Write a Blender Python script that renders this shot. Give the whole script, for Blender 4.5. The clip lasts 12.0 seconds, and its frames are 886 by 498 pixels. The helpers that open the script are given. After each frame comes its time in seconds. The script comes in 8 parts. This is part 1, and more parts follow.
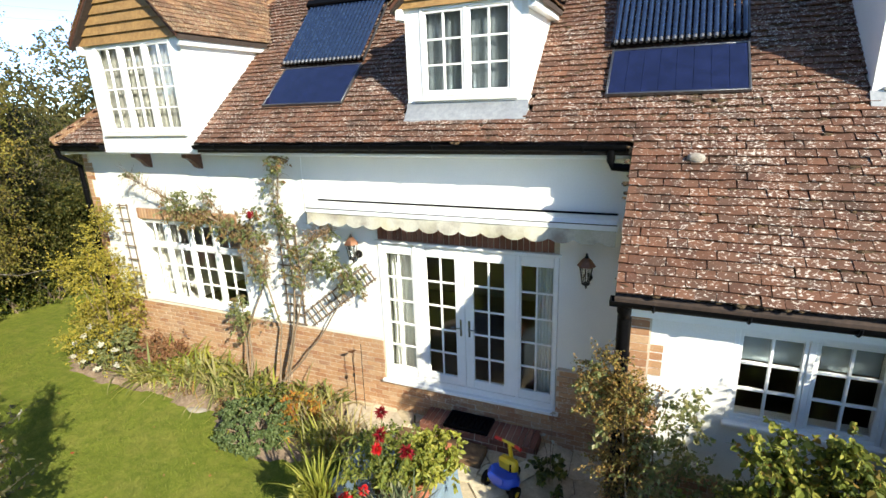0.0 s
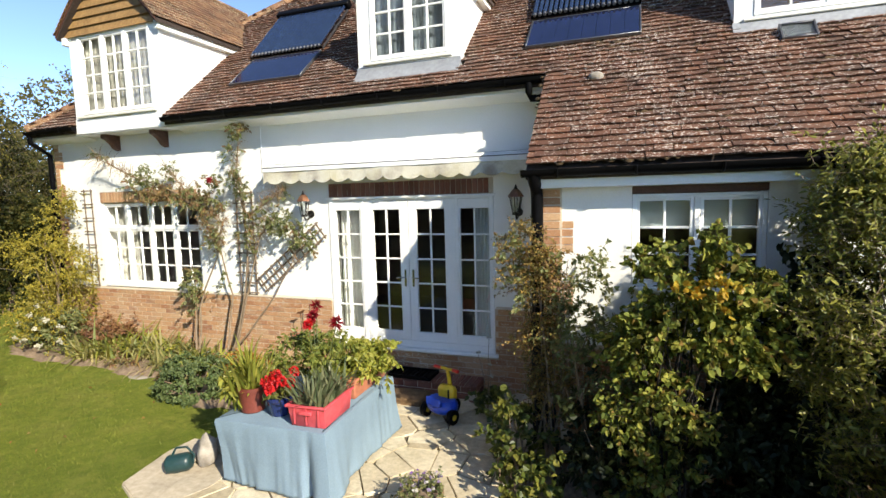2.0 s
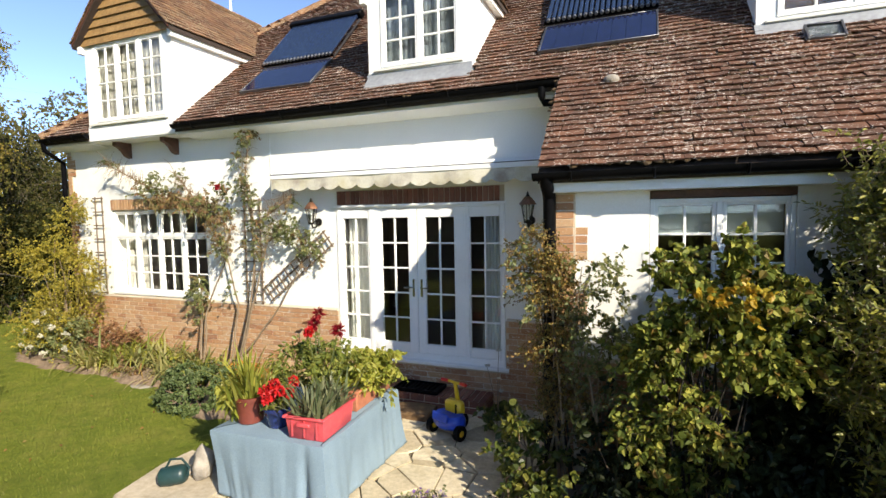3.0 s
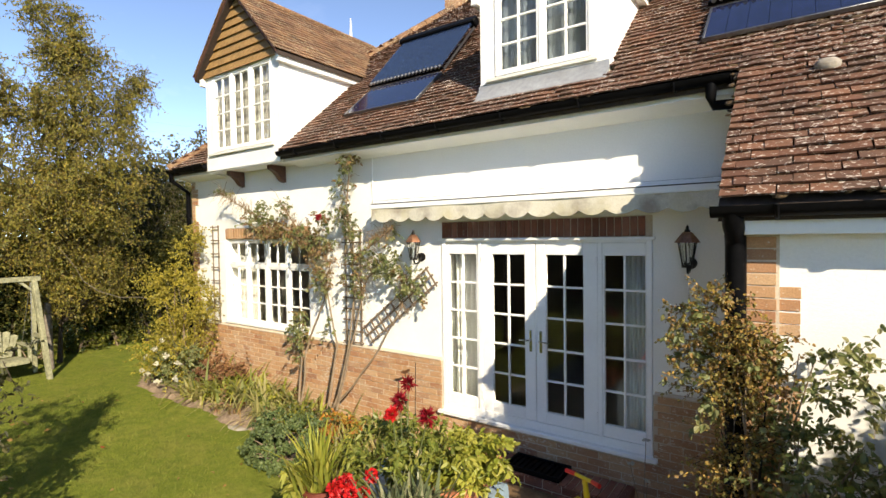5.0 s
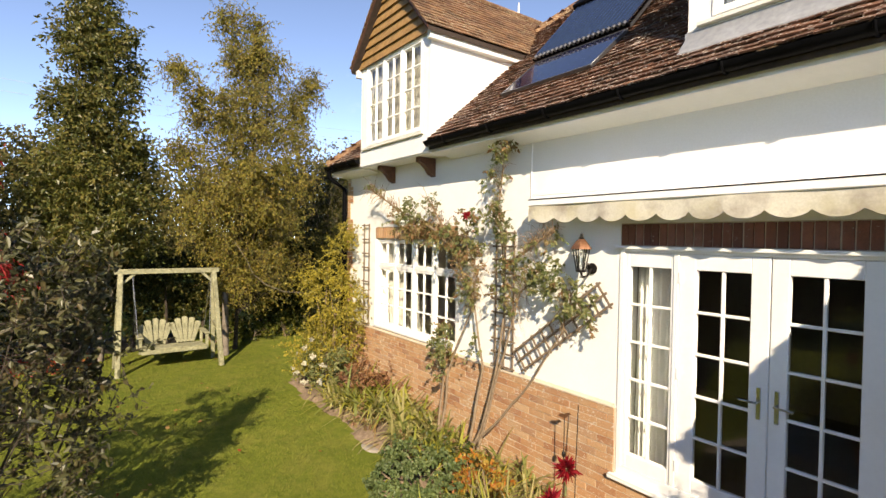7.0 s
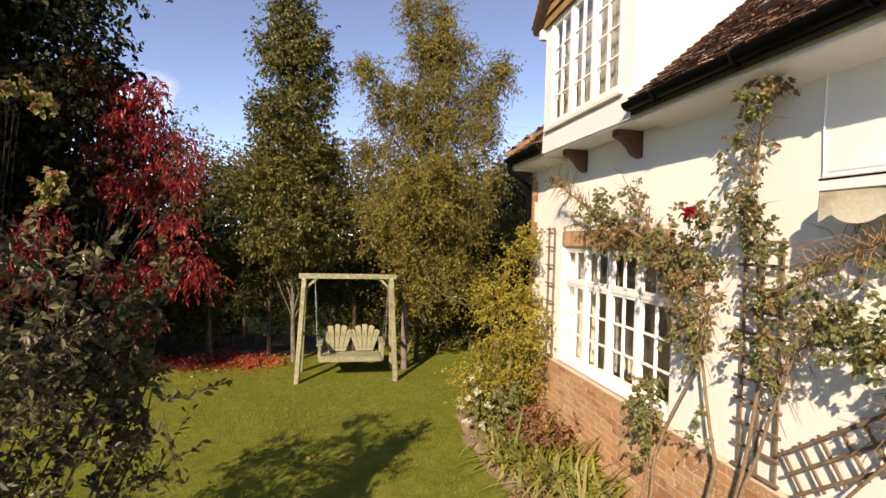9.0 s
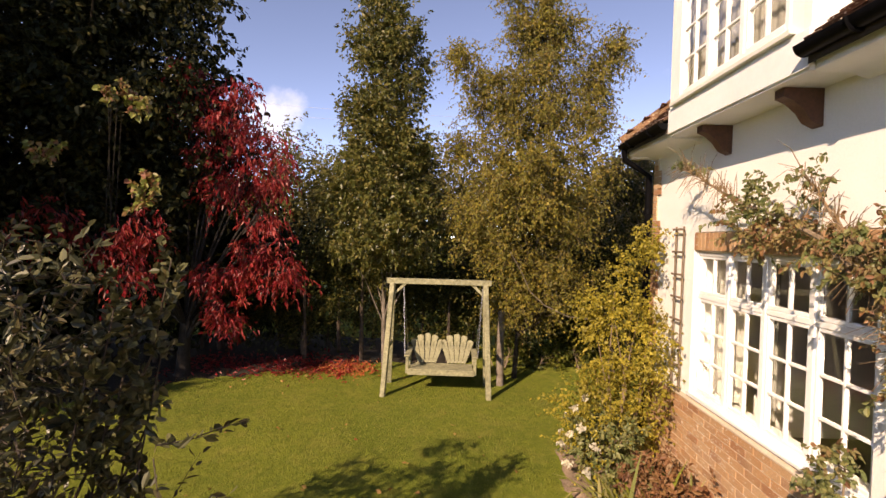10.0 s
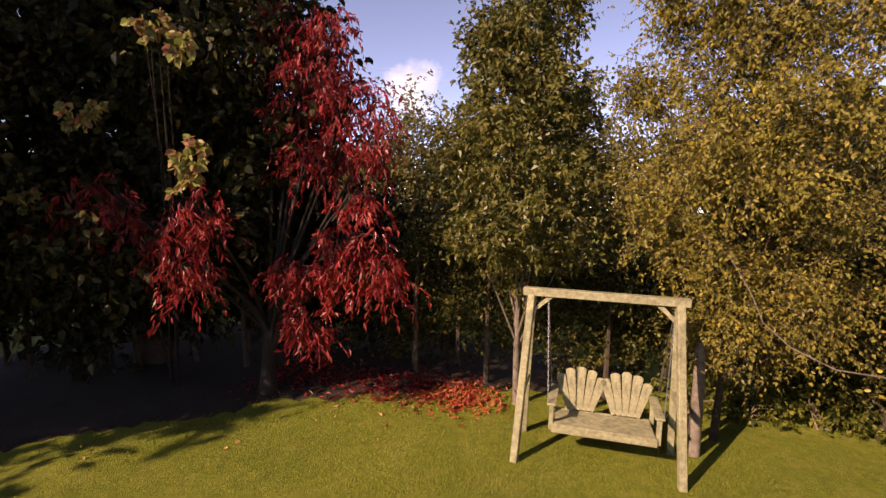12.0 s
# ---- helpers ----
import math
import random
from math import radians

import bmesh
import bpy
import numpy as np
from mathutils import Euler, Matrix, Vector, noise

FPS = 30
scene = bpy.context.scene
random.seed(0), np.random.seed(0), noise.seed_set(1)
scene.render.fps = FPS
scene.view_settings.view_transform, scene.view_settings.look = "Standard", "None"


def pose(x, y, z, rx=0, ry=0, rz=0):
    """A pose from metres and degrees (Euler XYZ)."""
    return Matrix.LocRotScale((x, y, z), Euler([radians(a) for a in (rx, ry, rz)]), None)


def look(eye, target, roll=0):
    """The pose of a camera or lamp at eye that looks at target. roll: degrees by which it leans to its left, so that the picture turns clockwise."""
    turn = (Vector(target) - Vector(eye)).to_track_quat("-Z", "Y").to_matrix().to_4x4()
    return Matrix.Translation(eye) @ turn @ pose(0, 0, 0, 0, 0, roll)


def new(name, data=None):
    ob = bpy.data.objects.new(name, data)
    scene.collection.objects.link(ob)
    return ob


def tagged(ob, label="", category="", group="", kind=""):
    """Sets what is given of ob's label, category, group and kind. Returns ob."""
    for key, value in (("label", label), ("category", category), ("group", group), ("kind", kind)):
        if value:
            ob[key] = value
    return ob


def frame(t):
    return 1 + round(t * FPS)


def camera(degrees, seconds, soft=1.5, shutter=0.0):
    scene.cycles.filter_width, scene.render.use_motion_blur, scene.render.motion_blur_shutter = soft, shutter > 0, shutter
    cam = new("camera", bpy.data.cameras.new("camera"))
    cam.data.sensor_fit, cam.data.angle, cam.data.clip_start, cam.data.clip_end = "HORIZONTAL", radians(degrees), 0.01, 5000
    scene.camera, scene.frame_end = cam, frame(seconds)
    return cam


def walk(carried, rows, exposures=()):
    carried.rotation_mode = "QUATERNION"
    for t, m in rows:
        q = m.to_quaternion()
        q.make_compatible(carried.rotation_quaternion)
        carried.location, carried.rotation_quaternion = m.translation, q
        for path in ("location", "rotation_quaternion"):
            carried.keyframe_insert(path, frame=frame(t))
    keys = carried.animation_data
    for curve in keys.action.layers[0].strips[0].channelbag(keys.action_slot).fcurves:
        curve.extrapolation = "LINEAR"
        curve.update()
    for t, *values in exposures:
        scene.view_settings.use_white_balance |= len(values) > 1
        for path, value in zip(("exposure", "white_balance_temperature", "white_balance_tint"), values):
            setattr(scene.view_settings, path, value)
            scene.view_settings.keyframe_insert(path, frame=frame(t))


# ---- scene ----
cam = camera(83.0, 12.0)
PATH = [
    (0, (3.446, -5.68, 4.222), (2.679, -3.921, 3.657), -2.1),
    (0.5, (3.764, -5.912, 3.591), (3.078, -4.086, 3.149), -2.1),
    (1, (3.94, -6.127, 3.031), (3.252, -4.277, 2.709), -2.1),
    (1.5, (4.075, -6.209, 2.653), (3.376, -4.352, 2.402), -1.8),
    (2, (4.105, -6.268, 2.405), (3.406, -4.405, 2.204), -1.5),
    (2.5, (4.096, -6.246, 2.289), (3.389, -4.382, 2.127), -1.2),
    (4.5, (3.814, -5.182, 2.391), (2.775, -3.474, 2.334), -0.9),
    (5, (3.599, -5.019, 2.493), (2.438, -3.392, 2.439), -0.8),
    (5.5, (3.468, -4.754, 2.519), (2.175, -3.229, 2.48), -0.5),
    (6, (3.258, -4.494, 2.53), (1.841, -3.082, 2.499), -0.3),
    (6.5, (3.041, -4.253, 2.522), (1.521, -2.953, 2.489), 0.1),
    (7, (2.784, -4.036, 2.495), (1.163, -2.864, 2.453), 0.9),
    (9, (1.35, -2.786, 2.54), (-0.611, -2.398, 2.497), 1.5),
    (9.5, (1.028, -2.716, 2.535), (-0.962, -2.512, 2.493), 1.9),
    (10, (0.438, -2.453, 2.54), (-1.561, -2.499, 2.495), 1.6),
    (10.5, (0.084, -2.463, 2.601), (-1.908, -2.634, 2.53), 1.3),
    (11, (-0.637, -2.384, 2.608), (-2.61, -2.694, 2.51), 1.3),
    (11.5, (-1.351, -2.658, 2.702), (-3.308, -3.043, 2.551), 1.7),
    (12, (-2.183, -2.894, 2.771), (-4.096, -3.446, 2.587), 1.8),
]
walk(cam, [(t, look(eye, target, roll)) for t, eye, target, roll in PATH], [(0.0, 1.22, 6700, 4), (2.5, 0.99, 6900, 8), (5.0, 1.00, 7550, 9), (7.0, 0.94, 8000, 13), (9.0, 0.75, 8500, 20), (12.0, 0.82, 9800, 39)])

# ---- world, sun, exposure ----
world = bpy.data.worlds.new("sky")
scene.world = world
world.use_nodes = True
wn, wl = world.node_tree.nodes, world.node_tree.links
sky = wn.new("ShaderNodeTexSky")
sky.sky_type, sky.sun_disc, sky.altitude = "NISHITA", False, 5000
SUN_WAY = Vector((-1.55, 1.0, -1.08)).normalized()
sky.sun_elevation = math.asin(-SUN_WAY.z)
sky.sun_rotation = math.atan2(-SUN_WAY.x, -SUN_WAY.y)
sky.air_density, sky.dust_density, sky.ozone_density = 0.68, 0.06, 1.7
# thin broken cloud low over the horizon
way = wn.new("ShaderNodeTexCoord")
puff = wn.new("ShaderNodeTexNoise")
puff.inputs["Scale"].default_value, puff.inputs["Detail"].default_value, puff.inputs["Roughness"].default_value = 3.2, 6.0, 0.6
flatten = wn.new("ShaderNodeMapping")
flatten.inputs["Scale"].default_value = (1.0, 1.0, 2.2)
wl.new(way.outputs["Generated"], flatten.inputs["Vector"])
wl.new(flatten.outputs[0], puff.inputs["Vector"])
# one small white cloud over the far trees
near_cloud = wn.new("ShaderNodeVectorMath")
near_cloud.operation = "DISTANCE"
near_cloud.inputs[1].default_value = (-0.92, -0.335, 0.203)
wl.new(way.outputs["Generated"], near_cloud.inputs[0])
ragged = wn.new("ShaderNodeTexNoise")
ragged.inputs["Scale"].default_value, ragged.inputs["Detail"].default_value = 16.0, 6.0
wl.new(way.outputs["Generated"], ragged.inputs["Vector"])
edge = wn.new("ShaderNodeMath")
edge.operation = "MULTIPLY_ADD"
edge.inputs[1].default_value = 0.16
wl.new(ragged.outputs[0], edge.inputs[0])
wl.new(near_cloud.outputs["Value"], edge.inputs[2])
lone = wn.new("ShaderNodeValToRGB")
lone.color_ramp.elements[0].position, lone.color_ramp.elements[0].color = 0.085, (0.24, 0.24, 0.24, 1)
lone.color_ramp.elements[1].position, lone.color_ramp.elements[1].color = 0.135, (0, 0, 0, 1)
wl.new(edge.outputs[0], lone.inputs[0])
cloud = wn.new("ShaderNodeValToRGB")
cloud.color_ramp.elements[0].position, cloud.color_ramp.elements[0].color = 0.60, (0, 0, 0, 1)
cloud.color_ramp.elements[1].position, cloud.color_ramp.elements[1].color = 0.80, (0.12, 0.12, 0.12, 1)
wl.new(puff.outputs[0], cloud.inputs[0])
height = wn.new("ShaderNodeSeparateXYZ")
wl.new(way.outputs["Generated"], height.inputs[0])
low = wn.new("ShaderNodeValToRGB")
low.color_ramp.elements[0].position, low.color_ramp.elements[0].color = 0.12, (1, 1, 1, 1)
low.color_ramp.elements[1].position, low.color_ramp.elements[1].color = 0.55, (0.0, 0.0, 0.0, 1)
wl.new(height.outputs[2], low.inputs[0])
share = wn.new("ShaderNodeMath")
share.operation = "MULTIPLY"
wl.new(cloud.outputs[0], share.inputs[0])
wl.new(low.outputs[0], share.inputs[1])
skymix = wn.new("ShaderNodeMix")
skymix.data_type = "RGBA"
both = wn.new("ShaderNodeMath")
both.operation = "MAXIMUM"
wl.new(share.outputs[0], both.inputs[0])
wl.new(lone.outputs[0], both.inputs[1])
wl.new(both.outputs[0], skymix.inputs[0])
wl.new(sky.outputs[0], skymix.inputs[6])
skymix.inputs[7].default_value = (7.5, 7.8, 8.4, 1)
wl.new(skymix.outputs[2], wn["Background"].inputs[0])
wn["Background"].inputs[1].default_value = 0.225
sun = new("sun", bpy.data.lights.new("sun", "SUN"))
sun.data.energy, sun.data.angle, sun.data.color = 4.3, radians(0.55), (1.0, 0.93, 0.80)
sun.rotation_euler = SUN_WAY.to_track_quat("-Z", "Y").to_euler()

# ---- materials ----
def nodes_of(name):
    m = bpy.data.materials.new(name)
    m.use_nodes = True
    nt = m.node_tree
    return m, nt, nt.nodes, nt.links, nt.nodes["Principled BSDF"]


def noise_tex(nt, scale, detail=4.0, rough=0.6, coords="Object"):
    tc = nt.nodes.new("ShaderNodeTexCoord")
    n = nt.nodes.new("ShaderNodeTexNoise")
    n.inputs["Scale"].default_value, n.inputs["Detail"].default_value, n.inputs["Roughness"].default_value = scale, detail, rough
    nt.links.new(tc.outputs[coords], n.inputs["Vector"])
    return n


def ramp(nt, source, stops):
    r = nt.nodes.new("ShaderNodeValToRGB")
    els = r.color_ramp.elements
    while len(els) < len(stops):
        els.new(0.5)
    for e, (p, c) in zip(els, stops):
        e.position, e.color = p, (*c, 1.0)
    nt.links.new(source, r.inputs[0])
    return r


def mixed(nt, fac, a, b, blend="MIX"):
    m = nt.nodes.new("ShaderNodeMix")
    m.data_type, m.blend_type = "RGBA", blend
    for sock, v in ((m.inputs[0], fac), (m.inputs[6], a), (m.inputs[7], b)):
        if isinstance(v, bpy.types.NodeSocket):
            nt.links.new(v, sock)
        elif isinstance(v, tuple):
            sock.default_value = (*v, 1.0)
        else:
            sock.default_value = v
    return m.outputs[2]


def bump(nt, bsdf, source, strength, distance=0.01):
    b = nt.nodes.new("ShaderNodeBump")
    b.inputs["Strength"].default_value, b.inputs["Distance"].default_value = strength, distance
    nt.links.new(source, b.inputs["Height"])
    nt.links.new(b.outputs[0], bsdf.inputs["Normal"])
    return b


def piece_random(nt):
    """A number that differs from piece to piece, whether pieces are objects or islands of one mesh."""
    g = nt.nodes.new("ShaderNodeNewGeometry")
    o = nt.nodes.new("ShaderNodeObjectInfo")
    add = nt.nodes.new("ShaderNodeMath")
    add.operation = "ADD"
    fr = nt.nodes.new("ShaderNodeMath")
    fr.operation = "FRACT"
    nt.links.new(g.outputs["Random Per Island"], add.inputs[0])
    nt.links.new(o.outputs["Random"], add.inputs[1])
    nt.links.new(add.outputs[0], fr.inputs[0])
    return fr.outputs[0]


def surface(name, dark, light, rough=0.7, metal=0.0, grain=40.0, stain=2.5, relief=0.2, depth=0.004, stain_dark=0.75, coords="Object"):
    """A plain material with grain and stains at two scales."""
    m, nt, nn, ll, b = nodes_of(name)
    fine, coarse = noise_tex(nt, grain, 6, 0.65, coords), noise_tex(nt, stain, 4, 0.6, coords)
    c = ramp(nt, fine.outputs[0], [(0.3, dark), (0.7, light)])
    k = ramp(nt, coarse.outputs[0], [(0.3, (stain_dark,) * 3), (0.6, (1, 1, 1))])
    ll.new(mixed(nt, 1.0, c.outputs[0], k.outputs[0], "MULTIPLY"), b.inputs["Base Color"])
    b.inputs["Roughness"].default_value, b.inputs["Metallic"].default_value = rough, metal
    bump(nt, b, fine.outputs[0], relief, depth)
    return m


def leaf_material(name, colours, rough=0.45, through_light=0.35, shine=0.35):
    """Leaves: one colour each out of a ramp, with light coming through."""
    m, nt, nn, ll, b = nodes_of(name)
    g = nn.new("ShaderNodeNewGeometry")
    n = len(colours)
    r = ramp(nt, g.outputs["Random Per Island"], [(i / max(1, n - 1), c) for i, c in enumerate(colours)])
    big = noise_tex(nt, 1.7, 3, 0.6)
    k = ramp(nt, big.outputs[0], [(0.3, (0.65, 0.65, 0.65)), (0.7, (1.15, 1.12, 1.0))])
    col = mixed(nt, 1.0, r.outputs[0], k.outputs[0], "MULTIPLY")
    ll.new(col, b.inputs["Base Color"])
    b.inputs["Roughness"].default_value = rough
    b.inputs["Specular IOR Level"].default_value = shine
    t = nn.new("ShaderNodeBsdfTranslucent")
    ll.new(col, t.inputs[0])
    mix = nn.new("ShaderNodeMixShader")
    mix.inputs[0].default_value = through_light
    ll.new(b.outputs[0], mix.inputs[1])
    ll.new(t.outputs[0], mix.inputs[2])
    ll.new(mix.outputs[0], nn["Material Output"].inputs[0])
    return m


def clay_material(name, stops, spots, spot_amount, moss):
    """Fired clay pieces, each a little different, with pale lichen spots and dark moss."""
    m, nt, nn, ll, b = nodes_of(name)
    base = ramp(nt, piece_random(nt), stops).outputs[0]
    fine = noise_tex(nt, 55, 5, 0.7)
    tc = nn.new("ShaderNodeNewGeometry")
    def world_noise(scale, detail, rough, stretch=(1.0, 1.0, 1.0)):
        n = nn.new("ShaderNodeTexNoise")
        n.inputs["Scale"].default_value, n.inputs["Detail"].default_value, n.inputs["Roughness"].default_value = scale, detail, rough
        mp = nn.new("ShaderNodeMapping")
        mp.inputs["Scale"].default_value = stretch
        ll.new(tc.outputs["Position"], mp.inputs["Vector"])
        ll.new(mp.outputs[0], n.inputs["Vector"])
        return n
    grime = world_noise(4.0, 5, 0.65)
    base = mixed(nt, ramp(nt, grime.outputs[0], [(0.42, (0, 0, 0)), (0.68, (0.75, 0.75, 0.75))]).outputs[0], base, moss)
    lichen = world_noise(44.0, 3, 0.65, (0.75, 1.15, 1.15))
    where = world_noise(1.3, 4, 0.6)
    amount = nn.new("ShaderNodeMath")
    amount.operation = "MULTIPLY_ADD"
    ll.new(where.outputs[0], amount.inputs[0])
    amount.inputs[1].default_value = 0.24
    ll.new(lichen.outputs[0], amount.inputs[2])
    base = mixed(nt, ramp(nt, amount.outputs[0], [(spot_amount, (0, 0, 0)), (spot_amount + 0.05, (0.9, 0.9, 0.9))]).outputs[0], base, spots)
    grain = world_noise(120, 3, 0.6)
    base = mixed(nt, 1.0, base, ramp(nt, grain.outputs[0], [(0.3, (0.75, 0.75, 0.75)), (0.7, (1.1, 1.1, 1.1))]).outputs[0], "MULTIPLY")
    ll.new(base, b.inputs["Base Color"])
    b.inputs["Roughness"].default_value = 0.85
    bump(nt, b, lichen.outputs[0], 0.5, 0.006)
    return m


M_RENDER = surface("white_render", (0.82, 0.81, 0.775), (0.88, 0.87, 0.84), 0.9, 0, 60, 0.8, 0.5, 0.004, 0.93)
M_PAINT = surface("white_paint", (0.85, 0.85, 0.84), (0.89, 0.89, 0.88), 0.35, 0, 25, 1.5, 0.05, 0.002, 0.93)
M_CREAM = surface("cream_paint", (0.74, 0.72, 0.64), (0.80, 0.78, 0.70), 0.45, 0, 25, 1.5, 0.05, 0.002, 0.9)
M_BLACK = surface("black_plastic", (0.003, 0.003, 0.0035), (0.006, 0.006, 0.007), 0.4, 0, 30, 3, 0.1, 0.002)
M_BLACK.node_tree.nodes["Principled BSDF"].inputs["Specular IOR Level"].default_value = 0.05
M_IRON = surface("black_iron", (0.015, 0.014, 0.013), (0.035, 0.03, 0.028), 0.5, 0.6, 60, 5, 0.3, 0.002)
M_COPPER = surface("copper", (0.20, 0.09, 0.05), (0.32, 0.16, 0.09), 0.5, 0.6, 40, 6, 0.2, 0.002)
M_CHROME = surface("brushed_steel", (0.5, 0.5, 0.5), (0.62, 0.62, 0.62), 0.25, 1.0, 60, 6, 0.05, 0.001)
M_LEAD = surface("lead_sheet", (0.30, 0.31, 0.33), (0.42, 0.43, 0.45), 0.6, 0.3, 20, 4, 0.2, 0.004)
M_BRACKET = surface("brown_stained_timber", (0.07, 0.028, 0.015), (0.14, 0.055, 0.03), 0.6, 0, 30, 4, 0.3, 0.003)
M_BOARD = surface("tan_timber_board", (0.23, 0.125, 0.045), (0.40, 0.24, 0.09), 0.7, 0, 18, 3, 0.4, 0.004)
M_WEATHERED = surface("weathered_timber", (0.17, 0.168, 0.095), (0.39, 0.375, 0.235), 0.85, 0, 22, 5, 0.6, 0.004, 0.6)
M_TRELLIS = surface("grey_brown_trellis_timber", (0.13, 0.09, 0.06), (0.26, 0.19, 0.13), 0.85, 0, 30, 5, 0.4, 0.003)
M_MORTAR = surface("mortar", (0.52, 0.43, 0.32), (0.66, 0.56, 0.44), 0.95, 0, 60, 2, 0.5, 0.004)
M_UNDERLAY = surface("roof_underlay", (0.03, 0.022, 0.018), (0.07, 0.045, 0.035), 0.95, 0, 20, 2, 0.3)
M_TILE = clay_material("clay_roof_tile", [(0.0, (0.105, 0.042, 0.024)), (0.35, (0.138, 0.057, 0.031)), (0.7, (0.18, 0.078, 0.042)), (1.0, (0.105, 0.052, 0.033))], (0.70, 0.62, 0.54), 0.700, (0.048, 0.028, 0.018))
M_TILE_OLD = clay_material("lichened_roof_tile", [(0.0, (0.13, 0.065, 0.036)), (0.5, (0.22, 0.11, 0.06)), (1.0, (0.27, 0.145, 0.07))], (0.56, 0.48, 0.32), 0.705, (0.08, 0.046, 0.022))
M_BRICK = clay_material("red_brick", [(0.0, (0.34, 0.155, 0.08)), (0.25, (0.45, 0.235, 0.115)), (0.6, (0.50, 0.285, 0.145)), (0.85, (0.54, 0.35, 0.205)), (1.0, (0.30, 0.14, 0.08))], (0.64, 0.55, 0.44), 0.72, (0.47, 0.30, 0.17))
M_BRICK_DARK = clay_material("dark_lintel_brick", [(0.0, (0.16, 0.055, 0.035)), (0.5, (0.27, 0.10, 0.06)), (1.0, (0.33, 0.15, 0.10))], (0.45, 0.38, 0.33), 0.78, (0.14, 0.06, 0.04))
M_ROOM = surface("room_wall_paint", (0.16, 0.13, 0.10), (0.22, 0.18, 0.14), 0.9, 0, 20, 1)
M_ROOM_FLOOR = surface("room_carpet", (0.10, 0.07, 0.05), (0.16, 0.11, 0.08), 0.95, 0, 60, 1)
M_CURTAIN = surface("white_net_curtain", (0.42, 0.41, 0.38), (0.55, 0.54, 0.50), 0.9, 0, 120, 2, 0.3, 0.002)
# two copies of one net, tones set for the sunlit and the shaded sidelight
M_NET = surface("sun_tone_net_curtain", (0.55, 0.55, 0.52), (0.68, 0.68, 0.65), 0.9, 0, 120, 2, 0.3, 0.002)
M_NET_SHADE = surface("shade_tone_net_curtain", (0.66, 0.66, 0.63), (0.78, 0.78, 0.75), 0.9, 0, 120, 2, 0.3, 0.002)
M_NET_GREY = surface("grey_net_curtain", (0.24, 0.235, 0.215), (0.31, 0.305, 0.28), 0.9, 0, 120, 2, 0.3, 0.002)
# colour of the sky reflected in the dormer panes, put on an added net
M_NET_SKY = surface("sky_reflection_net", (0.085, 0.105, 0.125), (0.12, 0.145, 0.17), 0.9, 0, 120, 2, 0.3, 0.002)
M_BLIND = surface("grey_blind", (0.22, 0.27, 0.30), (0.29, 0.34, 0.37), 0.8, 0, 80, 2, 0.2, 0.002)
def make_awning():
    """Cream cloth with yellow-green mould and grey-brown smears."""
    m, nt, nn, ll, b = nodes_of("stained_awning_cloth")
    fine, mould, smear = noise_tex(nt, 70, 5, 0.65), noise_tex(nt, 2.3, 5, 0.65), noise_tex(nt, 3.1, 4, 0.6)
    c = ramp(nt, fine.outputs[0], [(0.3, (0.50, 0.475, 0.39)), (0.7, (0.64, 0.61, 0.52))]).outputs[0]
    c = mixed(nt, ramp(nt, mould.outputs[0], [(0.50, (0, 0, 0)), (0.72, (0.7, 0.7, 0.7))]).outputs[0], c, (0.42, 0.37, 0.20))
    c = mixed(nt, ramp(nt, smear.outputs[0], [(0.50, (0, 0, 0)), (0.68, (0.8, 0.8, 0.8))]).outputs[0], c, (0.24, 0.19, 0.155))
    ll.new(c, b.inputs["Base Color"])
    b.inputs["Roughness"].default_value = 0.9
    bump(nt, b, fine.outputs[0], 0.3, 0.002)
    return m


M_AWNING = make_awning()
M_SOIL = surface("dry_soil", (0.16, 0.105, 0.07), (0.34, 0.25, 0.17), 0.98, 0, 25, 2.2, 0.9, 0.02, 0.7)
M_JOINT = surface("dark_joint_sand", (0.09, 0.07, 0.045), (0.20, 0.155, 0.10), 0.98, 0, 40, 3, 0.8, 0.01)
M_PAVING = surface("stone_paving", (0.42, 0.34, 0.24), (0.62, 0.53, 0.40), 0.9, 0, 14, 1.8, 0.5, 0.006, 0.7)
M_STONE = surface("pale_rock", (0.22, 0.19, 0.155), (0.44, 0.39, 0.33), 0.9, 0, 9, 3, 0.8, 0.02, 0.7)
M_BARK = surface("bark", (0.03, 0.022, 0.017), (0.10, 0.075, 0.055), 0.95, 0, 18, 3, 0.9, 0.015)
# near-black bark for thin stems and twigs
M_BARK_DARK = surface("near_black_bark", (0.010, 0.008, 0.006), (0.03, 0.022, 0.017), 0.95, 0, 18, 3, 0.9, 0.015)
M_BARK_PALE = surface("pale_bark", (0.10, 0.08, 0.06), (0.26, 0.22, 0.18), 0.9, 0, 12, 4, 0.7, 0.01)
M_STEM = surface("rose_stem", (0.15, 0.105, 0.065), (0.30, 0.225, 0.15), 0.8, 0, 30, 5, 0.5, 0.004)
M_TWIG = surface("dry_twig", (0.20, 0.12, 0.06), (0.36, 0.24, 0.13), 0.9, 0, 30, 5, 0.4)
M_CLOTH = surface("grey_blue_sheet", (0.165, 0.235, 0.295), (0.22, 0.30, 0.37), 0.75, 0, 90, 2.0, 0.25, 0.003, 0.85)
M_TERRACOTTA = surface("terracotta", (0.36, 0.12, 0.06), (0.50, 0.19, 0.10), 0.75, 0, 20, 4, 0.3)
M_BROWNPOT = surface("red_brown_pot", (0.13, 0.028, 0.018), (0.19, 0.042, 0.026), 0.5, 0, 20, 4, 0.1)
M_BLUEPOT = surface("blue_glazed_pot", (0.012, 0.02, 0.09), (0.02, 0.035, 0.14), 0.15, 0, 10, 3, 0.05)
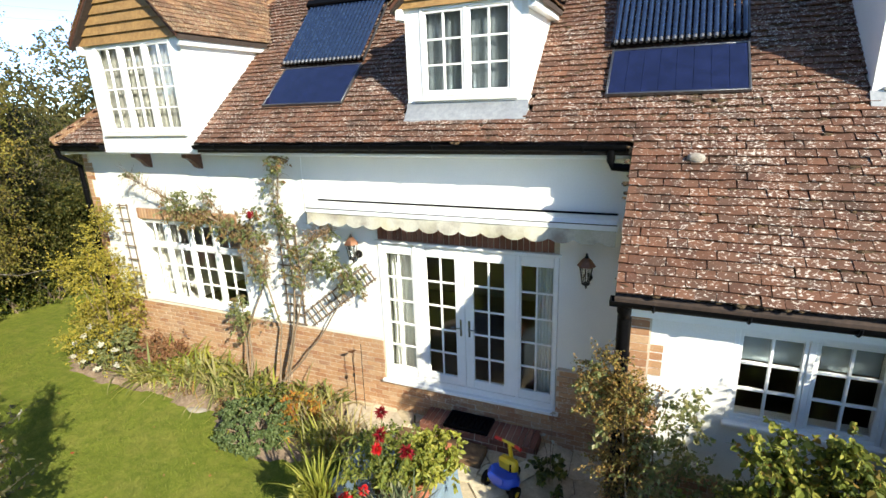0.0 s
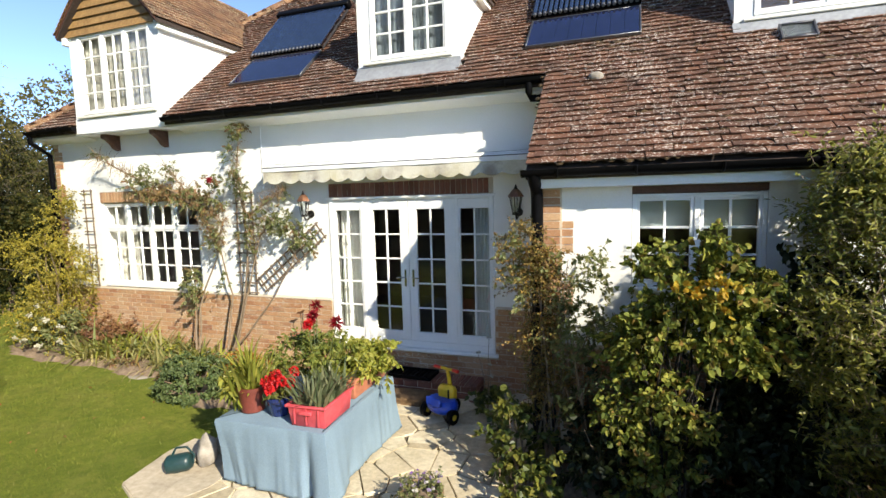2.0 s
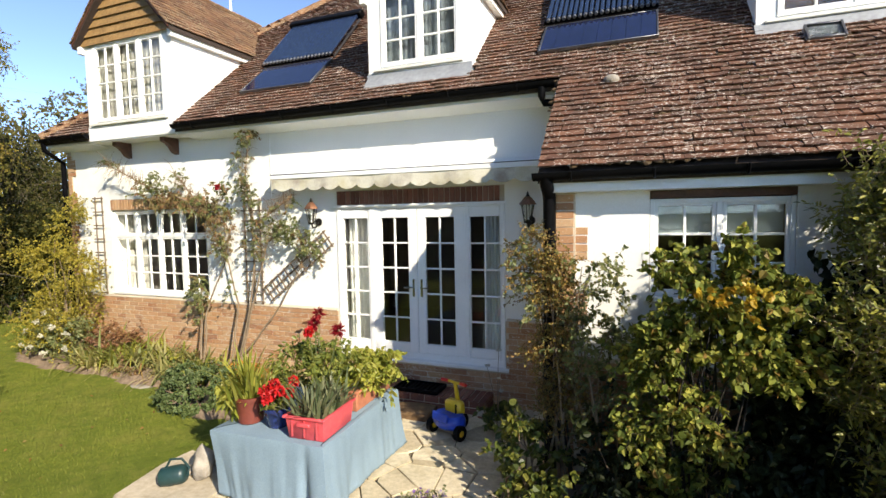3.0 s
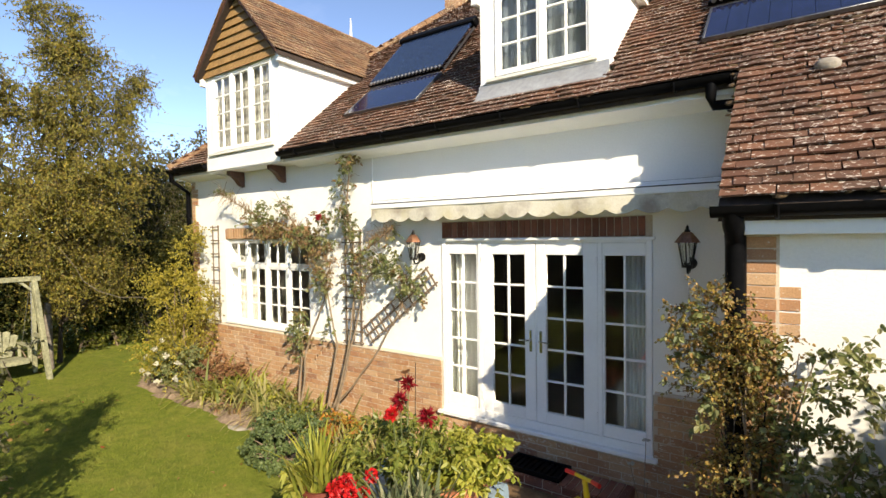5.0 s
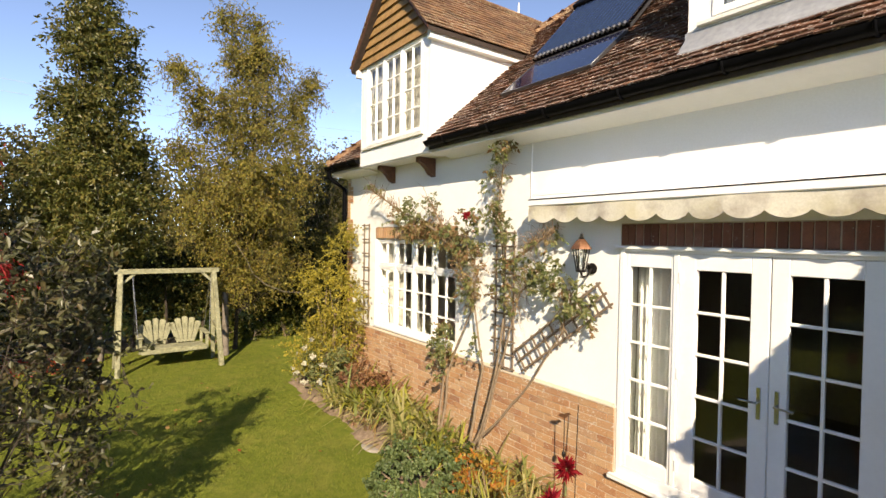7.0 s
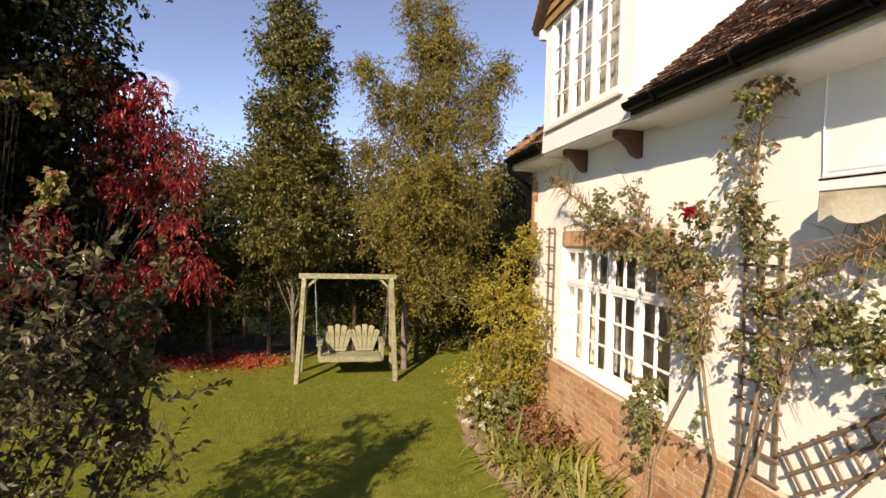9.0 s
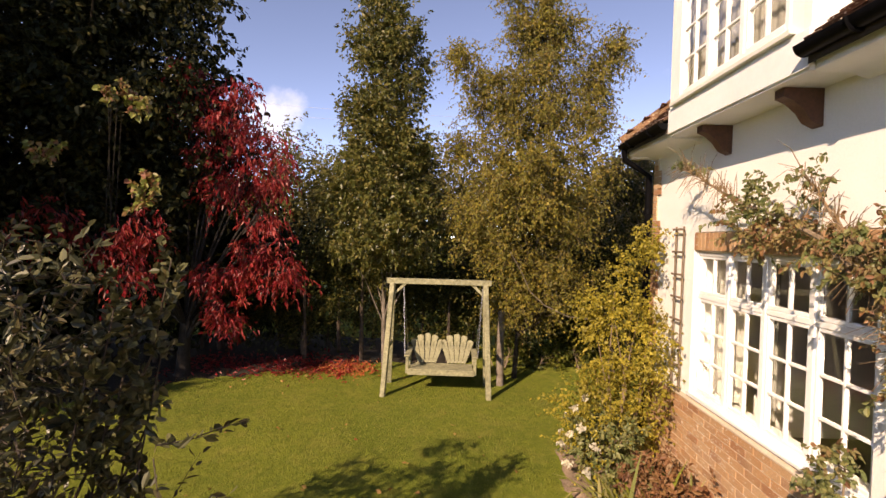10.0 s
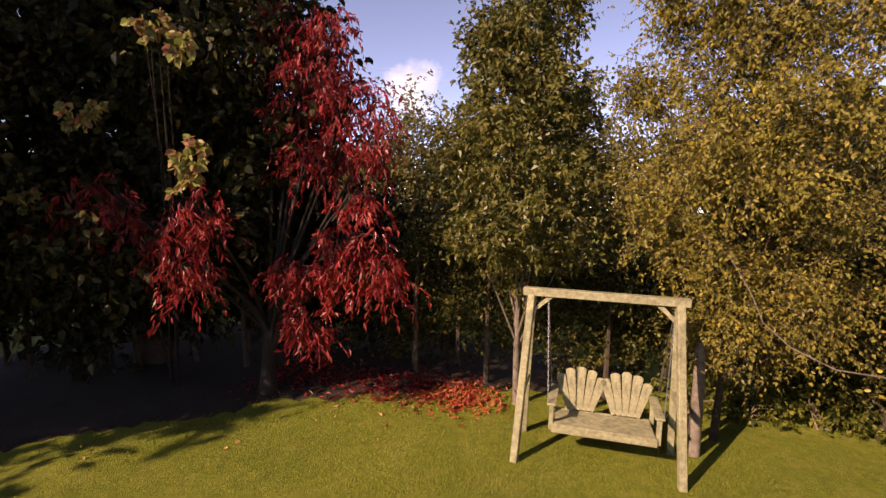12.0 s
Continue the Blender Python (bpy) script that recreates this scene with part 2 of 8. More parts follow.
M_CRATE = surface("faded_red_plastic", (0.56, 0.06, 0.08), (0.66, 0.10, 0.115), 0.5, 0, 20, 3, 0.1, 0.002, 0.85)
M_YELLOW = surface("yellow_plastic", (0.75, 0.48, 0.02), (0.82, 0.56, 0.03), 0.35, 0, 20, 3, 0.05)
M_BLUE = surface("blue_plastic", (0.01, 0.05, 0.42), (0.015, 0.07, 0.5), 0.35, 0, 20, 3, 0.05)
M_RED = surface("red_plastic", (0.6, 0.02, 0.015), (0.7, 0.03, 0.02), 0.35, 0, 20, 3, 0.05)
M_CAN = surface("dark_green_plastic", (0.010, 0.032, 0.033), (0.016, 0.048, 0.048), 0.4, 0, 20, 3, 0.1)
M_WICKER = surface("wicker", (0.20, 0.13, 0.07), (0.36, 0.26, 0.15), 0.85, 0, 60, 6, 0.7, 0.004)
M_MOSS = surface("roof_moss", (0.045, 0.028, 0.014), (0.12, 0.075, 0.035), 1.0, 0, 35, 6, 1.0, 0.02)
M_FRAME = surface("aluminium_frame", (0.12, 0.12, 0.13), (0.2, 0.2, 0.21), 0.4, 0.8, 40, 4, 0.1)
M_STEEL_TUBE = surface("dull_steel", (0.30, 0.30, 0.31), (0.42, 0.42, 0.43), 0.4, 0.9, 40, 4, 0.1)


def make_glass():
    m, nt, nn, ll, b = nodes_of("window_glass")
    b.inputs["Base Color"].default_value = (0.95, 0.97, 0.96, 1)
    b.inputs["Roughness"].default_value, b.inputs["IOR"].default_value = 0.0, 1.45
    b.inputs["Transmission Weight"].default_value = 1.0
    b.inputs["Specular IOR Level"].default_value = 0.32
    n = noise_tex(nt, 1.6, 2, 0.5)
    bump(nt, b, n.outputs[0], 0.03, 0.02)
    return m


def make_cell():
    m, nt, nn, ll, b = nodes_of("blue_solar_cell")
    n = noise_tex(nt, 9, 3, 0.6)
    r = ramp(nt, n.outputs[0], [(0.3, (0.006, 0.008, 0.03)), (0.7, (0.011, 0.015, 0.055))])
    ll.new(r.outputs[0], b.inputs["Base Color"])
    b.inputs["Roughness"].default_value = 0.12
    b.inputs["Coat Weight"].default_value = 0.6
    b.inputs["Coat Roughness"].default_value = 0.04
    return m


def make_tube():
    m, nt, nn, ll, b = nodes_of("evacuated_tube_glass")
    n = noise_tex(nt, 14, 3, 0.6)
    r = ramp(nt, n.outputs[0], [(0.3, (0.008, 0.014, 0.04)), (0.7, (0.02, 0.035, 0.075))])
    ll.new(r.outputs[0], b.inputs["Base Color"])
    b.inputs["Roughness"].default_value = 0.08
    b.inputs["Coat Weight"].default_value = 1.0
    return m


def make_lawn():
    m, nt, nn, ll, b = nodes_of("mown_lawn")
    geo = nn.new("ShaderNodeNewGeometry")
    def wn_(scale, detail, rough):
        n = nn.new("ShaderNodeTexNoise")
        n.inputs["Scale"].default_value, n.inputs["Detail"].default_value, n.inputs["Roughness"].default_value = scale, detail, rough
        ll.new(geo.outputs["Position"], n.inputs["Vector"])
        return n
    fine, mid, wide, tuft = wn_(70, 6, 0.8), wn_(2.4, 5, 0.7), wn_(0.5, 3, 0.5), wn_(9.0, 4, 0.6)
    c = ramp(nt, fine.outputs[0], [(0.25, (0.105, 0.133, 0.02)), (0.55, (0.182, 0.211, 0.034)), (0.8, (0.26, 0.275, 0.056))])
    c2 = mixed(nt, ramp(nt, mid.outputs[0], [(0.48, (0, 0, 0)), (0.72, (0.6, 0.6, 0.6))]).outputs[0], c.outputs[0], (0.30, 0.27, 0.075))
    c2 = mixed(nt, 1.0, c2, ramp(nt, tuft.outputs[0], [(0.35, (0.78, 0.82, 0.75)), (0.62, (1.06, 1.05, 1.0))]).outputs[0], "MULTIPLY")
    c3 = mixed(nt, 1.0, c2, ramp(nt, wide.outputs[0], [(0.3, (0.82, 0.88, 0.8)), (0.7, (1.1, 1.08, 1.0))]).outputs[0], "MULTIPLY")
    ll.new(c3, b.inputs["Base Color"])
    b.inputs["Roughness"].default_value = 0.95
    b.inputs["Specular IOR Level"].default_value = 0.15
    bump(nt, b, fine.outputs[0], 0.9, 0.03)
    return m


M_GLASS, M_CELL, M_TUBE, M_LAWN = make_glass(), make_cell(), make_tube(), make_lawn()
L_GREEN = leaf_material("mid_green_leaf", [(0.03, 0.05, 0.012), (0.08, 0.105, 0.02), (0.16, 0.175, 0.035), (0.25, 0.23, 0.05)])
# green leaves cut to near black: deep shade put into the colour
L_SHADE = leaf_material("shade_dark_green_leaf", [(0.008, 0.013, 0.005), (0.016, 0.024, 0.008), (0.03, 0.036, 0.012)], 0.5, 0.12, 0.15)
L_BIRCH = leaf_material("autumn_birch_leaf", [(0.11, 0.12, 0.026), (0.24, 0.225, 0.046), (0.42, 0.33, 0.07), (0.16, 0.17, 0.035), (0.31, 0.245, 0.055), (0.21, 0.205, 0.05), (0.36, 0.24, 0.06)], 0.45, 0.35, 0.3)
L_RED = leaf_material("crimson_leaf", [(0.13, 0.007, 0.011), (0.26, 0.014, 0.020), (0.40, 0.028, 0.034), (0.52, 0.085, 0.075), (0.16, 0.026, 0.016), (0.33, 0.017, 0.026)], 0.4, 0.4, 0.45)
L_YELLOW = leaf_material("golden_shrub_leaf", [(0.25, 0.225, 0.035), (0.40, 0.335, 0.05), (0.50, 0.41, 0.08), (0.16, 0.165, 0.035)], 0.45, 0.4)
L_SILVER = leaf_material("grey_green_leaf", [(0.030, 0.033, 0.014), (0.065, 0.068, 0.030), (0.14, 0.14, 0.072), (0.085, 0.060, 0.025)], 0.4, 0.22, 0.45)
L_ROSE = leaf_material("rose_leaf", [(0.10, 0.135, 0.05), (0.19, 0.225, 0.09), (0.30, 0.31, 0.14), (0.24, 0.22, 0.085)], 0.45, 0.42)
L_RUST = leaf_material("rust_brown_leaf", [(0.28, 0.17, 0.05), (0.40, 0.265, 0.072), (0.23, 0.115, 0.04), (0.17, 0.165, 0.05), (0.31, 0.25, 0.066), (0.10, 0.075, 0.028)], 0.5, 0.35)
L_PLUM = leaf_material("plum_brown_leaf", [(0.19, 0.085, 0.045), (0.32, 0.16, 0.085), (0.24, 0.14, 0.06), (0.15, 0.06, 0.04)], 0.55, 0.3)
L_SEDUM = leaf_material("blue_green_sedum_leaf", [(0.055, 0.09, 0.03), (0.10, 0.14, 0.05), (0.15, 0.19, 0.075)], 0.55, 0.2)
L_STRAP = leaf_material("strap_leaf", [(0.17, 0.21, 0.06), (0.30, 0.32, 0.10), (0.46, 0.41, 0.19), (0.23, 0.26, 0.085)], 0.45, 0.4)
L_STRAW = leaf_material("straw_strap_leaf", [(0.42, 0.36, 0.17), (0.52, 0.44, 0.22), (0.30, 0.29, 0.10), (0.36, 0.20, 0.08)], 0.5, 0.3)
L_CANE_ROSE = leaf_material("bronze_rose_leaf", [(0.20, 0.095, 0.055), (0.28, 0.15, 0.075), (0.20, 0.18, 0.07), (0.34, 0.25, 0.12), (0.17, 0.18, 0.07)], 0.5, 0.3)
L_IRIS = leaf_material("grey_green_strap_leaf", [(0.10, 0.135, 0.065), (0.18, 0.205, 0.11), (0.28, 0.275, 0.16)], 0.45, 0.3)
L_LIME = leaf_material("yellow_green_leaf", [(0.19, 0.23, 0.035), (0.32, 0.34, 0.055), (0.44, 0.41, 0.09), (0.26, 0.29, 0.05)], 0.45, 0.4)
L_FIG = leaf_material("shrub_leaf", [(0.06, 0.085, 0.018), (0.14, 0.175, 0.036), (0.26, 0.285, 0.062), (0.40, 0.38, 0.08), (0.17, 0.205, 0.043), (0.10, 0.13, 0.028), (0.28, 0.17, 0.05)], 0.5, 0.38, 0.15)
L_PEAR = leaf_material("pear_leaf", [(0.05, 0.066, 0.018), (0.105, 0.117, 0.03), (0.175, 0.17, 0.046), (0.23, 0.19, 0.062)], 0.4, 0.35, 0.4)
L_MAPLE = leaf_material("maple_leaf", [(0.20, 0.24, 0.06), (0.30, 0.32, 0.10), (0.36, 0.15, 0.11), (0.17, 0.21, 0.05)], 0.45, 0.4)
L_LAUREL = leaf_material("laurel_leaf", [(0.08, 0.10, 0.022), (0.18, 0.195, 0.04), (0.31, 0.30, 0.068), (0.42, 0.39, 0.10)], 0.4, 0.25, 0.35)
# oak leaves darkened for deep shade, the palest tone for sunlit ones
L_OAK_SHADE = leaf_material("shade_dark_oak_leaf", [(0.006, 0.009, 0.003), (0.014, 0.019, 0.006), (0.032, 0.034, 0.011), (0.085, 0.075, 0.026)], 0.5, 0.12, 0.15)
L_DAHLIA = leaf_material("dahlia_leaf", [(0.10, 0.14, 0.028), (0.20, 0.24, 0.05), (0.33, 0.33, 0.08), (0.14, 0.18, 0.04)], 0.4, 0.38)
# fallen leaves in brighter reds: the sun on their patch put into the colour
L_FALLEN_SUNLIT = leaf_material("sunlit_tone_fallen_leaf", [(0.40, 0.05, 0.03), (0.5, 0.12, 0.05), (0.45, 0.20, 0.07), (0.3, 0.03, 0.02)], 0.6, 0.3)
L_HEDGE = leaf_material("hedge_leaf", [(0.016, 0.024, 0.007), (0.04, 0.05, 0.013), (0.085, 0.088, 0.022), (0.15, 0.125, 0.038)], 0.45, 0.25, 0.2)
L_WOOD = leaf_material("distant_autumn_leaf", [(0.075, 0.08, 0.026), (0.14, 0.13, 0.045), (0.21, 0.175, 0.07), (0.10, 0.105, 0.038)], 0.6, 0.3, 0.2)
L_ORANGE = leaf_material("rusty_orange_leaf", [(0.42, 0.13, 0.03), (0.45, 0.22, 0.04), (0.36, 0.30, 0.06), (0.30, 0.08, 0.03)], 0.5, 0.35)
L_PETAL_RED = leaf_material("scarlet_petal", [(0.55, 0.012, 0.015), (0.7, 0.02, 0.02), (0.62, 0.03, 0.05)], 0.5, 0.3)
L_PETAL_DARK = leaf_material("dark_red_petal", [(0.20, 0.006, 0.012), (0.34, 0.012, 0.02), (0.26, 0.01, 0.03)], 0.5, 0.3)
L_PETAL_WHITE = leaf_material("white_petal", [(0.60, 0.57, 0.48), (0.68, 0.66, 0.58)], 0.5, 0.3)
L_GRASS = leaf_material("grass_blade", [(0.11, 0.14, 0.02), (0.17, 0.20, 0.03), (0.23, 0.245, 0.045), (0.26, 0.25, 0.07)], 0.6, 0.3, 0.2)
L_FALLEN = leaf_material("fallen_leaf", [(0.30, 0.15, 0.05), (0.42, 0.28, 0.10), (0.35, 0.07, 0.03)], 0.7, 0.2)


# ---- building tools ----
rng = np.random.default_rng(7)


def link_bm(name, bm, material):
    me = bpy.data.meshes.new(name)
    bmesh.ops.recalc_face_normals(bm, faces=bm.faces)
    bm.to_mesh(me)
    bm.free()
    me.materials.append(material)
    me.polygons.foreach_set("use_smooth", np.full(len(me.polygons), True))
    me.set_sharp_from_angle(angle=radians(40))
    return new(name, me)


def part(name, bm, material, parent, label=""):
    ob = link_bm(name, bm, material)
    ob.parent = parent
    return tagged(ob, label) if label else ob


def thing(name, place, label, category, group="", kind="", turn=0.0):
    ob = new(name)
    ob.empty_display_size = 0.1
    ob.matrix_basis = pose(*place, 0, 0, turn)
    return tagged(ob, label, category, group, kind)


def alone(name, bm, material, label, category, group="", kind=""):
    return tagged(link_bm(name, bm, material), label, category, group, kind)


def box(bm, x0, x1, y0, y1, z0, z1, bevel=0.0, m=None):
    vs = [bm.verts.new((x, y, z)) for x in (x0, x1) for y in (y0, y1) for z in (z0, z1)]
    fs = [bm.faces.new([vs[i] for i in f]) for f in ((0, 1, 3, 2), (4, 6, 7, 5), (0, 4, 5, 1), (2, 3, 7, 6), (0, 2, 6, 4), (1, 5, 7, 3))]
    if bevel:
        edges = list({e for f in fs for e in f.edges})
        made = bmesh.ops.bevel(bm, geom=edges, offset=bevel, segments=1, affect="EDGES")
        vs = list({v for f in made["faces"] for v in f.verts})
    if m is not None:
        for v in vs:
            v.co = m @ v.co
    return bm


def boxes(*rows, bevel=0.0):
    bm = bmesh.new()
    for r in rows:
        box(bm, *r, bevel=bevel)
    return bm


def prism(bm, outline, axis, a, b):
    """A plate with this outline, from a to b along an axis. The outline gives the other two coordinates in x, y, z order."""
    def at(p, d):
        q = list(p)
        q.insert("xyz".index(axis), d)
        return q
    lo, hi = [bm.verts.new(at(p, a)) for p in outline], [bm.verts.new(at(p, b)) for p in outline]
    bm.faces.new(lo)
    bm.faces.new(hi[::-1])
    n = len(outline)
    for i in range(n):
        bm.faces.new([lo[i], hi[i], hi[(i + 1) % n], lo[(i + 1) % n]])
    return bm


def tube(bm, points, radii, sides=8, cap=True):
    points = [Vector(p) for p in points]
    if isinstance(radii, (int, float)):
        radii = [radii] * len(points)
    rings, up = [], None
    for i, p in enumerate(points):
        d = (points[min(i + 1, len(points) - 1)] - points[max(i - 1, 0)]).normalized()
        if up is None:
            up = d.orthogonal().normalized()
        side = d.cross(up).normalized()
        up = side.cross(d).normalized()
        rings.append([bm.verts.new(p + radii[i] * (math.cos(a) * up + math.sin(a) * side)) for a in (2 * math.pi * k / sides for k in range(sides))])
    for r0, r1 in zip(rings, rings[1:]):
        for k in range(sides):
            bm.faces.new([r0[k], r0[(k + 1) % sides], r1[(k + 1) % sides], r1[k]])
    if cap:
        bm.faces.new(rings[0][::-1])
        bm.faces.new(rings[-1])
    return bm


def lathe(bm, profile, sides=20, centre=(0, 0, 0), squash=1.0):
    rings = [[bm.verts.new((centre[0] + r * math.cos(a), centre[1] + squash * r * math.sin(a), centre[2] + z)) for a in (2 * math.pi * k / sides for k in range(sides))] for r, z in profile]
    for r0, r1 in zip(rings, rings[1:]):
        for k in range(sides):
            bm.faces.new([r0[k], r0[(k + 1) % sides], r1[(k + 1) % sides], r1[k]])
    bm.faces.new(rings[0][::-1])
    bm.faces.new(rings[-1])
    return bm


def quads(name, verts, faces, material, smooth=False):
    """A mesh out of arrays: verts (n, 3), faces (m, k)."""
    me = bpy.data.meshes.new(name)
    verts, faces = np.asarray(verts, np.float32), np.asarray(faces, np.int32)
    me.vertices.add(len(verts))
    me.vertices.foreach_set("co", verts.ravel())
    me.loops.add(faces.size)
    me.loops.foreach_set("vertex_index", faces.ravel())
    me.polygons.add(len(faces))
    me.polygons.foreach_set("loop_start", np.arange(0, faces.size, faces.shape[1], dtype=np.int32))
    me.update(calc_edges=True)
    me.polygons.foreach_set("use_smooth", np.full(len(faces), smooth))
    me.materials.append(material)
    return new(name, me)


def unit(a):
    return a / np.maximum(np.linalg.norm(a, axis=-1, keepdims=True), 1e-9)


def leaves(name, at, ways, length, width, material, fold=0.25, sag=0.2, vary=0.35, fine=False):
    """One leaf at each place: a folded blade that grows along its way; fine ones have a rounder outline."""
    at, ways = np.asarray(at, float), unit(np.asarray(ways, float))
    n = len(at)
    size = length * (1 + vary * rng.uniform(-1, 1, (n, 1)))
    wide = size * (width / length) * rng.uniform(0.8, 1.2, (n, 1))
    side = unit(np.cross(ways, rng.normal(size=(n, 3))))
    nrm = np.cross(side, ways)
    if fine:
        down = np.array([0, 0, 1.0]) * size * sag
        rows = [at]
        for s, (u, wv) in ((1, (0.28, 0.46)), (1, (0.68, 0.40)), (0, (1.0, 0.0)), (-1, (0.68, 0.40)), (-1, (0.28, 0.46))):
            rows.append(at + ways * size * u - down * u * u + side * wide * wv * s + nrm * wide * fold * wv * 1.6 * abs(s))
        v = np.stack(rows, 1).reshape(-1, 3)
        f = np.array([[0, 1, 2, 3], [0, 3, 4, 5]])
        return quads(name, v, (np.arange(n)[:, None, None] * 6 + f[None]).reshape(-1, 4), material)
    mid = at + ways * size * 0.45
    tip = at + ways * size - np.array([0, 0, 1.0]) * size * sag
    v = np.stack([at, mid + side * wide / 2 + nrm * wide * fold, tip, mid - side * wide / 2 + nrm * wide * fold], 1).reshape(-1, 3)
    return quads(name, v, np.arange(4 * n).reshape(-1, 4), material)


def straps(name, at, ways, length, width, material, bend=0.5, steps=4):
    """Long bending blades: iris, day lily, grass."""
    at, ways = np.asarray(at, float), unit(np.asarray(ways, float))
    n = len(at)
    size = length * rng.uniform(0.6, 1.15, (n, 1))
    out = ways * np.array([1, 1, 0.0])
    side = unit(np.cross(ways, [0, 0, 1.0]) + 1e-3 * rng.normal(size=(n, 3)))
    b = bend * rng.uniform(0.3, 1.3, (n, 1))
    rows = []
    for k in range(steps + 1):
        u = k / steps
        c = at + ways * size * u + (out * 0.6 - np.array([0, 0, 1.0])) * size * b * u ** 2.2
        w = width * (1 - u ** 2) / 2 + 0.0006
        rows += [c - side * w, c + side * w]
    v = np.stack(rows, 1).reshape(-1, 3)
    base = np.arange(n)[:, None, None] * 2 * (steps + 1)
    f = np.array([[2 * k, 2 * k + 1, 2 * k + 3, 2 * k + 2] for k in range(steps)])[None]
    return quads(name, v, (base + f).reshape(-1, 4), material)


def clump_crown(profile, axis, n_clumps, shell=0.55):
    """Places of clumps inside a profile of (z, radius) rows round a leaning axis."""
    zs, rs = np.array(profile, float).T
    out = []
    while len(out) < n_clumps:
        z = rng.uniform(zs[0], zs[-1])
        r = np.interp(z, zs, rs)
        if rng.uniform() * rs.max() > r:
            continue
        a, q = rng.uniform(0, 2 * math.pi), rng.uniform(shell, 1.0) if rng.uniform() < 0.8 else rng.uniform(0.1, shell)
        u = (z - zs[0]) / (zs[-1] - zs[0])
        out.append((axis[0] + axis[2] * u + q * r * math.cos(a), axis[1] + axis[3] * u + q * r * math.sin(a), z))
    return np.array(out)


def leaf_cloud(clumps, per, size, droop=0.25, flat=0.75):
    """Leaf places and ways along short twigs that spread from each clump."""
    k = max(2, per // 11)
    n = len(clumps) * k
    each = per // k
    c = np.repeat(clumps, k, 0)
    s = np.repeat(size * rng.uniform(0.6, 1.35, (len(clumps), 1)), k, 0)
    start = c + rng.normal(size=(n, 3)) * s * 0.28
    way = unit(rng.normal(size=(n, 3)) * np.array([1, 1, flat]) + np.array([0, 0, 0.35 - droop]))
    reach = s * rng.uniform(0.7, 1.3, (n, 1))
    u = np.tile(np.linspace(0.15, 1.0, each), n)[:, None]
    S, W, R = np.repeat(start, each, 0), np.repeat(way, each, 0), np.repeat(reach, each, 0)
    at = S + W * R * u - np.array([0, 0, 1.0]) * R * droop * 0.55 * u ** 2 + rng.normal(size=(n * each, 3)) * R * 0.03
    ways = W * 0.6 + unit(rng.normal(size=(n * each, 3))) * 0.9 + np.array([0, 0, -droop * 0.8])
    global TWIGS
    TWIGS = (start, start + way * reach * 0.5 - np.array([0, 0, 1.0]) * reach * droop * 0.14, start + way * reach - np.array([0, 0, 1.0]) * reach * droop * 0.55)
    return at, ways


def twig_mesh(name, material, thick=0.004):
    """Thin three-sided twigs along the shoots of the leaf cloud made last."""
    a, b, c = TWIGS
    n = len(a)
    d = unit(c - a)
    x = unit(np.cross(d, rng.normal(size=(n, 3))))
    y = np.cross(d, x)
    rows = []
    for p, r in ((a, 1.0), (b, 0.7), (c, 0.3)):
        for t in (0.0, 2.094, 4.189):
            rows.append(p + thick * r * (math.cos(t) * x + math.sin(t) * y))
    v = np.stack(rows, 1).reshape(-1, 3)
    f = np.array([[3 * g + h, 3 * g + (h + 1) % 3, 3 * g + 3 + (h + 1) % 3, 3 * g + 3 + h] for g in range(2) for h in range(3)])
    return quads(name, v, (np.arange(n)[:, None, None] * 9 + f[None]).reshape(-1, 4), material)


def limbs(bm, base, top, targets, r0, sides=7):
    """A trunk from base to top, and limbs from it out to the targets."""
    base, top = Vector(base), Vector(top)
    n = 8
    pts = [base.lerp(top, k / n) + Vector((noise.noise((k * 0.7, base.x, 1)) * 0.1, noise.noise((k * 0.7, base.y, 7)) * 0.1, 0)) * (k > 0) for k in range(n + 1)]
    tube(bm, pts, [r0 * (1.35 if k == 0 else 1 - 0.88 * k / n) for k in range(n + 1)], sides + 2)
    for t in targets:
        t = Vector(t)
        u = min(0.95, max(0.12, (t.z - base.z) / max(0.1, top.z - base.z) - rng.uniform(0.12, 0.3)))
        i = min(n - 1, int(u * n))
        a = pts[i].lerp(pts[i + 1], u * n - i)
        mid = a.lerp(t, 0.5) + Vector((0, 0, 0.12 * (t - a).length)) + Vector(rng.normal(size=3) * 0.05)
        r = r0 * (1 - 0.85 * u) * 0.45
        tube(bm, [a, a.lerp(mid, 0.5) + Vector(rng.normal(size=3) * 0.02), mid, t], [r, r * 0.75, r * 0.5, r * 0.15], 5)
    return bm


def tree(name, label, category, base, top, profile, trunk_r, n_clumps, per, clump_size, leaf, width, material, bark, lean=(0, 0), n_limbs=24, droop=0.25, shell=0.5, group="", flat=0.75, more=None, twigs=0.0, fine=False):
    root = thing(name, base, label, category, group)
    clumps = clump_crown(profile, (0, 0, lean[0], lean[1]), n_clumps, shell)
    if more is not None:
        clumps = np.concatenate([more, clumps])
    bm = bmesh.new()
    limbs(bm, (0, 0, -0.1), (lean[0], lean[1], top), clumps[:n_limbs], trunk_r)
    part("trunk", bm, bark, root)
    at, ways = leaf_cloud(clumps, per, clump_size, droop, flat)
    crown = leaves("crown", at, ways, leaf, width, material, fine=fine)
    crown.parent = root
    tagged(crown, kind="stuff")
    if twigs:
        ob = twig_mesh("twig", bark, twigs)
        ob.parent = root
        tagged(ob, kind="stuff")
    return root


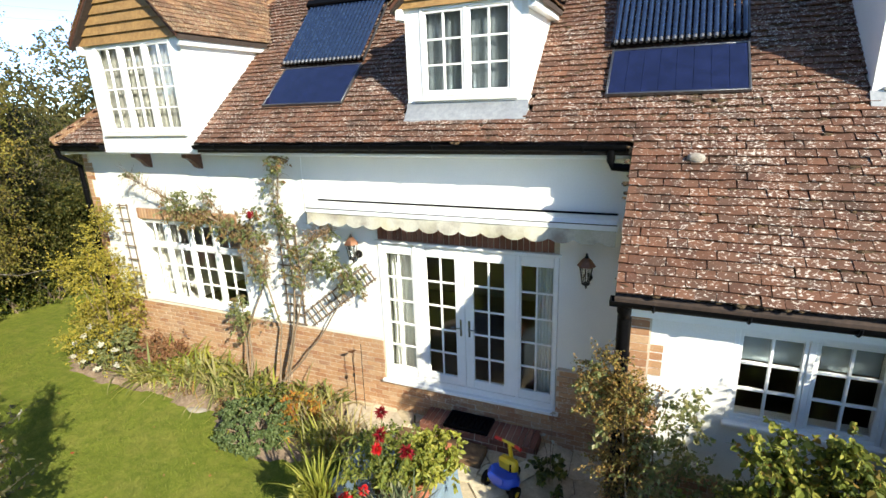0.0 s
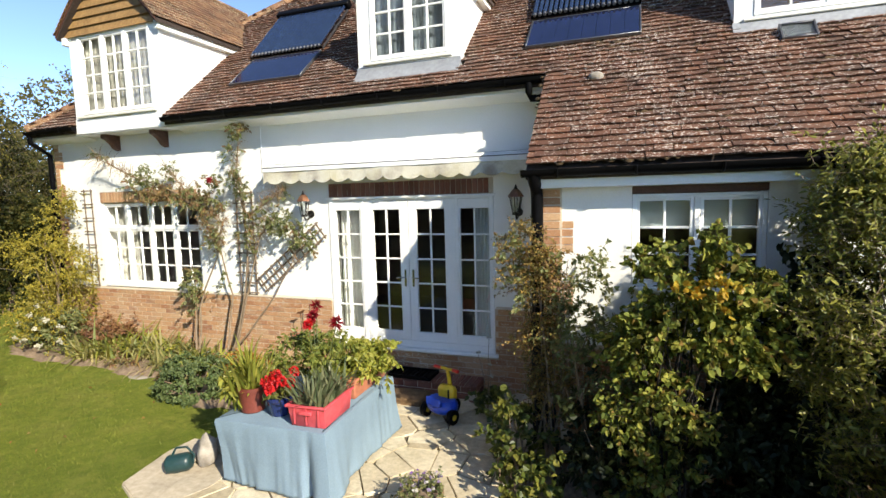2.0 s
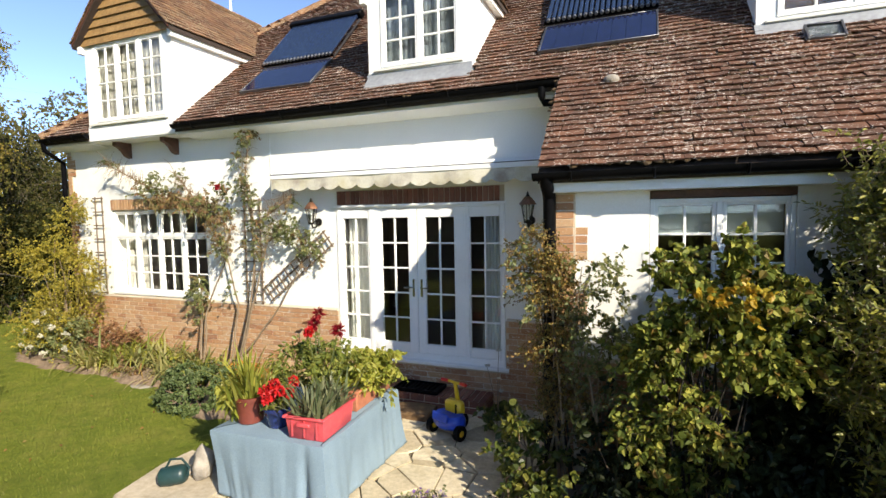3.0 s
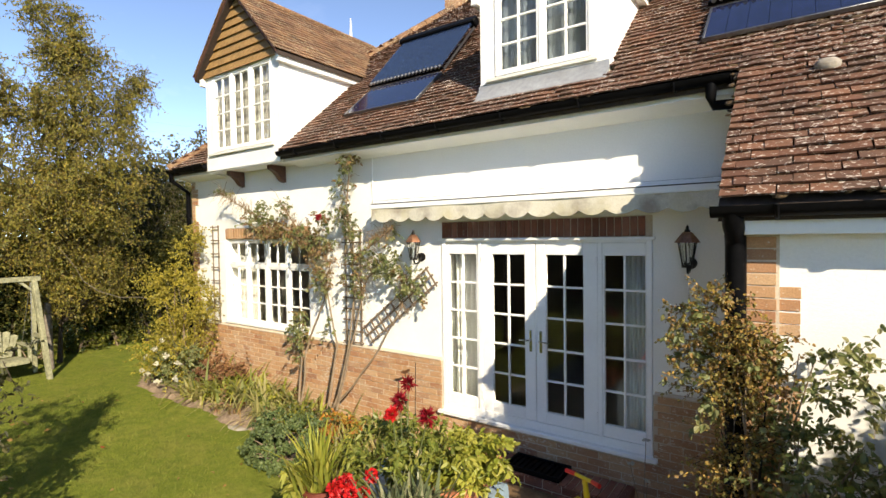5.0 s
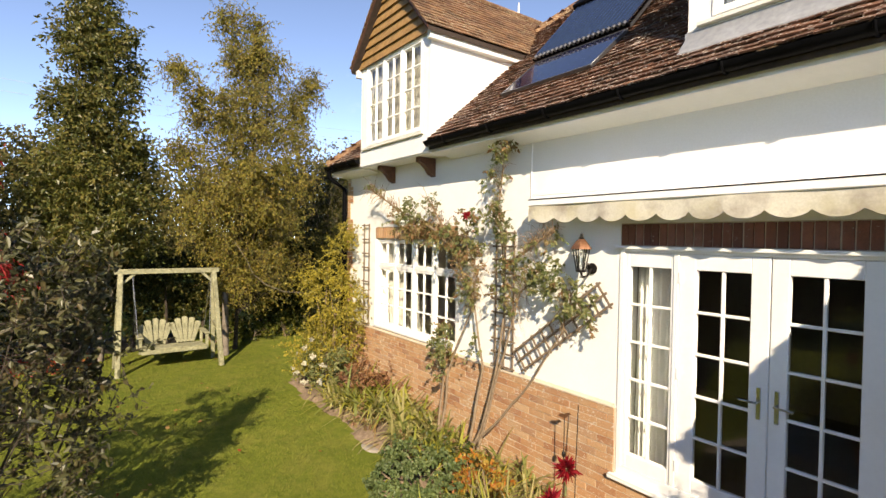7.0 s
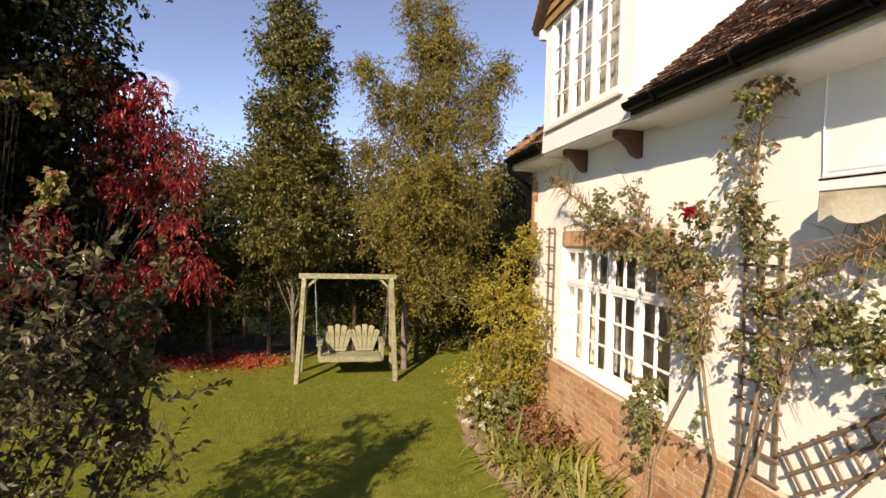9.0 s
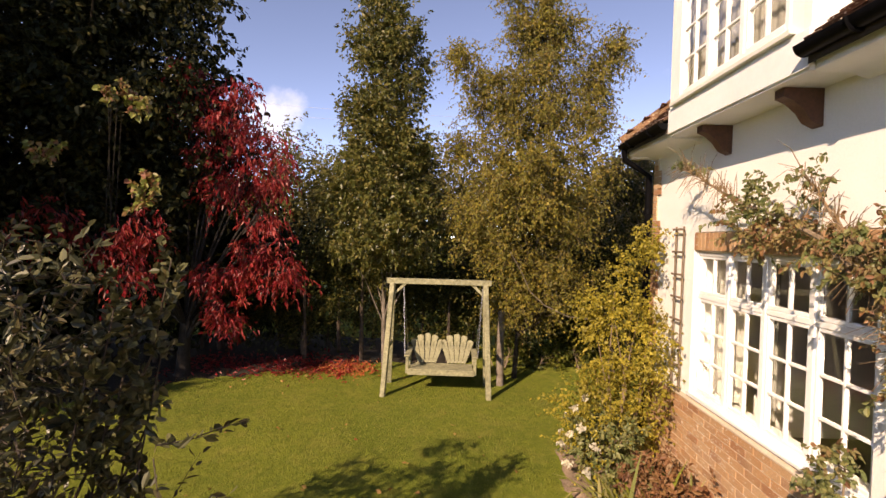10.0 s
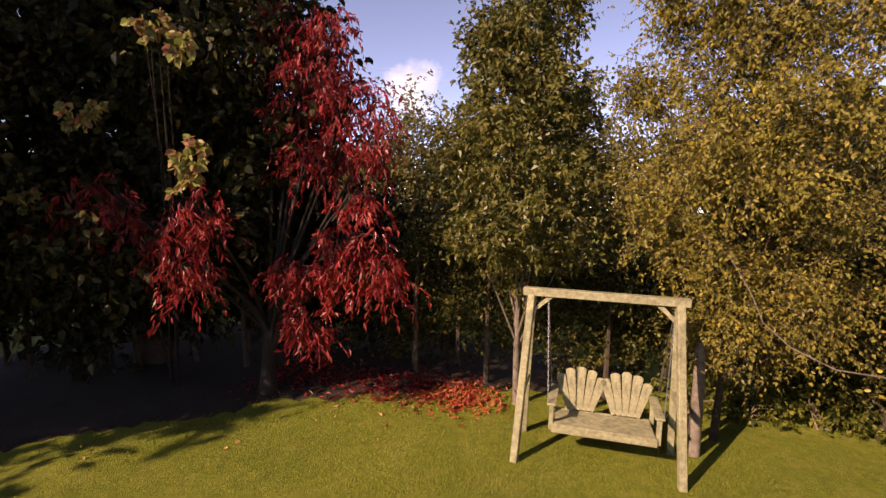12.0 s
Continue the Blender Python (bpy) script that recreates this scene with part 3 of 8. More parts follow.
def gauge_z(x):
    """The ground falls a little from the far lawn towards the terrace."""
    u = min(1.0, max(0.0, (x + 6.0) / 6.5))
    return -0.2 * u * u * (3 - 2 * u)


# ---- ground ----
PITCH, ROOF_0 = 0.853, 4.062
RC, RS = math.cos(math.atan(PITCH)), math.sin(math.atan(PITCH))


def roof_z(y):
    return ROOF_0 + PITCH * y


def make_ground():
    xs = np.concatenate([-6 - np.geomspace(0.5, 600, 26)[::-1], np.arange(-6, 9, 0.25), 9 + np.geomspace(0.5, 600, 26)])
    ys = np.concatenate([-9 - np.geomspace(0.5, 600, 26)[::-1], np.arange(-9, 3, 0.25), 3 + np.geomspace(0.5, 600, 26)])
    v = np.array([(x, y, gauge_z(x) + 0.012 * noise.noise((x * 0.8, y * 0.8, 0))) for y in ys for x in xs])
    nx = len(xs)
    f = np.array([(j * nx + i, j * nx + i + 1, (j + 1) * nx + i + 1, (j + 1) * nx + i) for j in range(len(ys) - 1) for i in range(nx - 1)])
    return tagged(quads("ground", v, f, M_LAWN, True), "sunlit mown lawn with yellowing patches", "lawn", kind="structure")


make_ground()

# ---- walls ----
def wall_bm(x0, x1, z0, z1, y0, y1, holes):
    """A wall along x with openings (xa, xb, za, zb) right through it."""
    bm = bmesh.new()
    cuts = sorted({x0, x1, *[h[0] for h in holes], *[h[1] for h in holes]})
    for a, b in zip(cuts, cuts[1:]):
        zs = [z0]
        for h in holes:
            if h[0] <= a and b <= h[1]:
                zs += [h[2], h[3]]
        zs.append(z1)
        for lo, hi in zip(zs[::2], zs[1::2]):
            box(bm, a, b, y0, y1, lo, hi)
    bmesh.ops.remove_doubles(bm, verts=bm.verts, dist=1e-5)
    return bm


wall_south = alone("wall_south", wall_bm(-5.80, 3.28, -0.3, 3.76, 0.0, 0.28, [(-4.74, -2.49, 1.025, 2.67), (0.0, 2.46, 0.34, 2.66)]), M_RENDER, "white rendered garden wall of the house above a brick plinth", "wall", kind="structure")
wall_west = alone("wall_west", boxes((-5.80, -5.52, 0.28, 7.8, -0.3, 3.70)), M_RENDER, "white rendered side wall of the house", "wall", kind="structure")
wall_north = alone("wall_north", boxes((-5.80, 11.0, 7.8, 8.08, -0.3, 3.70)), M_RENDER, "white rendered back wall of the house", "wall", kind="structure")
wall_east = alone("wall_east", boxes((10.72, 11.0, -1.14, 7.8, -0.3, 3.0)), M_RENDER, "white rendered end wall of the house", "wall", kind="structure")
wall_wing = alone("wall_wing", wall_bm(3.28, 11.0, -0.3, 2.66, -1.42, -1.14, [(4.12, 5.18, 1.55, 2.47)]), M_RENDER, "white rendered wall of the low wing", "wall", kind="structure")
wall_wing_side = alone("wall_wing_side", prism(bmesh.new(), [(-1.14, -0.3), (0.0, -0.3), (0.0, 3.92), (-1.14, 2.95)], "x", 3.28, 3.5), M_RENDER, "white rendered side wall of the low wing", "wall", kind="structure")
alone("floor", boxes((-5.52, 10.72, 0.28, 7.8, 0.18, 0.30)), M_ROOM_FLOOR, "brown carpeted floor inside the house", "floor", kind="structure")
alone("floor", boxes((3.5, 10.72, -1.14, 0.28, 0.18, 0.30)), M_ROOM_FLOOR, "brown floor inside the low wing", "floor", kind="structure")
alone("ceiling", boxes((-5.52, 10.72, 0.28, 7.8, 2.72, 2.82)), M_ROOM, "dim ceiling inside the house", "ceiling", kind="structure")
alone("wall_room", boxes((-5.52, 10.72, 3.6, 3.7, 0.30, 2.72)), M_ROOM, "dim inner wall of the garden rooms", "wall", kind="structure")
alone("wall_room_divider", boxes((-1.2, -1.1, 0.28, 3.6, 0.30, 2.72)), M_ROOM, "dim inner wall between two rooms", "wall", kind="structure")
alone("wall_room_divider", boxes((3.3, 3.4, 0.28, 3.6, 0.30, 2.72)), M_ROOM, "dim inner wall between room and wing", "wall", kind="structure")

# ---- brick plinth, lintels and quoins (bricks themselves come last) ----
plinth = alone("plinth", boxes((-5.82, -0.004, -0.022, -0.002, -0.3, 0.945), (-0.004, 2.464, -0.022, -0.002, -0.3, 0.33), (2.464, 3.27, -0.022, -0.002, -0.3, 0.945), (-5.82, -5.802, 0.0, 7.8, -0.3, 0.945)), M_MORTAR, "weathered red brick plinth with pale mortar", "brick plinth", kind="structure")
lintel_door = alone("lintel_door", boxes((0.0, 2.46, 0.008, 0.2, 2.452, 2.66)), M_MORTAR, "soldier course of dark red bricks over the french doors", "lintel", kind="structure")
lintel_window = alone("lintel_window", boxes((-4.74, -2.49, 0.008, 0.2, 2.472, 2.67)), M_MORTAR, "soldier course of red bricks over the window", "lintel", kind="structure")
quoin_wing = alone("quoin_wing", boxes((3.262, 3.50, -1.438, -1.422, -0.3, 2.6)), M_MORTAR, "red brick quoins on the corner of the wing", "quoins", kind="structure")
plinth_wing = alone("plinth_wing", boxes((3.50, 6.6, -1.438, -1.422, -0.3, 0.98), (3.262, 3.278, -1.42, -0.04, -0.3, 0.98)), M_MORTAR, "shaded brick plinth of the low wing", "plinth", kind="structure")
quoin_house = alone("quoin_house", boxes((-5.817, -5.70, -0.014, -0.001, 0.985, 3.56)), M_MORTAR, "red brick quoins on the corner of the house", "quoins", kind="structure")

# ---- roof ----
def roof_deck():
    bm = bmesh.new()
    d = 0.03
    def p(x, y, drop=d):
        return (x, y, roof_z(y) - drop)
    faces = [[p(-5.90, -0.36), p(-4.66, -0.36), p(-4.66, 0.02), p(-2.65, 0.02), p(-2.65, -0.36), p(3.2, -0.36), p(3.2, -1.64), p(11.2, -1.64), p(11.2, 4.05), p(-1.49, 4.05)]]
    bm.faces.new([bm.verts.new(q) for q in faces[0]])
    zr, ze = roof_z(4.05) - d, roof_z(-0.36) - d
    bm.faces.new([bm.verts.new(q) for q in ((-5.90, -0.36, ze), (-1.49, 4.05, zr), (-5.90, 8.46, ze))])
    bm.faces.new([bm.verts.new(q) for q in ((-1.49, 4.05, zr), (11.2, 4.05, zr), (11.2, 8.46, ze), (-5.90, 8.46, ze))])
    bm.faces.new([bm.verts.new(q) for q in ((11.2, -1.64, roof_z(-1.64) - d), (11.2, 8.46, ze), (11.2, 4.05, zr))])
    g = bmesh.ops.extrude_face_region(bm, geom=bm.faces[:])
    for v in [e for e in g["geom"] if isinstance(e, bmesh.types.BMVert)]:
        v.co.z -= 0.08
    return bm


roof = alone("roof", roof_deck(), M_UNDERLAY, "steep clay-tiled roof with moss and white lichen", "roof", kind="structure")


def eaves():
    """Coved soffit, fascia and gutters."""
    for x0, x1 in ((-5.86, -4.665), (-2.645, 3.2)):
        bm = bmesh.new()
        prism(bm, [(-0.315, 3.615), (-0.29, 3.60), (-0.12, 3.60), (0.0, 3.56), (0.0, 3.76), (-0.315, 3.675)], "x", x0, x1)
        ob = alone("soffit_main", bm, M_PAINT, "white painted soffit under the main eaves", "soffit", kind="structure")
    alone("soffit_wing", boxes((3.22, 11.0, -1.60, -1.42, 2.472, 2.585), bevel=0.004), M_PAINT, "white painted soffit under the wing eaves", "soffit", kind="structure")
    alone("soffit_west", boxes((-5.88, -5.80, -0.30, 8.3, 3.58, 3.67)), M_PAINT, "white painted soffit under the side eaves", "soffit", kind="structure")
    return ob


eaves()


def gutter(name, a, b, label, n_brackets=6, r=0.058):
    """A half-round black gutter from a to b with brackets and joints."""
    root = thing(name, a, label, "gutter")
    a, b = Vector(a), Vector(b)
    way = (b - a)
    along, across = way.normalized(), way.normalized().cross(Vector((0, 0, 1)))
    bm = bmesh.new()
    prof = [(math.cos(t) * q, -math.sin(t) * q) for q, rng_t in ((r, range(0, 181, 20)), (r - 0.006, range(180, -1, -20))) for t in (radians(k) for k in rng_t)]
    rings = [[bm.verts.new(along * s + across * u + Vector((0, 0, w))) for u, w in prof] for s in (0.0, way.length)]
    for k in range(len(prof)):
        bm.faces.new([rings[0][k], rings[0][(k + 1) % len(prof)], rings[1][(k + 1) % len(prof)], rings[1][k]])
    for ring in rings:
        bm.faces.new(ring)
    part("trough", bm, M_BLACK, root)
    for i in range(n_brackets):
        c = along * way.length * (i + 0.5) / n_brackets
        bm = bmesh.new()
        tube(bm, [c + across * math.cos(t) * (r + 0.006) - Vector((0, 0, 1)) * math.sin(t) * (r + 0.006) for t in (radians(k) for k in range(0, 181, 30))], 0.012, 6)
        part("bracket", bm, M_BLACK, root)
    for s in (0.0, way.length):
        bm = bmesh.new()
        prism(bm, [(u, w) for u, w in prof[:10]], "y", -0.004, 0.004)
        ob = part("end_cap", bm, M_BLACK, root)
        ob.matrix_basis = Matrix.Translation(along * s) @ Matrix((( across.x, along.x, 0, 0), (across.y, along.y, 0, 0), (0, 0, 1, 0), (0, 0, 0, 1)))
    return root


gutter("gutter", (-2.655, -0.385, 3.75), (3.14, -0.385, 3.75), "long black half-round gutter under the main eaves", 7, 0.065)
gutter("gutter", (-5.90, -0.385, 3.75), (-4.66, -0.385, 3.75), "short black half-round gutter between corner and oriel", 2, 0.065)
gutter("gutter", (3.17, -1.67, 2.64), (11.0, -1.67, 2.64), "black half-round gutter under the wing eaves", 12, 0.068)
gutter("gutter", (-5.935, 8.3, 3.75), (-5.935, -0.33, 3.75), "black half-round gutter along the side eaves", 8)


def downpipe(points, label, r=0.042):
    root = thing("downpipe", points[0], label, "drainpipe")
    bm = bmesh.new()
    o = Vector(points[0])
    tube(bm, [Vector(p) - o for p in points], r, 12)
    part("pipe", bm, M_BLACK, root)
    for p, q in zip(points, points[1:]):
        d = Vector(q) - Vector(p)
        if d.length > 0.6 and abs(d.z) > 0.5:
            for u in (0.12, 0.6):
                c = Vector(p) - o + d * u
                part("collar", tube(bmesh.new(), [c, c + d.normalized() * 0.05], r + 0.008, 12), M_BLACK, root)
    return root


downpipe([(3.28, -1.66, 2.60), (3.28, -1.65, 2.54), (3.28, -1.53, 2.46), (3.28, -1.51, 2.40), (3.28, -1.51, -0.2)], "black round drainpipe at the corner of the wing", 0.058)
downpipe([(3.00, -0.385, 3.71), (3.00, -0.385, 3.60), (3.02, -0.34, 3.53), (3.30, -0.34, 3.51)], "short black drain elbow from the main gutter")
downpipe([(-5.84, -0.385, 3.70), (-5.85, -0.37, 3.57), (-5.86, -0.06, 3.37), (-5.86, -0.06, -0.1)], "black round drainpipe at the corner of the house")
downpipe([(5.62, -1.67, 2.60), (5.62, -1.67, 2.48), (5.62, -1.50, 2.32), (5.62, -1.49, -0.2)], "black round drainpipe beside the wing window")

# ---- windows and doors ----
def panes(root, x0, x1, z0, z1, cols, rows, y, bar=0.022, glass=True, material=None):
    """Glazing bars and one pane of glass for each light."""
    material = material or M_PAINT
    xs, zs = np.linspace(x0, x1, cols + 1), np.linspace(z0, z1, rows + 1)
    bm = bmesh.new()
    for x in xs[1:-1]:
        box(bm, x - bar / 2, x + bar / 2, y - 0.012, y + 0.02, z0 + 0.001, z1 - 0.001, 0.003)
    for z in zs[1:-1]:
        for xa, xb in zip(xs, xs[1:]):
            box(bm, xa + bar / 2 * (xa != x0), xb - bar / 2 * (xb != x1), y - 0.011, y + 0.019, z - bar / 2, z + bar / 2, 0.003)
    tagged(part("glazing_grid", bm, material, root), kind="stuff")
    for xa, xb in zip(xs, xs[1:]):
        for za, zb in zip(zs, zs[1:]):
            ob = part("pane", boxes((xa + 0.002, xb - 0.002, y + 0.004, y + 0.010, za + 0.002, zb - 0.002)), M_GLASS, root)
            ob.visible_shadow = False


def ring(bm, x0, x1, z0, z1, w, y0, y1, bottom=None, bevel=0.004):
    """A rectangular frame of members w wide."""
    b = bottom or w
    box(bm, x0, x0 + w, y0, y1, z0, z1, bevel)
    box(bm, x1 - w, x1, y0, y1, z0, z1, bevel)
    box(bm, x0 + w, x1 - w, y0 + 0.001, y1, z1 - w, z1, bevel)
    box(bm, x0 + w, x1 - w, y0 + 0.001, y1, z0, z0 + b, bevel)
    return bm


def curtain(parent, x0, x1, z0, z1, y, folds=9, depth=0.03, material=None, name="curtain"):
    n = folds * 8
    v, f = [], []
    for side in (0, 0.004):
        for k in range(n + 1):
            u = k / n
            for z, spread in ((z0, 1.15), (z1, 0.9)):
                yy = y + side + depth * spread * (math.sin(2 * math.pi * folds * u) + 0.4 * math.sin(2 * math.pi * folds * 0.37 * u + z))
                v.append((x0 + (x1 - x0) * u + 0.01 * math.sin(9 * u + z), yy, z))
    m = 2 * (n + 1)
    for k in range(n):
        f.append((2 * k, 2 * k + 1, 2 * k + 3, 2 * k + 2))
        f.append((m + 2 * k, m + 2 * k + 2, m + 2 * k + 3, m + 2 * k + 1))
    ob = quads(name, v, f, material or M_CURTAIN, True)
    ob.parent = parent
    return ob


def french_doors():
    root = thing("door_1", (0, 0, 0), "white french doors with sidelights and small panes", "french doors", kind="structure")
    bm = ring(bmesh.new(), 0.004, 2.456, 0.344, 2.448, 0.05, -0.012, 0.10, 0.09)
    box(bm, 0.52, 0.565, -0.010, 0.10, 0.434, 2.398, 0.004)
    box(bm, 1.935, 1.98, -0.010, 0.10, 0.434, 2.398, 0.004)
    part("door_frame", bm, M_PAINT, root)
    part("sill", boxes((-0.05, 2.51, -0.075, 0.02, 0.30, 0.342), bevel=0.008), M_PAINT, root)
    part("head_drip", boxes((-0.03, 2.49, -0.045, -0.013, 2.425, 2.455), bevel=0.005), M_PAINT, root)
    for k, (a, b, ga, gb) in enumerate(((0.056, 0.518, 0.10, 0.492), (0.567, 1.246, 0.705, 1.117), (1.254, 1.933, 1.368, 1.782), (1.982, 2.404, 2.0, 2.392))):
        name = "sidelight" if k in (0, 3) else "door_leaf"
        leaf = part(name, bmesh.new(), M_PAINT, root)
        bm = bmesh.new()
        box(bm, a, ga, 0.0, 0.055, 0.436, 2.396, 0.005)
        box(bm, gb, b, 0.0, 0.055, 0.436, 2.396, 0.005)
        box(bm, ga, gb, 0.001, 0.055, 2.268, 2.396, 0.005)
        box(bm, ga, gb, 0.001, 0.055, 0.436, 0.56, 0.005)
        bmesh.ops.recalc_face_normals(bm, faces=bm.faces)
        bm.to_mesh(leaf.data)
        bm.free()
        panes(leaf, ga, gb, 0.56, 2.268, 2, 5, 0.02)
        if name == "door_leaf":
            hx, way = (1.19, -1) if k == 1 else (1.31, 1)
            bm = boxes((hx - 0.016, hx + 0.016, -0.010, 0.0, 1.20, 1.44), bevel=0.004)
            tube(bm, [(hx, -0.008, 1.33), (hx, -0.05, 1.33), (hx + way * 0.03, -0.055, 1.33), (hx + way * 0.12, -0.05, 1.325)], 0.009, 8)
            part("handle", bm, M_CHROME, leaf, "brushed steel lever handle on a long plate")
            for z in (0.62, 1.4, 2.2):
                e = a - 0.004 if k == 1 else b - 0.018
                part("hinge", boxes((e, e + 0.022, -0.016, -0.002, z - 0.05, z + 0.05), bevel=0.004), M_PAINT, leaf)
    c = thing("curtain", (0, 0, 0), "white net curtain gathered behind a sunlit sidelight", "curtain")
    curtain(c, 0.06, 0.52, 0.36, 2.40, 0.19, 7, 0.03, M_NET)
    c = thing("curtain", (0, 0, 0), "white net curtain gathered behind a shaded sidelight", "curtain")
    curtain(c, 2.15, 2.44, 0.36, 2.40, 0.13, 7, 0.02, M_NET_SHADE)
    return root


french_doors()


def casement_window(name, x0, x1, z0, z1, y, columns, label, top_rows, rows, transom, sill=True, cols=2, material=None):
    """A timber window with side by side casements, each of small panes, and fanlights over a transom where it has one."""
    material = material or M_PAINT
    root = thing(name, (0, 0, 0), label, "window", kind="structure")
    w = 0.035
    part("window_frame", ring(bmesh.new(), x0 + 0.003, x1 - 0.003, z0 + 0.003, z1 - 0.003, w, y, y + 0.09), material, root)
    xs = np.linspace(x0 + w, x1 - w, columns + 1)
    for x in xs[1:-1]:
        part("mullion", boxes((x - 0.022, x + 0.022, y + 0.002, y + 0.085, z0 + w, z1 - w), bevel=0.004), material, root)
    if transom:
        for a, b in zip(xs, xs[1:]):
            part("transom", boxes((a + 0.022 * (a != xs[0]), b - 0.022 * (b != xs[-1]), y + 0.004, y + 0.085, transom - 0.022, transom + 0.022), bevel=0.004), material, root)
    for a, b in zip(xs, xs[1:]):
        a, b = a + (0.024 if a != xs[0] else 0.002), b - (0.024 if b != xs[-1] else 0.002)
        spans = [(z0 + w + 0.002, (transom - 0.024) if transom else z1 - w - 0.002, rows)]
        if transom:
            spans.append((transom + 0.024, z1 - w - 0.002, top_rows))
        for lo, hi, r in spans:
            s = part("casement", ring(bmesh.new(), a, b, lo, hi, 0.03, y + 0.012, y + 0.058), material, root)
            panes(s, a + 0.03, b - 0.03, lo + 0.03, hi - 0.03, cols, r, y + 0.03, material=material)
    if sill:
        part("window_sill", boxes((x0 - 0.02, x1 + 0.02, y - 0.06, y + 0.02, z0 - 0.035, z0 + 0.002), bevel=0.008), material, root)
    return root


casement_window("window_1", -4.74, -2.49, 1.03, 2.47, 0.03, 4, "white four-light cottage window with small panes behind roses", 1, 3, 2.025)
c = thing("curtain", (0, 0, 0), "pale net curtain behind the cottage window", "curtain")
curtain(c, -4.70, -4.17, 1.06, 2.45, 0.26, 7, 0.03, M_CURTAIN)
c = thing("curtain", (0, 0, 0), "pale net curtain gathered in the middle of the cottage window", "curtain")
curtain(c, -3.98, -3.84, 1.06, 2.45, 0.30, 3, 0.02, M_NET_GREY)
casement_window("window_2", 4.12, 5.18, 1.555, 2.40, -1.41, 2, "white two-light window with small panes in the low wing", 1, 3, 0)
alone("lintel_wing", boxes((4.12, 5.18, -1.43, -1.2, 2.403, 2.468), bevel=0.003), M_BRACKET, "dark brown lintel over the wing window", "lintel", kind="structure")
bl = thing("roller_blind", (0, 0, 0), "grey roller blind half down behind the wing window", "blind")
part("fabric", boxes((4.18, 5.12, -1.285, -1.281, 2.10, 2.36)), M_BLIND, bl)
part("roller", tube(bmesh.new(), [(4.18, -1.283, 2.37), (5.12, -1.283, 2.37)], 0.02, 10), M_BLIND, bl)
part("bottom_bar", boxes((4.18, 5.12, -1.29, -1.276, 2.085, 2.10)), M_BLIND, bl)

# ---- awning ----
def awning():
    root = thing("awning", (-0.92, 0, 2.755), "closed awning with a stained cream scalloped valance over the french doors", "awning")
    part("cassette", boxes((0.0, 4.02, -0.24, -0.002, 0.09, 0.20), bevel=0.012), M_PAINT, root, "white awning box")
    part("slot", boxes((0.02, 4.0, -0.022, -0.004, 0.202, 0.222)), M_BLACK, root)
    part("groove", boxes((0.005, 4.015, -0.2875, -0.286, 0.146, 0.156)), M_BLACK, root)
    part("front_bar", boxes((0.0, 4.02, -0.285, -0.242, 0.085, 0.165), bevel=0.008), M_PAINT, root)
    n_scallops, steps = 15, 10
    v, f = [], []
    for yy in (-0.272, -0.266):
        for k in range(n_scallops * steps + 1):
            x = 4.0 * k / (n_scallops * steps) + 0.01
            u = (x - 0.35) / 0.268
            drop = -0.025 - 0.062 * abs(math.sin(math.pi * u)) ** 0.6
            wave = 0.006 * math.sin(u * 1.7)
            v += [(x, yy + wave, 0.084), (x, yy + wave * 2 - 0.004, drop)]
    m = 2 * (n_scallops * steps + 1)
    for k in range(n_scallops * steps):
        f += [(2 * k, 2 * k + 1, 2 * k + 3, 2 * k + 2), (m + 2 * k, m + 2 * k + 2, m + 2 * k + 3, m + 2 * k + 1)]
    ob = quads("valance", v, f, M_AWNING)
    ob.parent = root
    for x in (0.3, 2.0, 3.7):
        part("wall_bracket", boxes((x - 0.03, x + 0.03, -0.06, -0.003, 0.03, 0.085), bevel=0.005), M_PAINT, root)
    return root


awning()


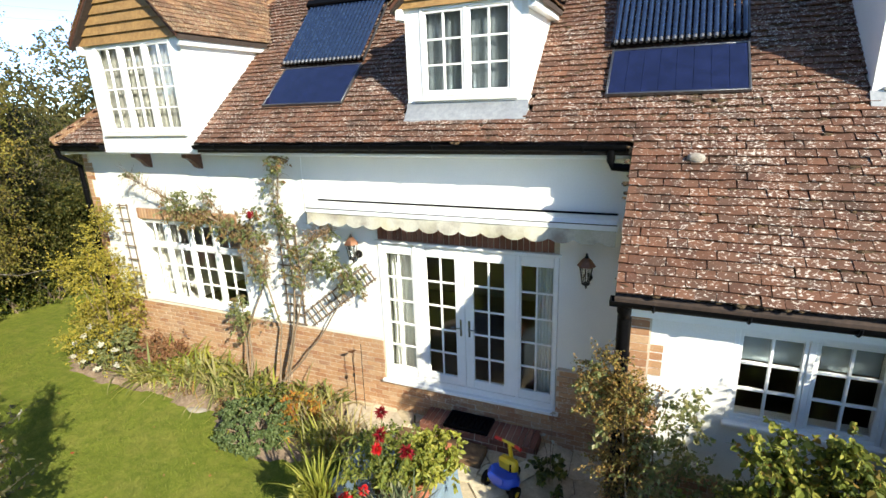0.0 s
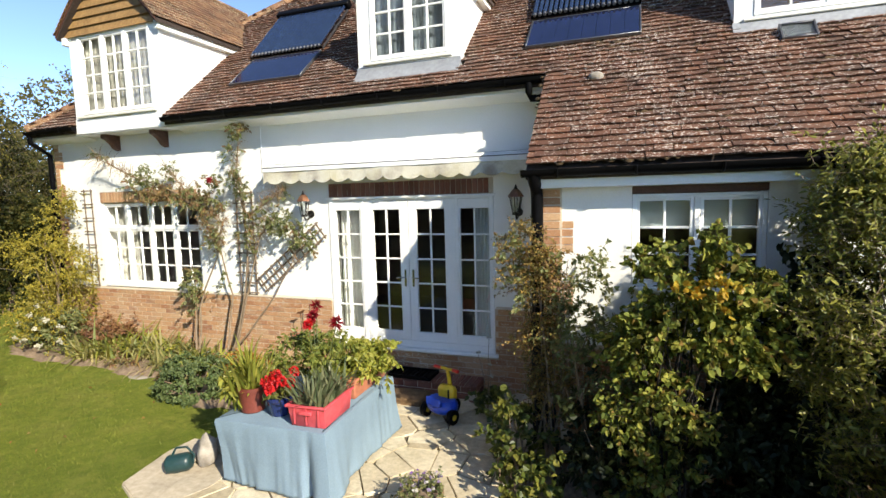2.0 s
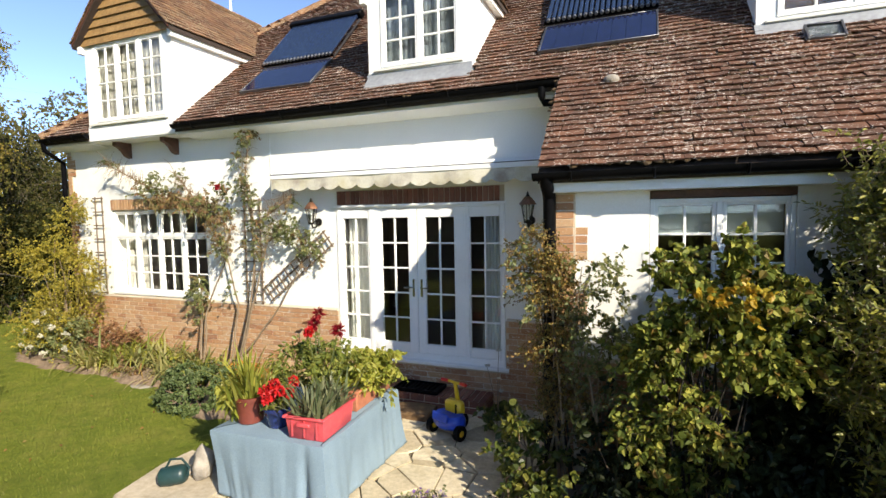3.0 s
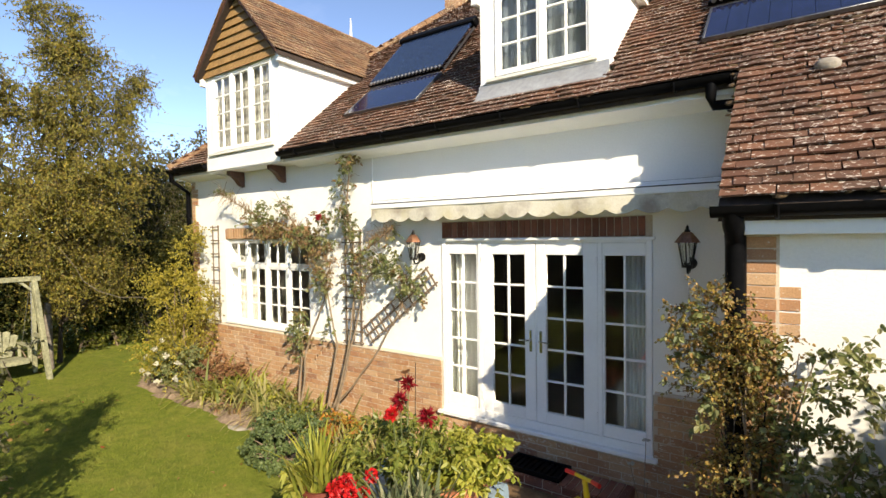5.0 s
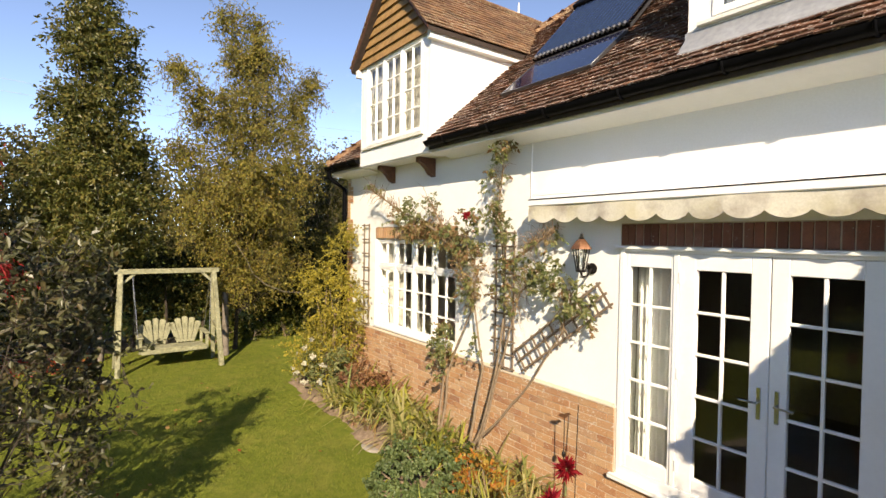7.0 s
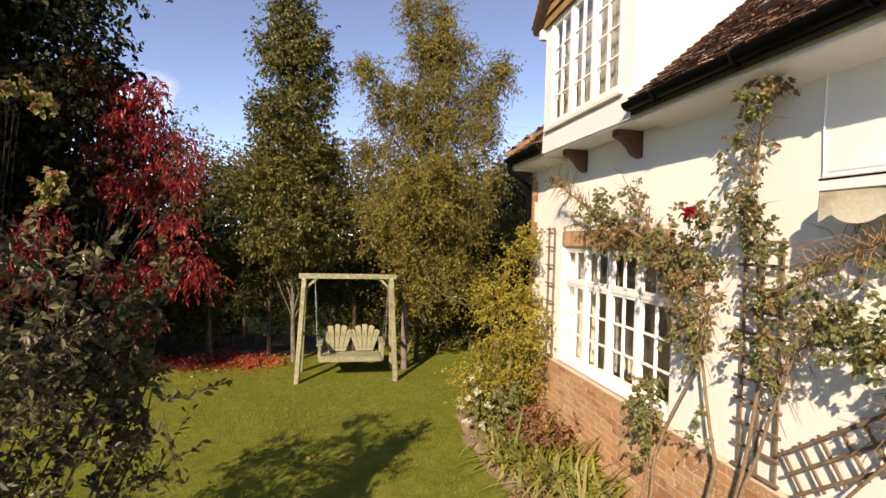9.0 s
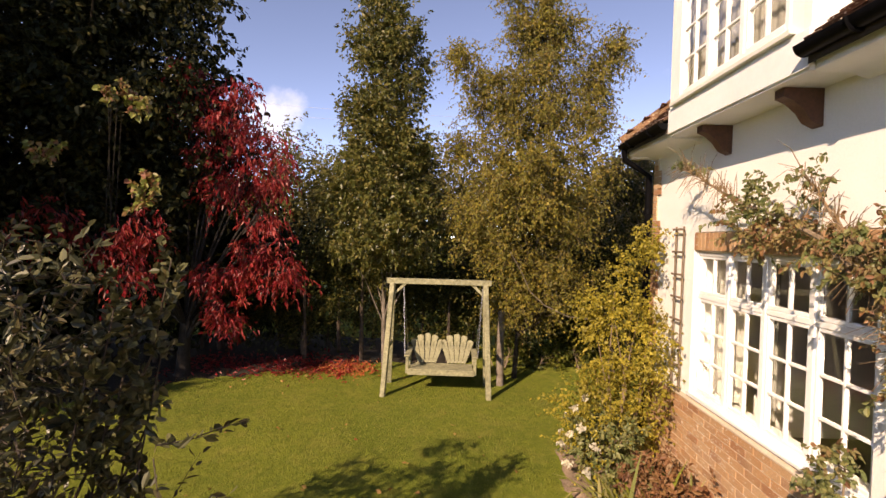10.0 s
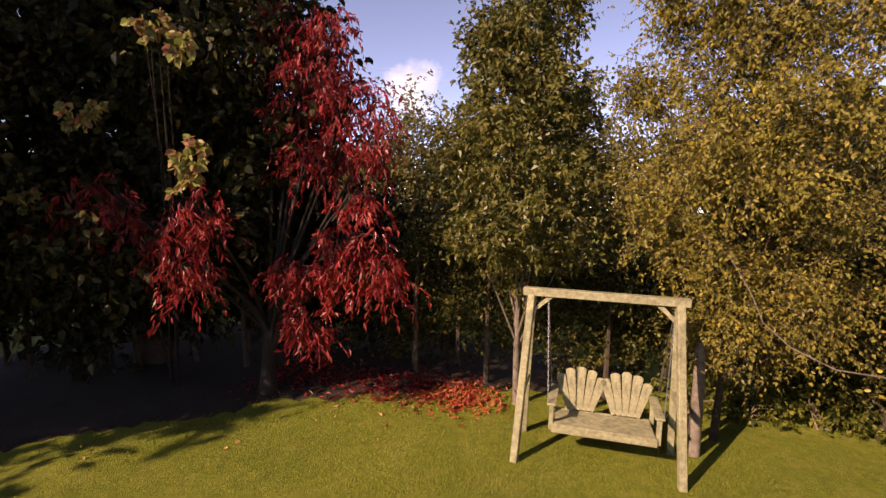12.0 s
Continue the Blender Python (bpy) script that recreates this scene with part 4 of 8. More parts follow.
def wall_lantern(place, label):
    root = thing("wall_lantern", place, label, "wall lamp", "lanterns either side of the doors")
    part("back_plate", lathe(bmesh.new(), [(0.055, 0.0), (0.055, 0.012), (0.03, 0.02)], 14), M_IRON, root).matrix_basis = pose(0, -0.004, -0.16, 90, 0, 0)
    bm = bmesh.new()
    tube(bm, [(0, -0.02, -0.16), (0, -0.08, -0.23), (0, -0.15, -0.24), (0, -0.18, -0.19)], 0.011, 8)
    tube(bm, [(0, -0.05, -0.185), (0, -0.10, -0.15), (0, -0.07, -0.11), (0, -0.04, -0.13)], 0.006, 6)
    part("arm", bm, M_IRON, root)
    c = (0, -0.18, 0)
    bm = lathe(bmesh.new(), [(0.045, -0.19), (0.05, -0.175), (0.04, -0.165)], 8, c)
    part("cage", bm, M_IRON, root)
    for k in range(6):
        a = 2 * math.pi * (k + 0.5) / 6
        bm = tube(bmesh.new(), [(0.042 * math.cos(a), c[1] + 0.042 * math.sin(a), -0.17), (0.078 * math.cos(a), c[1] + 0.078 * math.sin(a), 0.03)], 0.006, 6)
        part("cage_bar", bm, M_IRON, root)
    part("glass", lathe(bmesh.new(), [(0.036, -0.163), (0.070, 0.027), (0.066, 0.027), (0.032, -0.16)], 6, c), M_GLASS, root)
    part("bulb", lathe(bmesh.new(), [(0.014, -0.15), (0.018, -0.12), (0.012, -0.05), (0.012, 0.0)], 10, c), M_PAINT, root)
    part("roof", lathe(bmesh.new(), [(0.105, 0.030), (0.100, 0.042), (0.075, 0.075), (0.045, 0.115), (0.03, 0.125)], 6, c), M_COPPER, root, "copper lantern cap")
    part("finial", lathe(bmesh.new(), [(0.022, 0.125), (0.026, 0.135), (0.012, 0.15), (0.015, 0.162), (0.003, 0.185)], 10, c), M_IRON, root)
    return root


wall_lantern((-0.305, 0, 2.385), "copper and black iron wall lantern half behind rose leaves")
wall_lantern((2.79, 0, 2.37), "copper and black iron wall lantern in the shade")

# ---- dormers ----
def dormer(x0, x1, yf, z0, ztop, label, window, boards, brackets, front_roof, slope=0.9, over=0.12):
    """A gabled dormer whose cheeks die into the main roof."""
    root = thing("dormer", (0, 0, 0), label, "dormer", "dormers of the house")
    mid, half = (x0 + x1) / 2, (x1 - x0) / 2
    high = ztop + over * slope - 0.07
    yb = (high - ROOF_0) / PITCH
    foot = min(z0, roof_z(yf) - 0.05)
    yfoot = (foot - ROOF_0) / PITCH
    for xa, xb in ((x0, x0 + 0.07), (x1 - 0.07, x1)):
        low = [(yf, foot), (yf, high), (yb, high)]
        if yfoot > yf + 0.01:
            low.append((yfoot, foot))
        part("cheek", prism(bmesh.new(), low, "x", xa, xb), M_RENDER, root)
    wx0, wx1, wz0, wz1, columns, cols, rows = window
    face = wall_bm(x0 + 0.071, x1 - 0.071, foot, ztop, yf, yf + 0.07, [(wx0, wx1, wz0, wz1)])
    part("front", face, M_PAINT, root)
    part("apron", boxes((x0 - 0.006, x1 + 0.006, yf - 0.012, yf - 0.002, z0 - 0.012, wz0 - 0.06), bevel=0.004), M_PAINT, root)
    part("drip_board", boxes((wx0 - 0.10, wx1 + 0.06, yf - 0.05, yf - 0.003, wz0 - 0.055, wz0 - 0.02), bevel=0.005), M_CREAM, root)
    part("ceiling_board", boxes((x0 + 0.08, x1 - 0.08, yf + 0.08, yb, ztop - 0.05, ztop - 0.01)), M_PAINT, root)
    part("floor_board", boxes((x0 + 0.08, x1 - 0.08, yf + 0.08, yf + 0.7, wz0 - 0.3, wz0 - 0.27)), M_ROOM, root)
    part("room_back", boxes((x0 + 0.08, x1 - 0.08, yf + 0.62, yf + 0.66, wz0 - 0.26, ztop - 0.06)), M_ROOM, root)
    sub = casement_window("window", wx0, wx1, wz0, wz1, yf - 0.012, columns, "white small-paned dormer window", 0, rows, 0, False, cols)
    sub.parent = root
    for key in ("category", "kind", "label"):
        del sub[key]
    for ob in list(sub.children):
        for kid in list(ob.children):
            kid.parent = sub
    # roof of two slopes
    rise = slope * (half + over)
    zr, ze = ztop + rise, ztop
    yr, ye = (zr - ROOF_0) / PITCH, (ze - ROOF_0) / PITCH
    yfr = yf - front_roof
    for s in (-1, 1):
        bm = bmesh.new()
        vs = [(mid, yfr, zr), (mid, yr, zr), (mid + s * (half + over), ye, ze), (mid + s * (half + over), yfr, ze)]
        top = [bm.verts.new(v) for v in vs]
        bot = [bm.verts.new((v[0], v[1], v[2] - 0.06)) for v in vs]
        bm.faces.new(top), bm.faces.new(bot[::-1])
        for i in range(4):
            bm.faces.new([top[i], bot[i], bot[(i + 1) % 4], top[(i + 1) % 4]])
        part("roof_slope", bm, M_UNDERLAY, root)
        x_a, x_b = sorted((mid + s * half, mid + s * (half + over - 0.03)))
        part("eaves_box", boxes((x_a + 0.001, x_b, yfr + 0.06, ye + 0.10, ze - 0.13, ze - 0.01), bevel=0.006), M_PAINT, root)
        # clay tiles on the slope
        v, f, n = [], [], 0
        length = math.hypot(half + over, zr - ze)
        g, w = 0.093, 0.146
        dx, dz = (half + over) / length, (zr - ze) / length
        rows_n = int(length / g)
        for r in range(rows_n):
            d0, d1 = max(0.0, length - (r + 1) * g - 0.045), length - r * g
            zlow = zr - d1 * dz
            yend = (zlow - ROOF_0) / PITCH + 0.03
            y = yfr - 0.03 - (w / 2 if r % 2 else 0)
            while y < yend:
                ya, yb_ = max(y + 0.002, yfr - 0.03), y + w - 0.002
                y += w
                if yb_ - ya < 0.03:
                    continue
                j = rng.uniform(-0.004, 0.006)
                for d, lift in ((d0, 0.008), (d1, 0.026 + j)):
                    for yy in (ya, yb_):
                        for t in (0.0, 0.013):
                            up = lift + t
                            v.append((mid + s * (d * dx + up * dz), yy, zr - d * dz + up * dx))
                f += [tuple(n + k for k in q) for q in ((0, 1, 3, 2), (4, 6, 7, 5), (0, 4, 5, 1), (2, 3, 7, 6), (0, 2, 6, 4), (1, 5, 7, 3))]
                n += 8
        ob = quads("roof_tiles", v, f, M_TILE_OLD)
        ob.parent = root
        tagged(ob, kind="stuff")
        # verge boards
        bm = bmesh.new()
        prism(bm, [(mid, zr + 0.01), (mid + s * (half + over), ze + 0.01), (mid + s * (half + over), ze - 0.03), (mid, zr - 0.035)], "y", yfr - 0.012, yfr + 0.012)
        part("verge_board", bm, M_BRACKET if boards else M_PAINT, root)
    # ridge
    v = int((yr - yfr) / 0.3)
    for k in range(v):
        ya = yfr - 0.03 + (yr - yfr) * k / v
        bm = bmesh.new()
        prism(bm, [(mid + 0.12 * math.sin(t), zr - 0.055 + 0.105 * math.cos(t)) for t in np.linspace(-1.2, 1.2, 7)] + [(mid + 0.10, zr - 0.05), (mid - 0.10, zr - 0.05)], "y", ya, ya + (yr - yfr) / v - 0.006)
        part("ridge_tile", bm, M_TILE_OLD, root)
    # boarded gable
    if boards:
        part("gable_backing", prism(bmesh.new(), [(x0 - over + 0.04, ztop + 0.004), (x1 + over - 0.04, ztop + 0.004), (mid, zr - 0.06)], "y", yf, yf + 0.05), M_BRACKET, root)
        n = 8
        h = (zr - 0.10 - ztop) / n
        for k in range(n):
            za, zb = ztop + k * h - 0.012, ztop + (k + 1) * h
            wa, wb = (half + over) * (1 - (za - ztop) / rise) - 0.03 - 0.03 * (k % 2), (half + over) * (1 - (zb - ztop) / rise) - 0.03
            bm = bmesh.new()
            lo = [(mid - wa, yf - 0.045, za), (mid + wa, yf - 0.045, za), (mid + wb, yf - 0.012, zb), (mid - wb, yf - 0.012, zb)]
            a = [bm.verts.new(p) for p in lo]
            b = [bm.verts.new((p[0], p[1] + 0.018, p[2])) for p in lo]
            bm.faces.new(a), bm.faces.new(b[::-1])
            for i in range(4):
                bm.faces.new([a[i], b[i], b[(i + 1) % 4], a[(i + 1) % 4]])
            part("gable_board", bm, M_BOARD, root)
        bm = bmesh.new()
        prism(bm, [(mid - 0.07, zr - 0.08), (mid + 0.07, zr - 0.08), (mid + 0.085, zr + 0.08), (mid + 0.05, zr + 0.13), (mid - 0.05, zr + 0.13), (mid - 0.085, zr + 0.08)], "y", yfr - 0.06, yfr + 0.03)
        part("finial", bm, M_TILE_OLD, root)
    for bx in brackets:
        bm = bmesh.new()
        prism(bm, [(-0.003, 3.36), (-0.003, z0 - 0.03), (-0.27, z0 - 0.03), (-0.27, z0 - 0.09), (-0.20, z0 - 0.12), (-0.13, z0 - 0.18), (-0.08, z0 - 0.25), (-0.04, z0 - 0.27)], "x", bx - 0.05, bx + 0.05)
        part("bracket", bm, M_BRACKET, root, "dark brown timber bracket")
    if brackets:
        part("underside", boxes((x0 + 0.01, x1 - 0.01, yf + 0.005, -0.003, z0 - 0.028, z0 + 0.02)), M_PAINT, root)
    return root


dormer(-4.65, -2.66, -0.34, 3.645, 5.205, "large white oriel dormer with a tan boarded gable and small panes", (-4.457, -2.848, 3.935, 5.195, 3, 2, 4), True, (-4.16, -3.05), 0.13, 1.08, 0.11)
dormer(0.575, 2.05, 0.02, 4.225, 5.27, "white dormer with a two-light window and tiled roof", (0.768, 1.887, 4.285, 5.257, 2, 2, 3), True, (), 0.12)
dormer(5.12, 6.77, 0.05, 4.185, 5.47, "white dormer in shade with a wide window", (5.30, 6.62, 4.235, 5.38, 2, 2, 3), False, (), 0.12)
# the second net is added to tint the panes like reflected sky
for cx0, cx1, cz0, cz1, cy, lab in ((-4.43, -2.87, 3.95, 5.17, -0.23, "white net curtain behind the oriel dormer window"), (0.79, 1.86, 4.31, 5.23, 0.12, "thin blue-grey net added for the sky reflection in the dormer panes")):
    c = thing("curtain", (0, 0, 0), lab, "curtain")
    curtain(c, cx0, cx1, cz0, cz1, cy, 14, 0.006, M_NET_GREY if cx0 < 0 else M_NET_SKY)
for x0, x1, y, z, lab in ((0.56, 2.06, 0.02, 4.21, "lead apron below the middle dormer"), (5.1, 6.78, 0.05, 4.17, "lead apron below the shaded dormer")):
    bm = bmesh.new()
    prism(bm, [(y - 0.003, z), (y - 0.016, z), (y - 0.018, roof_z(y) + 0.075), (y - 0.14, roof_z(y - 0.14) + 0.055), (y - 0.14, roof_z(y - 0.14) + 0.035), (y - 0.003, roof_z(y) + 0.03)], "x", x0, x1)
    alone("lead_apron", bm, M_LEAD, lab, "flashing")

# ---- on the roof ----
def on_roof(x, y, lift=0.0):
    """A frame on the roof: x along the eaves, y up the slope, z out of it."""
    return Matrix.Translation((x, y, roof_z(y) + lift / RC)) @ Matrix.Rotation(math.atan(PITCH), 4, "X")


def solar_panel(x0, x1, y0, y1, label):
    root = new("photovoltaic_module")
    root.matrix_basis = on_roof(x0, y0, 0.05)
    tagged(root, label, "solar panel", "solar panels on the roof")
    w, h = x1 - x0, (y1 - y0) / RC
    part("panel_frame", (lambda bm: [box(bm, 0, w, 0, 0.022, 0, 0.04, 0.003), box(bm, 0, w, h - 0.022, h, 0, 0.04, 0.003), box(bm, 0, 0.022, 0.022, h - 0.022, 0, 0.04, 0.003), box(bm, w - 0.022, w, 0.022, h - 0.022, 0, 0.04, 0.003)] and bm)(bmesh.new()), M_FRAME, root)
    n = 8
    for k in range(n):
        a = 0.024 + (w - 0.048) * k / n
        part("cell_strip", boxes((a, a + (w - 0.048) / n - 0.003, 0.024, h - 0.024, 0.010, 0.034)), M_CELL, root)
    part("backing", boxes((0.022, w - 0.022, 0.022, h - 0.022, 0.0, 0.008)), M_BLACK, root)
    return root


def tube_collector(x0, x1, y0, y1, n, label):
    root = new("solar_tube_collector")
    root.matrix_basis = on_roof(x0, y0, 0.08) @ pose(0, 0, 0, 5.5, 0, 0)
    tagged(root, label, "solar collector", "solar tube collectors on the roof")
    w, h = x1 - x0, (y1 - y0) / RC
    for k in range(n):
        x = w * (k + 0.5) / n
        part("tube", tube(bmesh.new(), [(x, 0.03, 0.05), (x, h - 0.1, 0.05)], 0.40 * w / n, 10), M_TUBE, root)
        part("end_cap", lathe(bmesh.new(), [(0.34 * w / n, 0.0), (0.36 * w / n, 0.012), (0.30 * w / n, 0.05)], 10), M_STEEL_TUBE, root).matrix_basis = pose(x, 0.035, 0.05, 90, 0, 0)
    part("rail", boxes((-0.02, w + 0.02, -0.01, 0.02, 0.0, 0.05), bevel=0.004), M_BLACK, root)
    part("rail", boxes((-0.02, w + 0.02, h * 0.5, h * 0.5 + 0.03, -0.01, 0.012), bevel=0.003), M_FRAME, root)
    part("manifold", boxes((-0.06, w + 0.06, h - 0.12, h + 0.02, -0.02, 0.12), bevel=0.02), M_BLACK, root)
    for x in (-0.02, w + 0.005):
        part("side_rail", boxes((x, x + 0.015, 0, h, -0.02, 0.01)), M_FRAME, root)
    return root


solar_panel(-1.79, -0.46, 0.12, 0.73, "blue solar panel in a thin metal frame on the tiles")
solar_panel(2.865, 4.205, 0.09, 0.65, "blue solar panel in a thin metal frame above the wing")
tube_collector(-1.86, -0.49, 0.76, 1.76, 20, "dark blue rack of evacuated solar tubes on the tiles")
tube_collector(2.86, 4.19, 0.68, 1.70, 20, "dark blue rack of ribbed solar tubes above the wing")
bm = bmesh.new()
tube(bm, [(-1.88, 1.48, roof_z(1.48) + 0.2), (-1.98, 1.68, roof_z(1.68) + 0.27), (-1.9, 1.80, roof_z(1.80) + 0.30), (-1.75, 1.86, roof_z(1.86) + 0.15)], 0.014, 8)
alone("solar_pipe", bm, M_FRAME, "thin pale pipe curling from the solar tubes", "pipe")

bm = lathe(bmesh.new(), [(0.075, 0.0), (0.08, 0.02), (0.075, 0.045), (0.05, 0.065), (0.015, 0.07)], 16, (0, 0, 0), 0.6)
vent = alone("roof_vent", bm, M_STONE, "small pale domed vent on the wing tiles", "vent")
vent.matrix_basis = on_roof(3.75, -0.56, 0.035)

sk = new("roof_light")
sk.matrix_basis = on_roof(5.48, -0.31, 0.05) @ pose(0, 0, 0, 9, 0, 0)
tagged(sk, "small open roof light in a metal frame", "skylight")
part("light_frame", ring(bmesh.new(), 0, 0.31, 0.0, 0.24, 0.022, 0.0, 0.03), M_FRAME, sk).matrix_basis = Matrix(((1, 0, 0, 0), (0, 0, 1, 0), (0, -1, 0, 0.03), (0, 0, 0, 1)))
part("pane", boxes((0.022, 0.288, 0.022, 0.218, 0.010, 0.016)), M_GLASS, sk)
part("kerb", boxes((0.0, 0.31, 0.0, 0.24, -0.06, -0.004)), M_LEAD, sk)


def chimney(x, y, z0, z1, w, label):
    root = thing("chimney", (x, y, z0), label, "chimney")
    n = int((z1 - z0) / 0.075)
    bm = bmesh.new()
    for r in range(n):
        for s in range(4):
            m = Matrix.Rotation(s * math.pi / 2, 4, "Z")
            cuts = [-w / 2 + (0.0 if r % 2 else -0.1) + 0.2 * k for k in range(int(w / 0.2) + 2)]
            for a in cuts:
                lo, hi = max(a + 0.005, -w / 2), min(a + 0.195, w / 2)
                if hi - lo > 0.03:
                    box(bm, lo, hi, -w / 2 - 0.004, -w / 2 + 0.05, r * 0.075 + 0.005, r * 0.075 + 0.07, m=m)
    part("brickwork", bm, M_BRICK, root)
    part("core", boxes((-w / 2 + 0.006, w / 2 - 0.006, -w / 2 + 0.006, w / 2 - 0.006, 0, z1 - z0)), M_MORTAR, root)
    part("cap", boxes((-w / 2 - 0.05, w / 2 + 0.05, -w / 2 - 0.05, w / 2 + 0.05, z1 - z0, z1 - z0 + 0.12), bevel=0.02), M_MORTAR, root)
    for k in (-0.15, 0.15):
        part("chimney_pot", lathe(bmesh.new(), [(0.12, 0.0), (0.10, 0.25), (0.115, 0.35), (0.09, 0.36)], 14, (k, 0, z1 - z0 + 0.12)), M_TERRACOTTA, root)
    return root


chimney(-2.45, 4.4, 6.3, 8.6, 0.62, "red brick chimney on the ridge")
bm = lathe(bmesh.new(), [(0.16, 0.0), (0.15, 5.5), (0.13, 7.0), (0.012, 8.9)], 12, (-7.0, 5.4, -0.1))
alone("white_pole", bm, M_CREAM, "tall tapering white pole behind the house", "pole")

cable = tube(bmesh.new(), [(-1.13, -0.012, 3.62), (-1.14, -0.012, 3.3), (-1.13, -0.012, 3.0), (-1.15, -0.012, 2.6)], 0.006, 6)
alone("wall_cable", cable, M_PAINT, "thin white cable running down the wall", "cable")


def overhead_line():
    """Two sagging wires between timber poles far beyond the garden."""
    root = thing("overhead_line", (-30.0, -20.0, -0.2), "thin overhead wires on poles beyond the garden trees", "power line")
    for y in (0.0, 44.0):
        part("pole", tube(bmesh.new(), [(0, y, 0), (0, y, 6), (0, y, 11.4)], [0.16, 0.14, 0.11], 10), M_BARK, root)
        part("crossarm", boxes((-0.06, 0.06, y - 0.09, y + 0.09, 10.2, 11.3), bevel=0.01), M_BARK, root)
    for z in (10.5, 11.1):
        part("wire", tube(bmesh.new(), [(0.08, 2.75 * k, z - 1.1 * (k / 8) * (2 - k / 8)) for k in range(17)], 0.007, 5), M_LEAD, root)
    return root


overhead_line()


# ---- beds and terrace ----
def inside(p, outline):
    """Whether a place lies inside an outline."""
    hit = False
    for (ax, ay), (bx, by) in zip(outline, outline[1:] + outline[:1]):
        if (ay > p[1]) != (by > p[1]) and p[0] < ax + (p[1] - ay) * (bx - ax) / (by - ay):
            hit = not hit
    return hit


def bed(name, outline, label, height=0.05, material=None, step=0.09):
    """A low patch of ground with an uneven edge, as a fine grid."""
    xs, ys = [p[0] for p in outline], [p[1] for p in outline]
    x0, y0 = min(xs), min(ys)
    nx, ny = int((max(xs) - x0) / step) + 2, int((max(ys) - y0) / step) + 2
    here = {}
    for i in range(nx):
        for j in range(ny):
            x, y = x0 + i * step, y0 + j * step
            q = 0.10 * noise.noise((x * 2.2, y * 2.2, 5)) + 0.05 * noise.noise((x * 7, y * 7, 9))
            here[i, j] = inside((x + q, y - q), outline)
    bm = bmesh.new()
    vs = {}
    def vert(i, j):
        if (i, j) not in vs:
            x, y = x0 + i * step, y0 + j * step
            rim = sum(not here.get((i + a, j + b), False) for a in (-1, 0, 1) for b in (-1, 0, 1))
            lift = -0.03 if rim > 2 else 0.35 * height if rim else height
            vs[i, j] = bm.verts.new((x + 0.03 * noise.noise((x * 9, y * 9, 2)), y + 0.03 * noise.noise((x * 9, y * 9, 6)), gauge_z(x) + 0.01 + lift + 0.018 * noise.noise((x * 6, y * 6, 1))))
        return vs[i, j]
    for i in range(nx - 1):
        for j in range(ny - 1):
            if here[i, j] or here[i + 1, j + 1]:
                bm.faces.new([vert(i, j), vert(i + 1, j), vert(i + 1, j + 1), vert(i, j + 1)])
    return alone(name, bm, material or M_SOIL, label, "flower bed", kind="structure")


bed("flower_bed", [(-6.3, -0.85), (-5.6, -1.16), (-5.0, -1.30), (-4.3, -1.26), (-3.2, -1.16), (-2.4, -1.15), (-1.8, -1.55), (-1.1, -1.65), (-0.4, -1.5), (0.0, -1.2), (-0.45, -0.9), (-0.55, -0.06), (-6.3, -0.06)], "dry brown soil of the flower bed along the house")
bed("flower_bed", [(2.9, -1.5), (3.2, -3.4), (4.2, -4.0), (6.5, -4.2), (9.0, -4.0), (9.0, -1.45), (3.2, -1.45)], "shaded soil of the shrub bed by the wing")

terrace = bed("terrace", [(0.3, -3.5), (0.4, -2.9), (0.5, -2.6), (0.3, -1.5), (-0.1, -1.0), (-0.5, -0.8), (-0.5, -0.08), (3.2, -0.08), (3.2, -3.2), (3.9, -4.2), (3.6, -5.0), (2.2, -5.5), (1.0, -5.2), (0.2, -4.4)], "dark sandy ground between the stones of the terrace", 0.012, M_JOINT)


